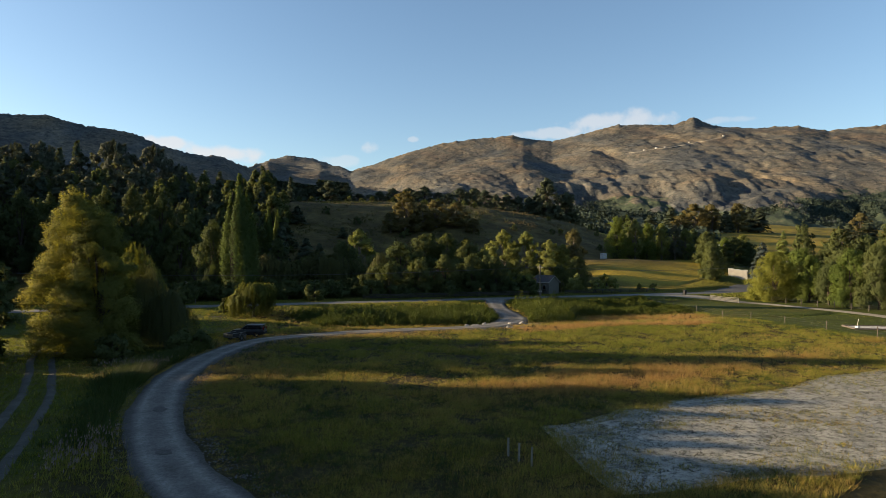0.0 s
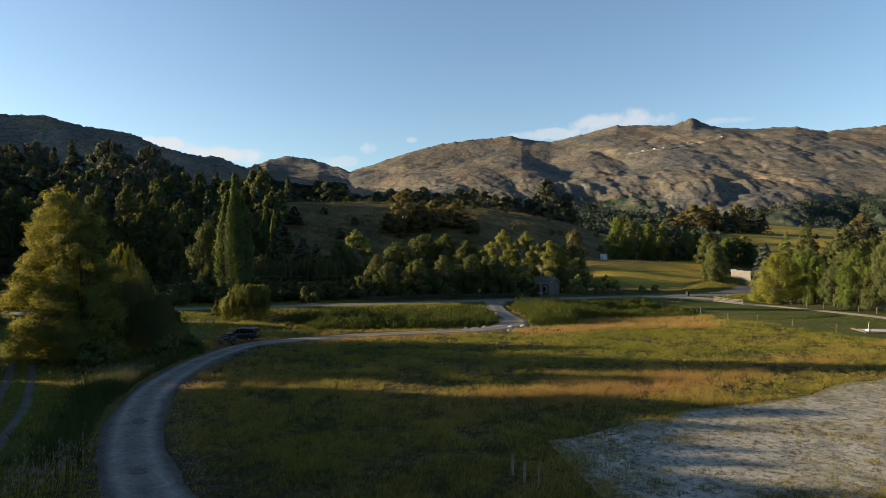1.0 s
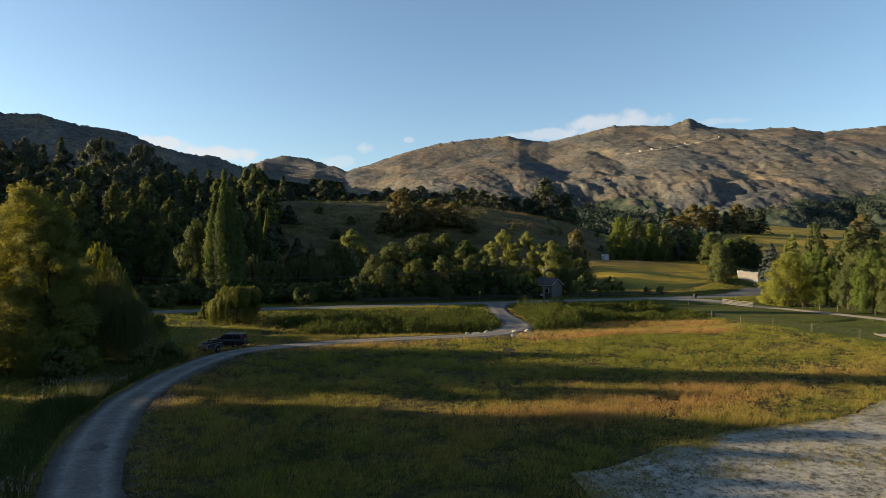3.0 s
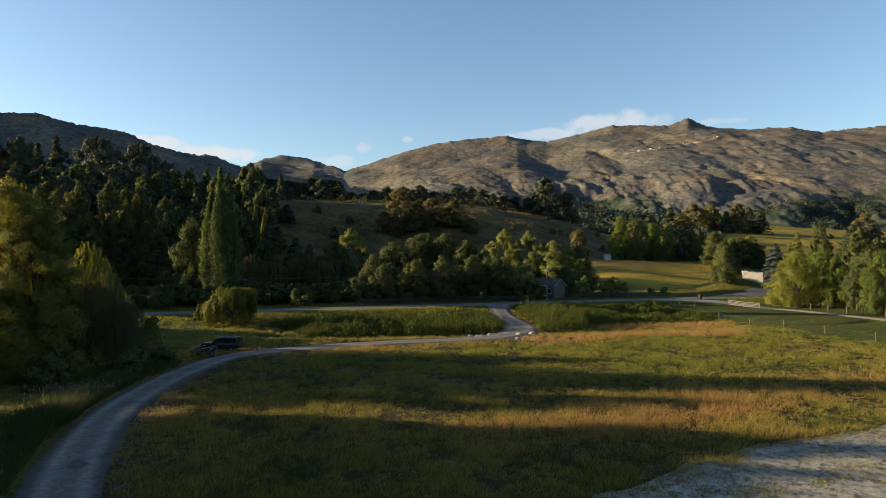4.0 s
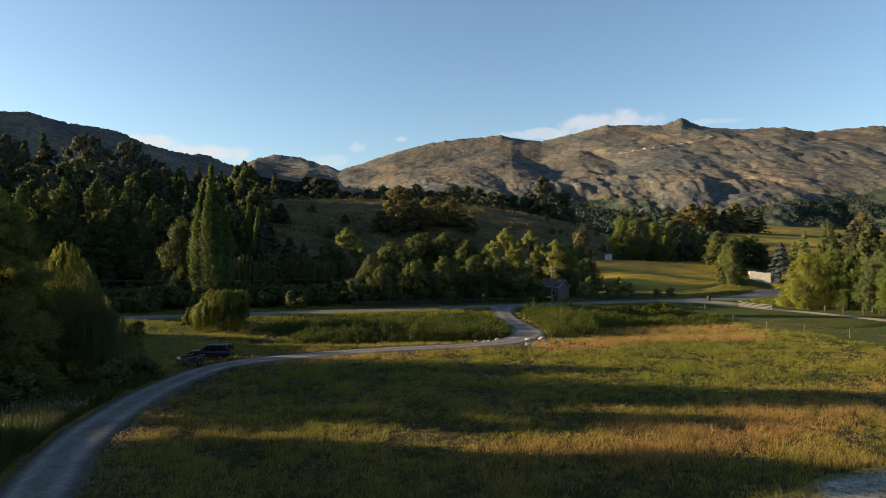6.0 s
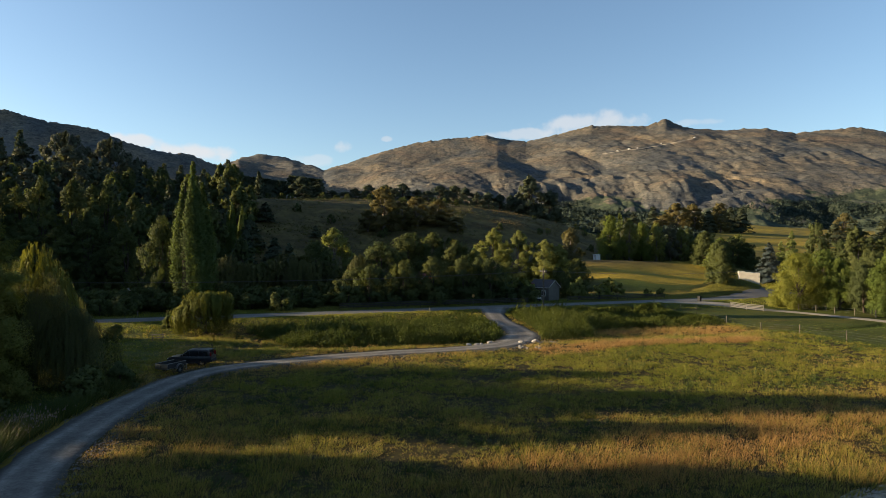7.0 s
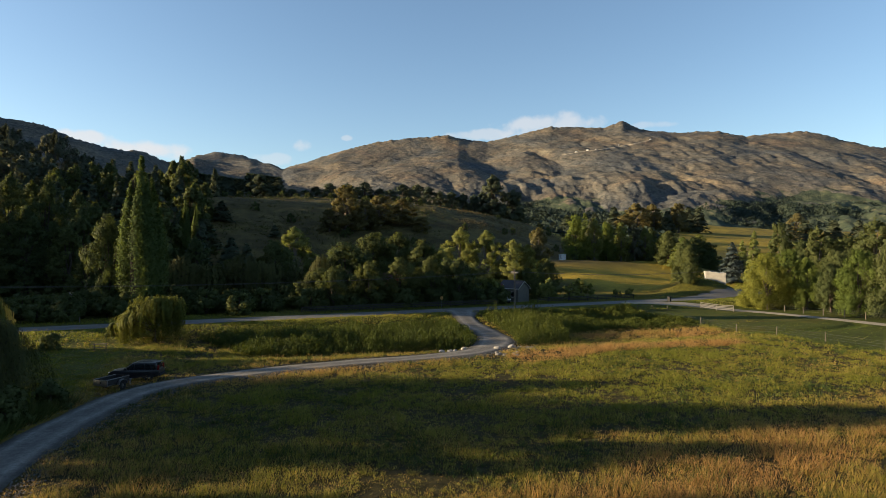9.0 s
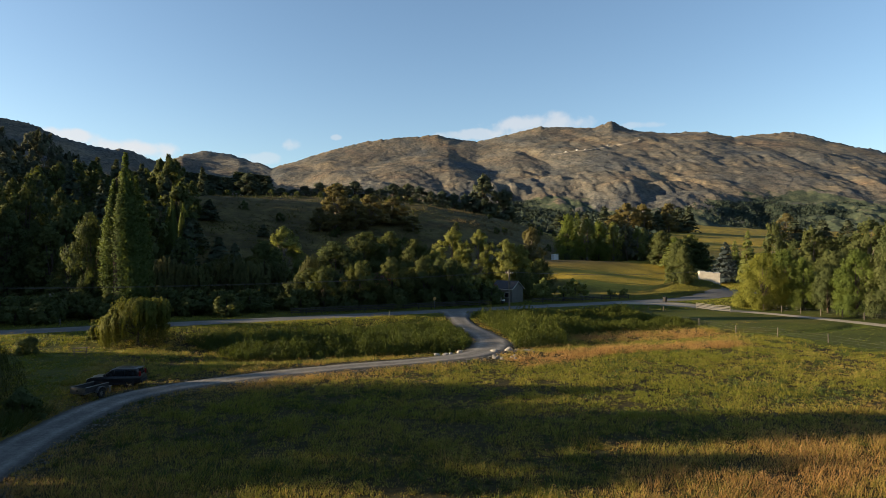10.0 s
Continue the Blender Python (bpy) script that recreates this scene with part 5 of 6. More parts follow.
def build_hill_tussock():
    rs = np.random.RandomState(20)
    n = 30000
    x, y = rs.uniform(-25, 150, n), rs.uniform(178, 335, n)
    k = (y > road_y(x) + 48) & (rs.uniform(0, 1, n) < 2.2 * (fbm(x, y, 14, 4, 0.6) - 0.3)) & (x < 120 + 0.1 * (y - 200)) & ((x < 70) | (y > 240))
    x, y = x[k], y[k]
    tufts("hill_tussock", x, y, rs.uniform(0.25, 0.95, len(x)) * (0.4 + fbm(x, y, 9, 2)), rs.uniform(0.2, 0.4, len(x)), 4, 1.8, M_REED, "rough brown tussock and bracken on the hillside", 21, 0.1, 0.15)


build_hill_tussock()
build_verge_grass()
build_reeds("reeds", 30000, 41, lambda x, y: np.minimum(np.minimum(x + 1.5 + 0.5 * (y - 100), drive_x(y) - 2.6 - x), np.minimum(y - 94.8 + 0.06 * x, 110.5 + 0.15 * x - y)), 2.5, "dense green reed bed in the hollow beside the road")
build_reeds("reeds", 28000, 42, lambda x, y: np.minimum(np.minimum(x - drive_x(y) - 2.8, 66 - x), np.minimum(y - 93 - 11.0 * step(36, 43, x), 112 + 0.2 * x - y)), 2.9, "bright green reed bed beside the drive entrance")


def pebbles(name, x, y, s, rs, material, label, lift=0.0):
    """One mesh of many small four-cornered stones."""
    n = len(x)
    z = height(x, y) + s * 0.25 + lift
    base = np.array([(1, 0, 0), (-0.5, 0.87, 0), (-0.5, -0.87, 0), (0.1, 0.1, 0.8)])
    a = rs.uniform(0, 6.28, n)
    rot = np.stack([np.stack([np.cos(a), -np.sin(a)], -1), np.stack([np.sin(a), np.cos(a)], -1)], -2)
    v = np.empty((n, 4, 3))
    v[..., :2] = np.einsum("nij,kj->nki", rot, base[:, :2]) * s[:, None, None]
    v[..., 2] = base[None, :, 2] * s[:, None] + rs.uniform(-0.2, 0.2, (n, 4)) * s[:, None]
    v += np.stack([x, y, z], -1)[:, None]
    f = (np.arange(n)[:, None, None] * 4 + np.array([(0, 1, 3), (1, 2, 3), (2, 0, 3)])[None]).reshape(-1, 3)
    tagged(new(name, mesh_np(name, v.reshape(-1, 3), f, material)), label, "stones", kind="stuff")


def yard_clods():
    """Clods and stones scattered over the gravel yard."""
    x, y, r, rs = sow(190000, 79, 10, 72, 8, 62)
    k = (in_yard(x, y) > 0.1) & (rs.uniform(0, 1, len(x)) < 1.5 * fbm(x, y, 3.0, 3) - 0.25)
    x, y = x[k], y[k]
    pebbles("yard_clods", x, y, 0.014 + 0.05 * rs.uniform(0, 1, len(x)) ** 3, rs, M_CLOD, "dark clods and stones strewn over the gravel yard", 0.04)


def loose_stones():
    """Pebbles thrown up along the edges of the drive."""
    rs = np.random.RandomState(77)
    n = 5200
    k = rs.randint(26, len(DRIVE) - 30, n)
    p = DRIVE[k] + rs.normal(0, 0.25, (n, 2))
    d = np.gradient(DRIVE, axis=0)[k]
    d /= np.linalg.norm(d, axis=1)[:, None]
    off = np.where(rs.uniform(0, 1, n) < 0.75, rs.normal(2.15, 0.35, n), rs.normal(-1.95, 0.25, n))
    x, y = p[:, 0] + d[:, 1] * off, p[:, 1] - d[:, 0] * off
    pebbles("loose_stones", x, y, rs.uniform(0.025, 0.08, n), rs, M_STONES, "loose grey stones along the drive edge")


M_STONES = speckled("loose_stone", (0.06, 0.058, 0.055), (0.13, 0.125, 0.12), 3.0, 9.0)
M_FLOWER = grass("flower_head", (0.15, 0.125, 0.12), (0.19, 0.145, 0.14), (0.20, 0.14, 0.13))
loose_stones()
M_CLOD = speckled("clod", (0.036, 0.034, 0.028), (0.085, 0.080, 0.068), 2.0, 9.0)
yard_clods()


def wild_flowers():
    """Tall stalks with pale seed spikes in the rough grass."""
    rs = np.random.RandomState(78)
    xs, ys = [], []
    for cx, cy, sx, sy, n in ((-10.9, 38.3, 0.9, 1.9, 240), (-12.9, 62.5, 1.6, 1.6, 160), (-15.6, 63.5, 1.6, 1.2, 120), (-29.5, 64, 2.0, 3.0, 120)):
        xs.append(rs.normal(cx, sx, n))
        ys.append(rs.normal(cy, sy, n))
    x, y = np.concatenate(xs), np.concatenate(ys)
    k = ~bare(x, y)
    x, y = x[k], y[k]
    h = rs.uniform(0.7, 1.25, len(x))
    blades("wild_flowers", x, y, h, np.full(len(x), 0.03), 0.2, M_GRASS, "tall wild flower stalks in the rough grass", "flowers")
    blades("flower_spikes", np.repeat(x, 3) + rs.normal(0, 0.03, 3 * len(x)), np.repeat(y, 3) + rs.normal(0, 0.03, 3 * len(x)), rs.uniform(0.10, 0.24, 3 * len(x)), np.full(3 * len(x), 0.05), 0.3, M_FLOWER, "pale pinkish seed spikes of wild flowers", "flowers", 0.62)


wild_flowers()


def mountain_bush():
    """Dark native bush in the gullies at the mountain's foot."""
    rs = np.random.RandomState(91)
    n = 60000
    r, a = rs.uniform(1380, 2250, n), np.radians(rs.uniform(4, 52, n))
    x, y = EYE[0] + r * np.sin(a), EYE[1] + r * np.cos(a)
    hollow = -mountain(x, y)[2] / 40
    k = hollow + 4.2 * (fbm(x, y, 260, 3, 0.55) - 0.5) - 0.0024 * (r - 1560) + 0.2 * rs.uniform(-1, 1, n) + 0.25 * step(20, 28, np.degrees(a)) > 0.55
    x, y, s = x[k], y[k], rs.uniform(3.0, 8.0, n)[k]
    # the wooded gully between the hill and the pasture
    r, a = rs.uniform(372, 690, 7000), np.radians(rs.uniform(17, 36, 7000))
    gx, gy = EYE[0] + r * np.sin(a), EYE[1] + r * np.cos(a)
    k = (fbm(gx, gy, 45, 3, 0.6) + 0.3 * step(27, 20, np.degrees(a)) > 0.47) & (gx < 0.5 * gy + 62)
    x, y, s = np.r_[x, gx[k]], np.r_[y, gy[k]], np.r_[s, rs.uniform(2.0, 5.5, 7000)[k]]
    m = 6
    i = np.repeat(np.arange(len(x)), m)
    s = s[i]
    d = rs.normal(size=(len(i), 3)) * np.array([0.42, 0.42, 0.34])
    p = np.column_stack([x[i], y[i], height(x, y)[i] + 0.3 * s]) + d * s[:, None]
    me = leaves("mountain_bush", p, s * 0.5, M_BUSH, rs, d + np.array([0, 0, 0.2]), 1.2)
    tagged(new("mountain_bush", me), "dark native bush in gullies at the mountain foot", "bush", kind="stuff")


mountain_bush()


def mountain_scrub():
    """Low dark scrub and rock outcrops scattered over the open mountain."""
    rs = np.random.RandomState(93)
    n = 20000
    r, a = rs.uniform(1400, 3150, n), np.radians(rs.uniform(-24, 56, n))
    x, y = EYE[0] + r * np.sin(a), EYE[1] + r * np.cos(a)
    k = (fbm(x, 0.4 * y, 70, 4, 0.65) + 0.06 * rs.uniform(-1, 1, n) > 0.50 + 0.00003 * r) & (mountain(x, y)[1] > 0.02)
    x, y, r = x[k], y[k], r[k]
    m = 4
    i = np.repeat(np.arange(len(x)), m)
    s = (rs.uniform(0.6, 1.7, len(x)) * (0.5 + 0.0006 * r))[i]
    p = np.column_stack([x[i], y[i], height(x, y)[i] + 0.25 * s]) + rs.normal(size=(len(i), 3)) * s[:, None] * np.array([0.8, 1.6, 0.2])
    me = leaves("mountain_scrub", p, s * 0.8, M_SCRUB, rs, None, 1.3)
    tagged(new("mountain_scrub", me), "low grey-brown scrub and outcrops on the open mountain", "scrub", kind="stuff")


M_SCRUB = foliage("leaf_scrub", (0.040, 0.044, 0.042), (0.076, 0.072, 0.062), 0.0, 0.02)
mountain_scrub()

# ---- things ----
def plain(name, colour, rough=0.5, metal=0.0, spec=0.5, wear=0.25, scale=6.0):
    """Paint, metal or plastic with slight soiling."""
    m, n, l, b = mat(name, rough, metal, spec)
    p = where(n)
    dark = tuple(c * (1 - wear) for c in colour)
    l.new(ramp(n, l, noise_tex(n, l, scale, 5, 0.6, p), [(0.35, dark), (0.65, colour)]), b.inputs["Base Color"])
    return m


M_CAR = plain("car_paint_black", (0.009, 0.010, 0.013), 0.28, 0.0, 0.4, 0.2)
M_GLASS = plain("tinted_glass", (0.01, 0.012, 0.014), 0.06, 0.0, 0.7, 0.1)
M_TYRE = plain("tyre_rubber", (0.02, 0.02, 0.02), 0.9, 0, 0.2)
M_RIM = plain("alloy_rim", (0.45, 0.45, 0.46), 0.35, 0.9)
M_PLASTIC = plain("black_plastic", (0.016, 0.016, 0.018), 0.7, 0, 0.2)
M_LAMP = plain("lamp_lens", (0.75, 0.75, 0.72), 0.12, 0.1, 0.7, 0.05)
M_RED = plain("red_lens", (0.14, 0.008, 0.007), 0.15, 0, 0.7, 0.1)
M_GALV = plain("galvanised_steel", (0.15, 0.155, 0.16), 0.5, 0.7, 0.5, 0.3, 9)
M_CHALK = plain("chalky_paint", (0.12, 0.116, 0.106), 0.8, 0, 0.3, 0.3, 3)
M_WHITE = plain("white_paint", (0.44, 0.43, 0.40), 0.6, 0, 0.4, 0.12, 2)
M_PALEWALL = plain("pale_wall_paint", (0.40, 0.385, 0.345), 0.75, 0, 0.3, 0.22, 1.2)
M_WALL = plain("weatherboard_paint", (0.10, 0.096, 0.086), 0.75, 0, 0.3, 0.18, 1.5)
M_ROOF = plain("red_iron_roof", (0.10, 0.040, 0.028), 0.8, 0.0, 0.2, 0.25, 2)
M_SLATE = plain("dark_iron_roof", (0.030, 0.030, 0.033), 0.7, 0.0, 0.3, 0.25, 2)
M_GREYROOF = plain("grey_iron_roof", (0.42, 0.45, 0.48), 0.4, 0.4, 0.5, 0.2, 2)
M_WOOD = speckled("weathered_wood", (0.06, 0.052, 0.043), (0.13, 0.115, 0.095), 3, 25, 0.9, 0.004)
M_DARKWOOD = speckled("dark_wood", (0.028, 0.025, 0.021), (0.058, 0.052, 0.044), 3, 25, 0.9, 0.004)
M_POST = speckled("post_wood", (0.06, 0.054, 0.044), (0.115, 0.10, 0.084), 4, 25, 0.9, 0.004)
M_STAKE = speckled("pale_stake_wood", (0.13, 0.12, 0.10), (0.24, 0.22, 0.19), 4, 25, 0.9, 0.004)
M_WIRE = plain("wire", (0.10, 0.10, 0.10), 0.5, 0.6)
M_ROCK = speckled("pale_rock", (0.15, 0.147, 0.14), (0.27, 0.265, 0.25), 2, 12, 0.9, 0.03)
M_STONE = speckled("grey_stone", (0.09, 0.087, 0.083), (0.18, 0.175, 0.165), 2, 12, 0.95, 0.03)
M_CABIN = plain("cedar_boards", (0.36, 0.12, 0.04), 0.6, 0, 0.3, 0.35, 3)
M_SAND = speckled("arena_sand", (0.34, 0.32, 0.29), (0.46, 0.44, 0.40), 0.8, 6, 0.95, 0.02)


def finish(bm, name, material, bevel=0.0, smooth=False):
    if bevel:
        bmesh.ops.bevel(bm, geom=bm.edges[:], offset=bevel, segments=2, affect="EDGES", profile=0.6)
    bmesh.ops.recalc_face_normals(bm, faces=bm.faces[:])
    me = bpy.data.meshes.new(name)
    bm.to_mesh(me)
    bm.free()
    me.materials.append(material)
    for p in me.polygons:
        p.use_smooth = smooth
    return me


def box(name, x0, x1, y0, y1, z0, z1, material, bevel=0.0):
    bm = bmesh.new()
    bmesh.ops.create_cube(bm, size=1)
    bmesh.ops.transform(bm, verts=bm.verts, matrix=Matrix.Translation(((x0 + x1) / 2, (y0 + y1) / 2, (z0 + z1) / 2)) @ Matrix.Diagonal((x1 - x0, y1 - y0, z1 - z0, 1)))
    return finish(bm, name, material, bevel)


def loft(name, outlines, material, bevel=0.0, smooth=False):
    """Skin through outlines of as many points each, closed at both ends."""
    bm = bmesh.new()
    rings = [[bm.verts.new(p) for p in o] for o in outlines]
    for a, b in zip(rings, rings[1:]):
        for i in range(len(a)):
            j = (i + 1) % len(a)
            bm.faces.new((a[i], a[j], b[j], b[i]))
    bm.faces.new(rings[0][::-1])
    bm.faces.new(rings[-1])
    return finish(bm, name, material, bevel, smooth)


def ring_mesh(name, ro, ri, width, material, sides=20, bevel=0.02):
    """A wheel ring or disc about the y axis."""
    bm = bmesh.new()
    prof = [(ri, -width / 2), (ro - bevel, -width / 2), (ro, -width / 2 + bevel), (ro, width / 2 - bevel), (ro - bevel, width / 2), (ri, width / 2)]
    loops = [[bm.verts.new((r * math.cos(6.2832 * i / sides), w, r * math.sin(6.2832 * i / sides))) for r, w in prof] for i in range(sides)]
    for i in range(sides):
        a, b = loops[i], loops[(i + 1) % sides]
        for k in range(len(prof)):
            m = (k + 1) % len(prof)
            bm.faces.new((a[k], a[m], b[m], b[k]))
    return finish(bm, name, material)


def rim_mesh(name, r, material, spokes=6):
    bm = bmesh.new()
    bmesh.ops.create_cone(bm, cap_ends=True, segments=14, radius1=r * 0.25, radius2=r * 0.2, depth=0.12, matrix=Matrix.Rotation(math.pi / 2, 4, "X"))
    for k in range(spokes):
        m = Matrix.Rotation(6.2832 * k / spokes, 4, "Y") @ Matrix.Translation((0, 0, r * 0.58)) @ Matrix.Diagonal((r * 0.24, 0.07, r * 0.85, 1))
        bmesh.ops.create_cube(bm, size=1, matrix=m)
    return finish(bm, name, material)


def wheel(parent, x, y, r=0.36, width=0.23, rim=M_RIM):
    """Tyre and rim, standing on the ground under the car."""
    t = part("wheel", ring_mesh("tyre", r, r * 0.62, width, M_TYRE), parent, "black rubber tyre")
    t.location = (x, y, r)
    part("rim", rim_mesh("rim", r * 0.66, rim), t, "bright metal rim")
    return t


def car(name, label, paint):
    """Sports utility wagon, front towards +x, 4.7 m long."""
    ob = tagged(new(name), label, "car")
    w = 0.89
    lower = ((-2.30, 0.42), (-2.34, 0.75), (-2.28, 1.02), (0.78, 1.06), (1.95, 0.98), (2.26, 0.84), (2.34, 0.58), (2.28, 0.34), (-2.2, 0.34))
    body = loft("body", [[(x * s, y, z) for x, z in lower] for y, s in ((-w, 0.985), (-w * 0.96, 1.0), (w * 0.96, 1.0), (w, 0.985))], paint, 0.035, True)
    part("body", body, ob)
    cab = ((-2.22, 1.03), (-2.02, 1.60), (-1.85, 1.68), (-0.2, 1.71), (0.15, 1.66), (0.98, 1.04))
    part("cabin", loft("cabin", [[(x * f, y, 1.03 + (z - 1.03) * f) for x, z in cab] for y, f in ((-0.83, 0.965), (-0.72, 1.0), (0.72, 1.0), (0.83, 0.965))], paint, 0.03, True), ob)
    side = ((-1.95, 1.10), (-1.82, 1.52), (-1.0, 1.58), (-1.0, 1.10)), ((-0.92, 1.10), (-0.92, 1.58), (-0.12, 1.58), (-0.05, 1.10)), ((0.02, 1.10), (-0.04, 1.58), (0.10, 1.57), (0.72, 1.10))
    for sgn in (-1, 1):
        for o in side:
            part("window", loft("window", [[(x, sgn * (0.845 - 0.02), z) for x, z in o], [(x, sgn * 0.865 - sgn * 0.012 * (z > 1.3), z) for x, z in o]], M_GLASS), ob, "tinted side window")
        part("roof_rail", loft("roof_rail", [[(x, sgn * 0.60 + dy, z + dz) for dy, dz in ((-0.02, 0), (0.02, 0), (0.02, 0.04), (-0.02, 0.04))] for x, z in ((-1.75, 1.69), (-1.6, 1.76), (-0.4, 1.78), (-0.2, 1.72))], M_GALV), ob, "silver roof rail")
        part("headlight", box("headlight", 2.02, 2.29, sgn * 0.72 - 0.13, sgn * 0.72 + 0.13, 0.70, 0.88, M_LAMP, 0.03), ob, "clear headlight")
        part("tail_light", box("tail_light", -2.33, -2.16, sgn * 0.78 - 0.09, sgn * 0.78 + 0.09, 0.98, 1.45, M_RED, 0.03), ob, "tall red tail light")
        part("mirror", box("mirror", 0.62, 0.80, sgn * 0.99 - 0.10, sgn * 0.99 + 0.08, 1.08, 1.24, paint, 0.03), ob)
        part("sill", box("sill", -1.1, 1.1, sgn * 0.86 - 0.05, sgn * 0.86 + 0.05, 0.28, 0.42, M_PLASTIC, 0.02), ob)
    part("windscreen", loft("windscreen", [[(0.20, y * 0.62, 1.66) for y in (-1, 1)] + [(0.98, y * 0.72, 1.09) for y in (1, -1)], [(0.23, y * 0.62, 1.68) for y in (-1, 1)] + [(1.01, y * 0.72, 1.11) for y in (1, -1)]], M_GLASS), ob)
    part("rear_window", loft("rear_window", [[(-2.13, y * 0.66, 1.15) for y in (-1, 1)] + [(-2.0, y * 0.6, 1.56) for y in (1, -1)], [(-2.19, y * 0.66, 1.15) for y in (-1, 1)] + [(-2.06, y * 0.6, 1.56) for y in (1, -1)]], M_GLASS), ob)
    part("spoiler", box("spoiler", -2.26, -1.96, -0.62, 0.62, 1.66, 1.71, paint, 0.02), ob)
    part("bumper", box("bumper", 2.2, 2.40, -0.8, 0.8, 0.36, 0.62, M_PLASTIC, 0.06), ob, "black front bumper")
    part("bumper", box("bumper", -2.42, -2.24, -0.82, 0.82, 0.38, 0.68, M_PLASTIC, 0.06), ob, "black rear bumper")
    for x in (-1.32, 1.38):
        for sgn in (-1, 1):
            part("wheel_arch", ring_mesh("wheel_arch", 0.45, 0.37, 0.12, M_PLASTIC, 20, 0.01), ob).location = (x, sgn * 0.86, 0.37)
            wheel(ob, x, sgn * 0.80)
    return ob


def trailer():
    """Low box trailer, tailgate towards -x, drawbar towards +x."""
    ob = tagged(new("box_trailer"), "low galvanised box trailer with black mudguards on the drive verge", "trailer")
    part("deck", box("deck", -1.25, 0.85, -0.65, 0.65, 0.50, 0.56, M_WOOD), ob, "worn plywood deck")
    for sgn in (-1, 1):
        part("side_panel", box("side_panel", -1.25, 0.85, sgn * 0.66 - 0.02, sgn * 0.66 + 0.02, 0.50, 0.88, M_PLASTIC, 0.008), ob, "dark steel side panel")
        part("top_rail", box("top_rail", -1.27, 0.87, sgn * 0.66 - 0.03, sgn * 0.66 + 0.03, 0.88, 0.93, M_GALV, 0.01), ob)
        arch = [(0.44 * math.cos(a), 0.36 + 0.44 * math.sin(a)) for a in np.linspace(0.1, 3.04, 9)]
        inner = [(0.40 * math.cos(a), 0.36 + 0.40 * math.sin(a)) for a in np.linspace(3.04, 0.1, 9)]
        part("mudguard", loft("mudguard", [[(x, sgn * 0.70, z) for x, z in arch + inner], [(x, sgn * 0.93, z) for x, z in arch + inner]], M_GALV), ob)
        wheel(ob, 0.0, sgn * 0.82, 0.30, 0.17, M_GALV)
    part("front_panel", box("front_panel", 0.83, 0.87, -0.64, 0.64, 0.50, 0.90, M_PLASTIC, 0.008), ob)
    gate = part("tailgate", box("tailgate", -1.30, -1.25, -0.66, 0.66, 0.46, 0.90, M_GALV, 0.01), ob, "pale galvanised tailgate")
    part("latch", box("latch", -1.34, -1.30, -0.04, 0.04, 0.62, 0.76, M_PLASTIC, 0.008), gate)
    part("chassis", box("chassis", -1.2, 0.85, -0.5, 0.5, 0.40, 0.497, M_GALV), ob)
    part("axle", box("axle", -0.04, 0.04, -0.8, 0.8, 0.27, 0.40, M_PLASTIC), ob)
    part("drawbar", box("drawbar", 0.85, 1.8, -0.05, 0.05, 0.40, 0.48, M_GALV, 0.01), ob)
    part("jockey_wheel", box("jockey_wheel", 1.6, 1.7, -0.04, 0.04, 0.0, 0.40, M_GALV, 0.01), ob)
    return ob


def stand(ob, x, y, rz, lift=0.0):
    ob.matrix_basis = pose(x, y, float(height(x, y)) + lift, 0, 0, rz)
    return ob


suv = stand(car("suv", "black sports utility wagon parked beside the drive", M_CAR), -8.5, 83.7, 171, 0.03)
suv.scale = (0.86, 0.86, 0.86)
stand(trailer(), -9.5, 80.1, 57, 0.06)
stand(car("parked_car", "white car parked beside the cottage", M_WHITE), 46.9, 138.9, 275, 0.0)


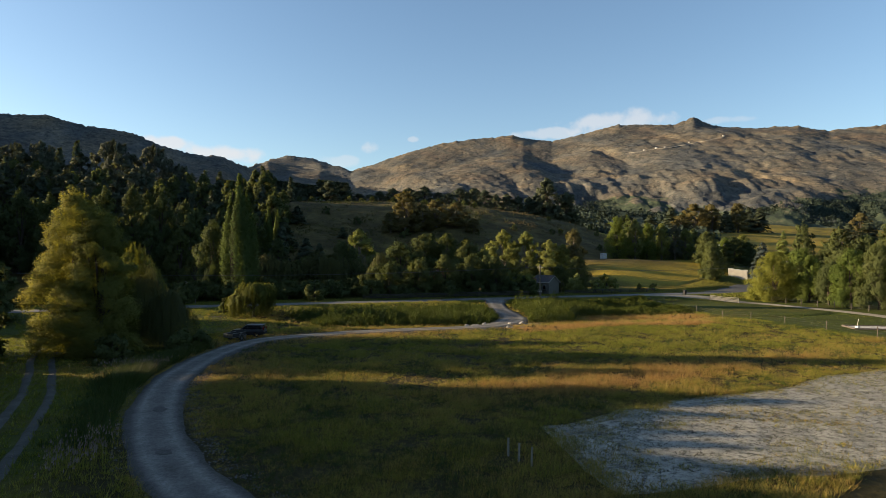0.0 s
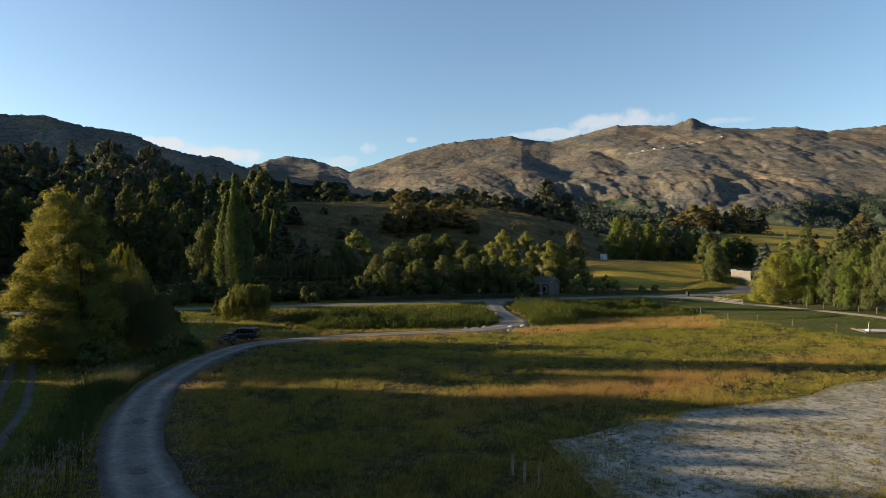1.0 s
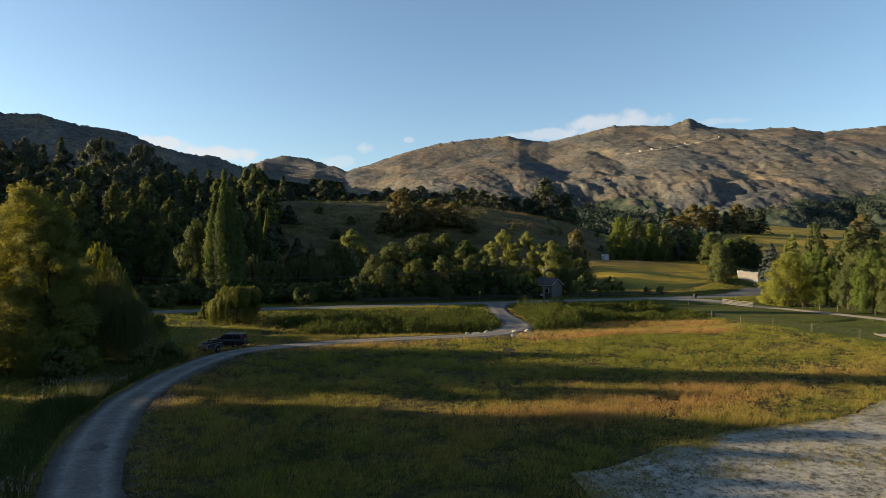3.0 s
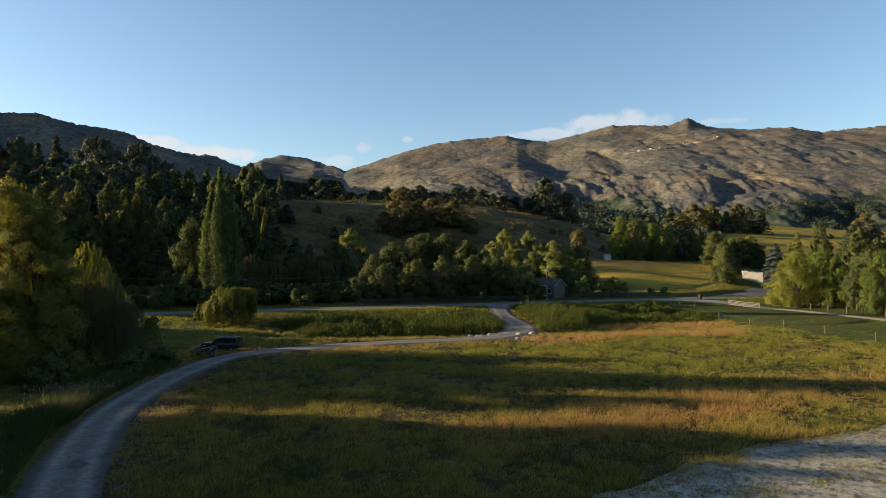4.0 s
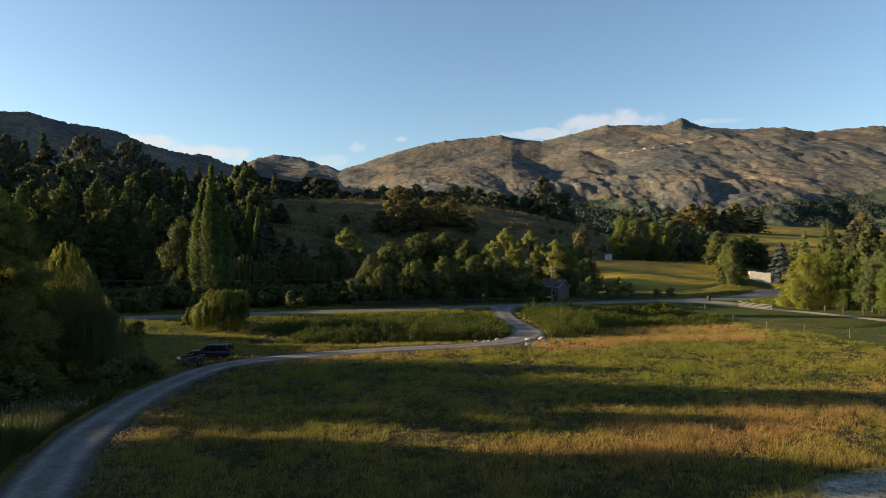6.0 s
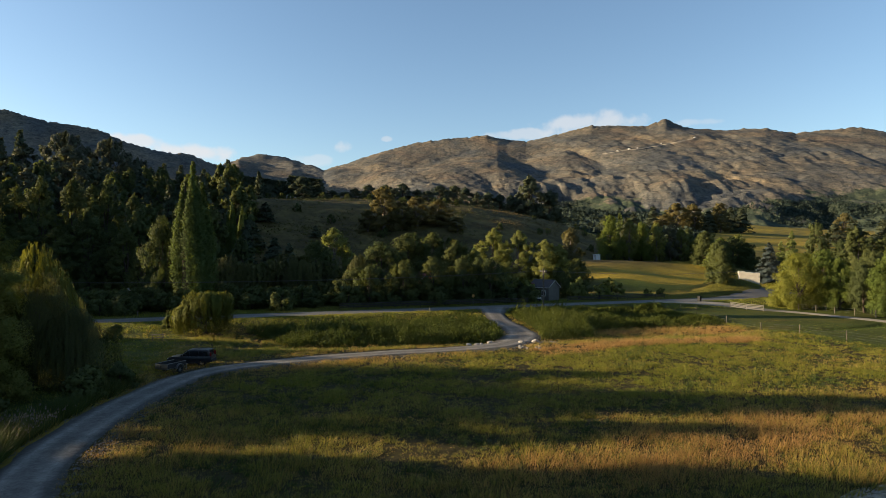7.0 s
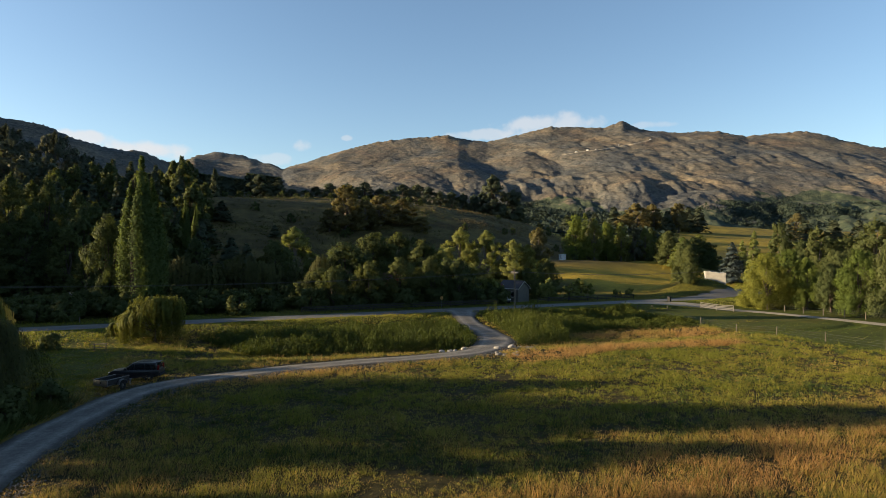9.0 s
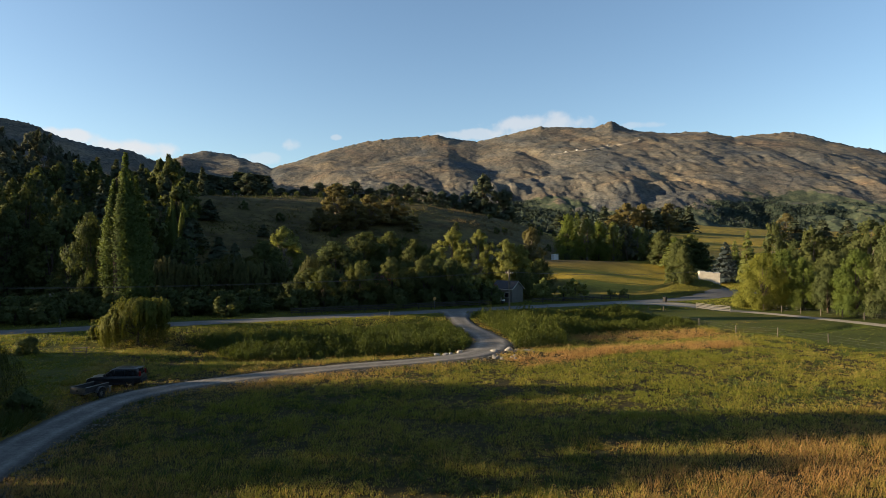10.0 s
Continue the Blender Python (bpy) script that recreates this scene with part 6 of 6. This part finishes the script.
def house(name, label, w, d, wall, gable, wall_mat, roof_mat, eave=0.3, windows=(), door=None):
    """Gabled building, ridge along y; windows as (side, along, up, width, height)."""
    ob = tagged(new(name), label, "house")
    prof = ((-w / 2, -0.5), (w / 2, -0.5), (w / 2, wall), (0, gable), (-w / 2, wall))
    part("wall", loft("wall", [[(x, y, z) for x, z in prof] for y in (-d / 2, d / 2)], wall_mat), ob)
    for s in (-1, 1):
        sl = (gable - wall) / (w / 2)
        a, b = (s * (w / 2 + eave), wall - sl * eave), (0, gable)
        o = [(a[0], a[1] + 0.03), (b[0], b[1] + 0.03), (b[0], b[1] + 0.13), (a[0], a[1] + 0.13)]
        roof = part("roof", loft("roof", [[(x, y, z) for x, z in o] for y in (-d / 2 - eave, d / 2 + eave)], roof_mat), ob)
        part("gutter", box("gutter", min(a[0], a[0] + s * 0.1), max(a[0], a[0] + s * 0.1), -d / 2 - eave, d / 2 + eave, a[1] - 0.04, a[1] + 0.06, M_WHITE), roof)
        part("bargeboard", loft("bargeboard", [[(x, y, z - 0.08) for x, z in o] for y in (-d / 2 - eave - 0.04, -d / 2 - eave - 0.003)], M_WHITE), roof)
    for side, u, z, ww, hh in windows:
        fr, gl = ((-ww / 2, ww / 2, -0.06, 0.02), (-ww / 2 + 0.07, ww / 2 - 0.07, -0.075, 0.0))
        win = part("window", box("window", fr[0], fr[1], fr[2], fr[3], -hh / 2, hh / 2, M_WHITE, 0.01), ob)
        part("pane", box("pane", gl[0], gl[1], gl[2], gl[3], -hh / 2 + 0.07, hh / 2 - 0.07, M_GLASS), win)
        part("sill", box("sill", -ww / 2 - 0.05, ww / 2 + 0.05, -0.12, 0.0, -hh / 2 - 0.06, -hh / 2, M_WHITE), win)
        win.matrix_basis = {"s": pose(u, -d / 2, z), "w": pose(-w / 2, u, z, 0, 0, -90), "e": pose(w / 2, u, z, 0, 0, 90)}[side]
    if door:
        dr = part("door", box("door", door - 0.45, door + 0.45, -d / 2 - 0.05, -d / 2 + 0.02, 0, 2.05, M_CABIN, 0.01), ob, "timber front door")
        part("door_handle", box("door_handle", door + 0.32, door + 0.38, -d / 2 - 0.11, -d / 2 - 0.05, 0.98, 1.10, M_GALV), dr)
    return ob


stand(house("cottage", "small pale cottage with a dark iron roof beside the road", 3.4, 5.0, 2.8, 4.1, M_WALL, M_SLATE, 0.25, (("w", -1.2, 1.5, 1.0, 1.1), ("w", 1.6, 1.5, 1.0, 1.1)), None), 50.6, 141.5, 28)
part_l = stand(house("cottage_wing", "low wing with a red iron roof", 3.4, 4.0, 2.2, 3.4, M_WALL, M_ROOF, 0.35, (("s", 0.6, 1.4, 0.9, 1.0),), -1.0), 46.6, 143.4, 70)
tagged(part_l, "low cottage wing with a red iron roof among trees", "house")
stand(house("cabin", "cedar cabin half hidden under dark trees", 3, 3.5, 2.2, 3.0, M_CABIN, M_WOOD, 0.4, (("s", 0.7, 1.4, 0.9, 0.9),), -0.7), -27.8, 141, 20)
stand(house("farmhouse", "dark brick house half hidden among roadside trees", 6, 6, 4.2, 5.6, M_CABIN, M_ROOF, 0.4, (("s", -1.8, 3.6, 1.2, 1.4), ("s", 1.6, 3.6, 1.2, 1.4), ("s", 1.6, 1.4, 1.2, 1.2)), -0.6), 27.5, 149, 12)
stand(house("barn", "grey iron barn behind the trees", 9, 12, 3.6, 6.0, M_GREYROOF, M_GREYROOF, 0.3), 163, 245, 35)
stand(house("hill_house", "low grey house among trees on the hill", 6, 4.5, 1.8, 2.6, M_WOOD, M_WOOD, 0.4, (("s", -1.5, 1.2, 1.2, 1.0), ("s", 1.5, 1.2, 1.2, 1.0)), 0.0), -4, 303, 15)


def white_building():
    """Flat-roofed white building with a stepped parapet."""
    ob = tagged(new("white_building"), "flat-roofed white building with a stepped parapet among trees", "building")
    part("wall", box("wall", -2.7, 2.7, -2.5, 2.5, -0.8, 2.2, M_PALEWALL, 0.02), ob)
    part("parapet", box("parapet", -2.8, 2.8, -2.6, 2.6, 2.2, 2.45, M_PALEWALL, 0.02), ob)
    part("parapet", box("parapet", -2.8, -1.2, -2.6, 2.6, 2.45, 2.85, M_PALEWALL, 0.02), ob)
    part("parapet", box("parapet", -1.2, 0.6, -2.6, 2.6, 2.45, 2.62, M_PALEWALL, 0.02), ob)
    for z in np.arange(0.15, 2.1, 0.28):
        part("board", box("board", -2.68, 2.68, -2.53, -2.5, z, z + 0.24, M_PALEWALL, 0.006), ob)
    return ob


stand(white_building(), 106.8, 150.2, -35, 0.3).scale = (0.82, 0.82, 0.95)


def tank_shed():
    ob = tagged(new("pump_shed"), "small pale iron pump shed on the knoll", "shed")
    part("body", box("body", -0.9, 0.9, -0.7, 0.7, -0.2, 1.7, M_GREYROOF, 0.02), ob)
    part("door", box("door", -0.1, 0.75, -0.75, -0.7, 0.05, 1.55, M_WHITE, 0.01), ob, "white sheet door")
    part("roof", loft("roof", [[(-1.05, y, 1.7), (1.05, y, 1.85), (1.05, y, 1.93), (-1.05, y, 1.78)] for y in (-0.85, 0.85)], M_GREYROOF), ob)
    return ob


stand(tank_shed(), 95.4, 206, 15)


# ---- fences, poles, gates ----
def beam(name, p, q, wide, high, material):
    """A straight board from p to q."""
    p, q = Vector(p), Vector(q)
    d = (q - p).normalized()
    s, u = d.cross(Vector((0, 0, 1))).normalized() * wide / 2, Vector((0, 0, high / 2))
    return loft(name, [[o - s - u, o + s - u, o + s + u, o - s + u] for o in (p, q)], material)


def post_mesh(name, h, r, material):
    return loft(name, [[(r * k * math.cos(a), r * k * math.sin(a), z) for a in np.linspace(0, 6.283, 9)[:-1]] for z, k in ((-0.3, 1.0), (h * 0.5, 0.97), (h - 0.03, 0.95), (h, 0.8))], material)


def fence(name, label, line, gap, h, r, material, rails=(), wires=(), rail_mat=None):
    """Posts along a line with boards or wires between them."""
    line = np.asarray(line, float)
    seg = np.r_[0, np.cumsum(np.hypot(*np.diff(line, axis=0).T))]
    n = max(2, int(seg[-1] / gap) + 1)
    s = np.linspace(0, seg[-1], n)
    xs, ys = np.interp(s, seg, line[:, 0]), np.interp(s, seg, line[:, 1])
    zs = height(xs, ys)
    ob = tagged(new(name), label, "fence")
    pm = post_mesh("post", h, r, material)
    rs = np.random.RandomState(n)
    for x, y, z in zip(xs, ys, zs):
        part("post", pm, ob).matrix_basis = pose(x, y, z, rs.normal(0, 1.5), rs.normal(0, 1.5), rs.uniform(0, 90)) @ Matrix.Diagonal((1, 1, rs.uniform(0.94, 1.06), 1))
    for k in range(n - 1):
        for z in rails:
            part("rail", beam("rail", (xs[k], ys[k], zs[k] + z), (xs[k + 1], ys[k + 1], zs[k + 1] + z), 0.04, 0.13, rail_mat or material), ob)
    for z in wires:
        part("wire", tubes("wire", [(np.column_stack([xs, ys, zs + z]), np.full(n, 0.006))], M_WIRE, 4), ob)
    return ob


fence("field_fence", "wooden post and wire fence across the meadow", ((64.5, 118.2), (64.9, 105.6), (65.2, 99.6), (65.1, 87.1), (65.9, 75), (67.5, 62.6)), 6.2, 1.15, 0.06, M_POST, (), (0.4, 0.7, 1.0))
fx = np.arange(8, 45, 2.0)
fence("rail_fence", "weathered post and rail fence behind the road", np.stack([fx, road_y(fx) + 5.2], -1), 2.4, 1.05, 0.06, M_DARKWOOD, (0.4, 0.7, 0.98))
fx = np.arange(53, 78, 2.0)
fence("rail_fence", "weathered post and rail fence behind the road", np.stack([fx, road_y(fx) + 5.2], -1), 2.4, 1.05, 0.06, M_DARKWOOD, (0.4, 0.7, 0.98))
fence("lane_fence", "post and wire fence along the gravel lane", ((91.8, 119), (92.6, 112), (93.6, 104), (93.8, 95), (91.4, 84), (86, 70)), 3.4, 1.2, 0.08, M_POST, (), (0.4, 0.75, 1.1))
fence("entrance_fence", "weathered white board fence beside the lane entrance", ((80.6, 123.4), (83.6, 118.3)), 2.0, 1.15, 0.06, M_CHALK, (0.3, 0.55, 0.8, 1.05), (), M_CHALK)
fence("verge_fence", "short dark posts with white tips on the verge", ((66.4, 122.6), (72.0, 121.6)), 2.4, 0.9, 0.06, M_WOOD, (), (0.5, 0.8))


trio = tagged(new("marker_post"), "short bare wooden post standing in long grass", "post", "three marker posts")
part("shaft", box("shaft", -0.042, 0.042, -0.042, 0.042, -0.3, 0.86, M_STAKE, 0.008), trio)
part("cap", box("cap", -0.05, 0.05, -0.05, 0.05, 0.86, 0.90, M_STAKE, 0.005), trio)
stand(trio, 9.6, 34.9, 10)
for px, py, rz in ((9.85, 34.0, 40), (10.25, 33.3, 75)):
    copy_thing(trio, pose(px, py, float(height(px, py)), 2, -1, rz))


def power_pole(h, label):
    ob = tagged(new("power_pole"), label, "power pole")
    part("pole", post_mesh("pole", h, 0.15, M_WOOD), ob)
    arm = part("crossarm", box("crossarm", -0.06, 0.06, -1.1, 1.1, h - 0.65, h - 0.53, M_WOOD, 0.01), ob)
    for y in (-1.0, -0.45, 0.45, 1.0):
        part("insulator", box("insulator", -0.04, 0.04, y - 0.04, y + 0.04, h - 0.53, h - 0.36, M_WHITE, 0.01), arm)
    return ob


POLE_H = 7.2
stand(power_pole(POLE_H, "dark timber power pole beside the road"), 42.2, 121.6, 10)
for q in ((-62, 108.5), (118, 146)):
    stand(power_pole(POLE_H, "dark timber power pole beside the road"), q[0], q[1], 10)
ends = [(-62, 108.5), (42.2, 121.6), (118, 146)]
for k, off in enumerate((-1.0, 1.0)):
    for a, b in zip(ends, ends[1:]):
        t = np.linspace(0, 1, 25)
        za, zb = float(height(*a)) + POLE_H - 0.36, float(height(*b)) + POLE_H - 0.36
        line = np.column_stack([a[0] + (b[0] - a[0]) * t, a[1] + (b[1] - a[1]) * t + off, za + (zb - za) * t - 4 * 1.3 * t * (1 - t)])
        tagged(new("power_line", tubes("power_line", [(line, np.full(25, 0.016))], M_WIRE, 5)), "thin dark overhead power line along the road", "cable", "power lines")


def wheelie_bin():
    ob = tagged(new("wheelie_bin"), "black wheelie bin standing on the road verge", "bin")
    part("body", loft("body", [[(x * k, y * k, z) for x, y in ((-0.28, -0.3), (0.28, -0.3), (0.28, 0.3), (-0.28, 0.3))] for z, k in ((0.04, 0.82), (0.95, 1.0))], M_PLASTIC, 0.02), ob)
    part("lid", loft("lid", [[(-0.3, -0.34, 0.95), (0.3, -0.34, 0.95), (0.3, 0.34, 1.0), (-0.3, 0.34, 1.0)], [(-0.28, -0.3, 1.02), (0.28, -0.3, 1.02), (0.28, 0.3, 1.08), (-0.28, 0.3, 1.08)]], M_PLASTIC, 0.01), ob)
    for x in (-0.25, 0.25):
        w = part("wheel", ring_mesh("wheel", 0.11, 0.03, 0.05, M_TYRE, 12), ob)
        w.matrix_basis = pose(x, 0.3, 0.11, 0, 0, 90)
    part("handle", box("handle", -0.22, 0.22, 0.33, 0.37, 0.86, 0.9, M_PLASTIC), ob)
    return ob


stand(wheelie_bin(), 79.2, 130.6, 20)


def road_sign():
    """Round amber warning disc on a thin post."""
    ob = tagged(new("road_sign"), "small round amber road sign on a thin post", "sign")
    part("post", post_mesh("post", 1.9, 0.03, M_GALV), ob)
    disc = part("disc", ring_mesh("disc", 0.30, 0.02, 0.02, M_AMBER, 20, 0.006), ob, "faded amber disc")
    disc.location = (0, -0.05, 1.75)
    return ob


def edge_marker(label):
    """White roadside marker with a reflector."""
    ob = tagged(new("edge_marker"), label, "marker", "roadside markers")
    part("shaft", box("shaft", -0.06, 0.06, -0.03, 0.03, -0.2, 0.85, M_CHALK, 0.01), ob)
    part("reflector", box("reflector", -0.04, 0.04, -0.036, -0.03, 0.66, 0.76, M_RED), ob, "red reflector")
    return ob


def stile():
    """Low timber step over the wire."""
    ob = tagged(new("wooden_stile"), "low weathered timber stile in rank grass", "stile")
    for x in (-0.55, 0.55):
        part("post", post_mesh("post", 0.85, 0.055, M_WOOD), ob).location = (x, 0, 0)
    for z in (0.35, 0.72):
        part("board", box("board", -0.75, 0.75, -0.14, 0.14, z, z + 0.05, M_WOOD, 0.008), ob)
    return ob


def pothole(x, y, rx_, ry_, rz):
    """Shallow damp hollow in the drive, its rim raised a little."""
    bm = bmesh.new()
    rings = []
    for k, (q, z) in enumerate(((1.0, 0.0), (0.8, 0.012), (0.55, 0.008), (0.25, 0.002))):
        rings.append([bm.verts.new((q * rx_ * math.cos(a) * (1 + 0.16 * math.sin(3 * a + x)), q * ry_ * math.sin(a) * (1 + 0.16 * math.cos(2 * a + y)), z)) for a in np.linspace(0, 6.2832, 19)[:-1]])
    for p, q in zip(rings, rings[1:]):
        for i in range(18):
            bm.faces.new((p[i], p[(i + 1) % 18], q[(i + 1) % 18], q[i]))
    bm.faces.new(rings[-1])
    ob = tagged(new("pothole", finish(bm, "pothole", M_DAMP, 0.0, True)), "dark damp hollow worn into the gravel drive", "pothole", kind="structure")
    ob.matrix_basis = pose(x, y, float(height(x, y)) + 0.118, 0, 0, rz)


M_AMBER = plain("amber_sign", (0.42, 0.22, 0.05), 0.6, 0.0, 0.4, 0.3, 5)
M_DAMP = speckled("damp_gravel", (0.035, 0.032, 0.029), (0.062, 0.058, 0.052), 1.5, 8.0, 0.8, 0.02)
stand(road_sign(), 32.4, 131.3, 12)
stand(edge_marker("white roadside marker post on the grass verge"), -22.5, 123.6, 8)
copy_thing(stand(edge_marker("white roadside marker post on the grass verge"), 36.2, 113.4, 8), pose(22.0, 120.6, float(height(22.0, 120.6)), 1, 2, 10))
stand(stile(), -15.2, 101.9, 12)
pothole(-9.65, 47.6, 0.42, 0.75, 20)
pothole(-7.1, 38.3, 0.36, 0.55, 30)


def hand_rail():
    ob = tagged(new("bridge_rail"), "short white pipe rail at the culvert", "railing")
    for x in (0, 1.1, 2.2):
        part("post", post_mesh("post", 0.9, 0.035, M_WHITE), ob).location = (x, 0, 0)
    for z in (0.5, 0.9):
        part("rail", beam("rail", (-0.05, 0, z), (2.25, 0, z), 0.05, 0.05, M_WHITE), ob)
    return ob


stand(hand_rail(), 27.4, 108.4, -38)


def rock_mesh(seed, material):
    rs = np.random.RandomState(seed)
    bm = bmesh.new()
    bmesh.ops.create_icosphere(bm, subdivisions=2, radius=1)
    k = rs.uniform(0.6, 1.0, 3)
    for v in bm.verts:
        j = noise.noise(v.co * 1.6 + Vector((seed, 0, 0)))
        v.co = Vector((v.co.x * k[0], v.co.y * k[1], v.co.z * k[2] * 0.7)) * (1 + 0.35 * j)
    return finish(bm, "rock", material)


ROCKS = [rock_mesh(s, M_ROCK) for s in range(4)] + [rock_mesh(s + 9, M_STONE) for s in range(4)]
rs = np.random.RandomState(3)
for cx, cy, n, pale in ((21.6, 90.9, 4, 1), (27.9, 90.6, 3, 1), (29.6, 90.4, 14, 0), (26.2, 86.6, 12, 0), (30.6, 91.8, 8, 0)):
    for _ in range(n):
        x, y = cx + rs.normal(0, 0.75 if pale else 1.1), cy + rs.normal(0, 0.3 if pale else 0.7)
        s = rs.uniform(0.3, 0.6) if pale else rs.uniform(0.15, 0.38)
        r = tagged(new("rock", ROCKS[rs.randint(0, 4) + (0 if pale else 4)]), "pale concrete-grey rock beside the culvert" if pale else "small grey rock on the drive bank", "rock", "culvert rocks")
        r.matrix_basis = pose(x, y, float(height(x, y)) + 0.12 * s, rs.uniform(-15, 15), rs.uniform(-15, 15), rs.uniform(0, 360)) @ Matrix.Scale(s, 4)


# ---- riding arena at the field's edge ----
def arena():
    gx, gy = np.meshgrid(np.linspace(0, 26, 14), np.linspace(0, 4, 8), indexing="ij")
    ca, sa_ = math.cos(radians(-22)), math.sin(radians(-22))
    x, y = 69.6 + gx * ca - gy * sa_, 75.8 + gx * sa_ + gy * ca
    v = np.stack([x, y, height(x, y) + 0.08], -1).reshape(-1, 3)
    tagged(new("riding_arena", mesh_np("riding_arena", v, grid_faces(14, 8)[:, ::-1], M_SAND)), "pale sand riding arena beside the lane", "arena", kind="structure")
    z = float(height(72, 76))
    for gxa, gya, gxb, gyb in ((0, 0, 26, 0), (0, 0, 0, 4), (0, 4, 26, 4)):
        a, b = ((69.6 + p * ca - q * sa_, 75.8 + p * sa_ + q * ca, z + 0.14) for p, q in ((gxa, gya), (gxb, gyb)))
        tagged(new("edge_board", beam("edge_board", a, b, 0.05, 0.2, M_POST)), "low pale board edging the sand arena", "board", "arena edging")
    for p in (0.5, 5.0, 9.0, 13.0):
        q = 0.5
        ob = tagged(new("marker_block"), "white block with a leaning pole at the arena", "marker", "arena markers")
        part("block", box("block", -0.22, 0.22, -0.22, 0.22, 0, 0.42, M_WHITE, 0.04), ob)
        part("pole", beam("pole", (0, 0, 0.5), (0.4, 0.1, 1.3), 0.05, 0.05, M_WHITE), ob)
        ob.matrix_basis = pose(69.6 + p * ca - q * sa_, 75.8 + p * sa_ + q * ca, z + 0.05, 0, 0, 30 * p)


arena()


# ---- lodge road and lodge on the mountain ----
def on_slope(az, up):
    """The place on the mountain seen at that bearing and rise."""
    r = np.arange(700, 3300, 6.0)
    x, y = EYE[0] + r * math.sin(radians(az)), EYE[1] + r * math.cos(radians(az))
    z = height(x, y)
    k = int(np.argmax((z - EYE[2]) / r >= up))
    return float(x[k]), float(y[k])


TRACK = np.array(((27.6, 0.1585), (28.6, 0.160), (29.6, 0.1625), (30.8, 0.1635), (32.0, 0.166), (33.6, 0.170), (35.2, 0.1745)))
zig = [on_slope(a, np.interp(a, TRACK[:, 0], TRACK[:, 1])) for a in np.linspace(27.6, 35.2, 40)]
strip("lodge_road", spline(zig, 2), 4.5, M_LANE, "pale track cut across the mountainside", 1.6, 3, 1.0)
for k, (a, u, s) in enumerate(((28.9, 0.1615, 9), (29.9, 0.1635, 12), (30.6, 0.1645, 8), (32.6, 0.169, 8), (35.3, 0.1755, 10))):
    x, y = on_slope(a, u)
    stand(house("lodge", "tiny white lodge high on the mountain", s * 0.9, s * 0.6, s * 0.3, s * 0.45, M_WHITE, M_GREYROOF, 0.3), x, y, 20 + 15 * k)
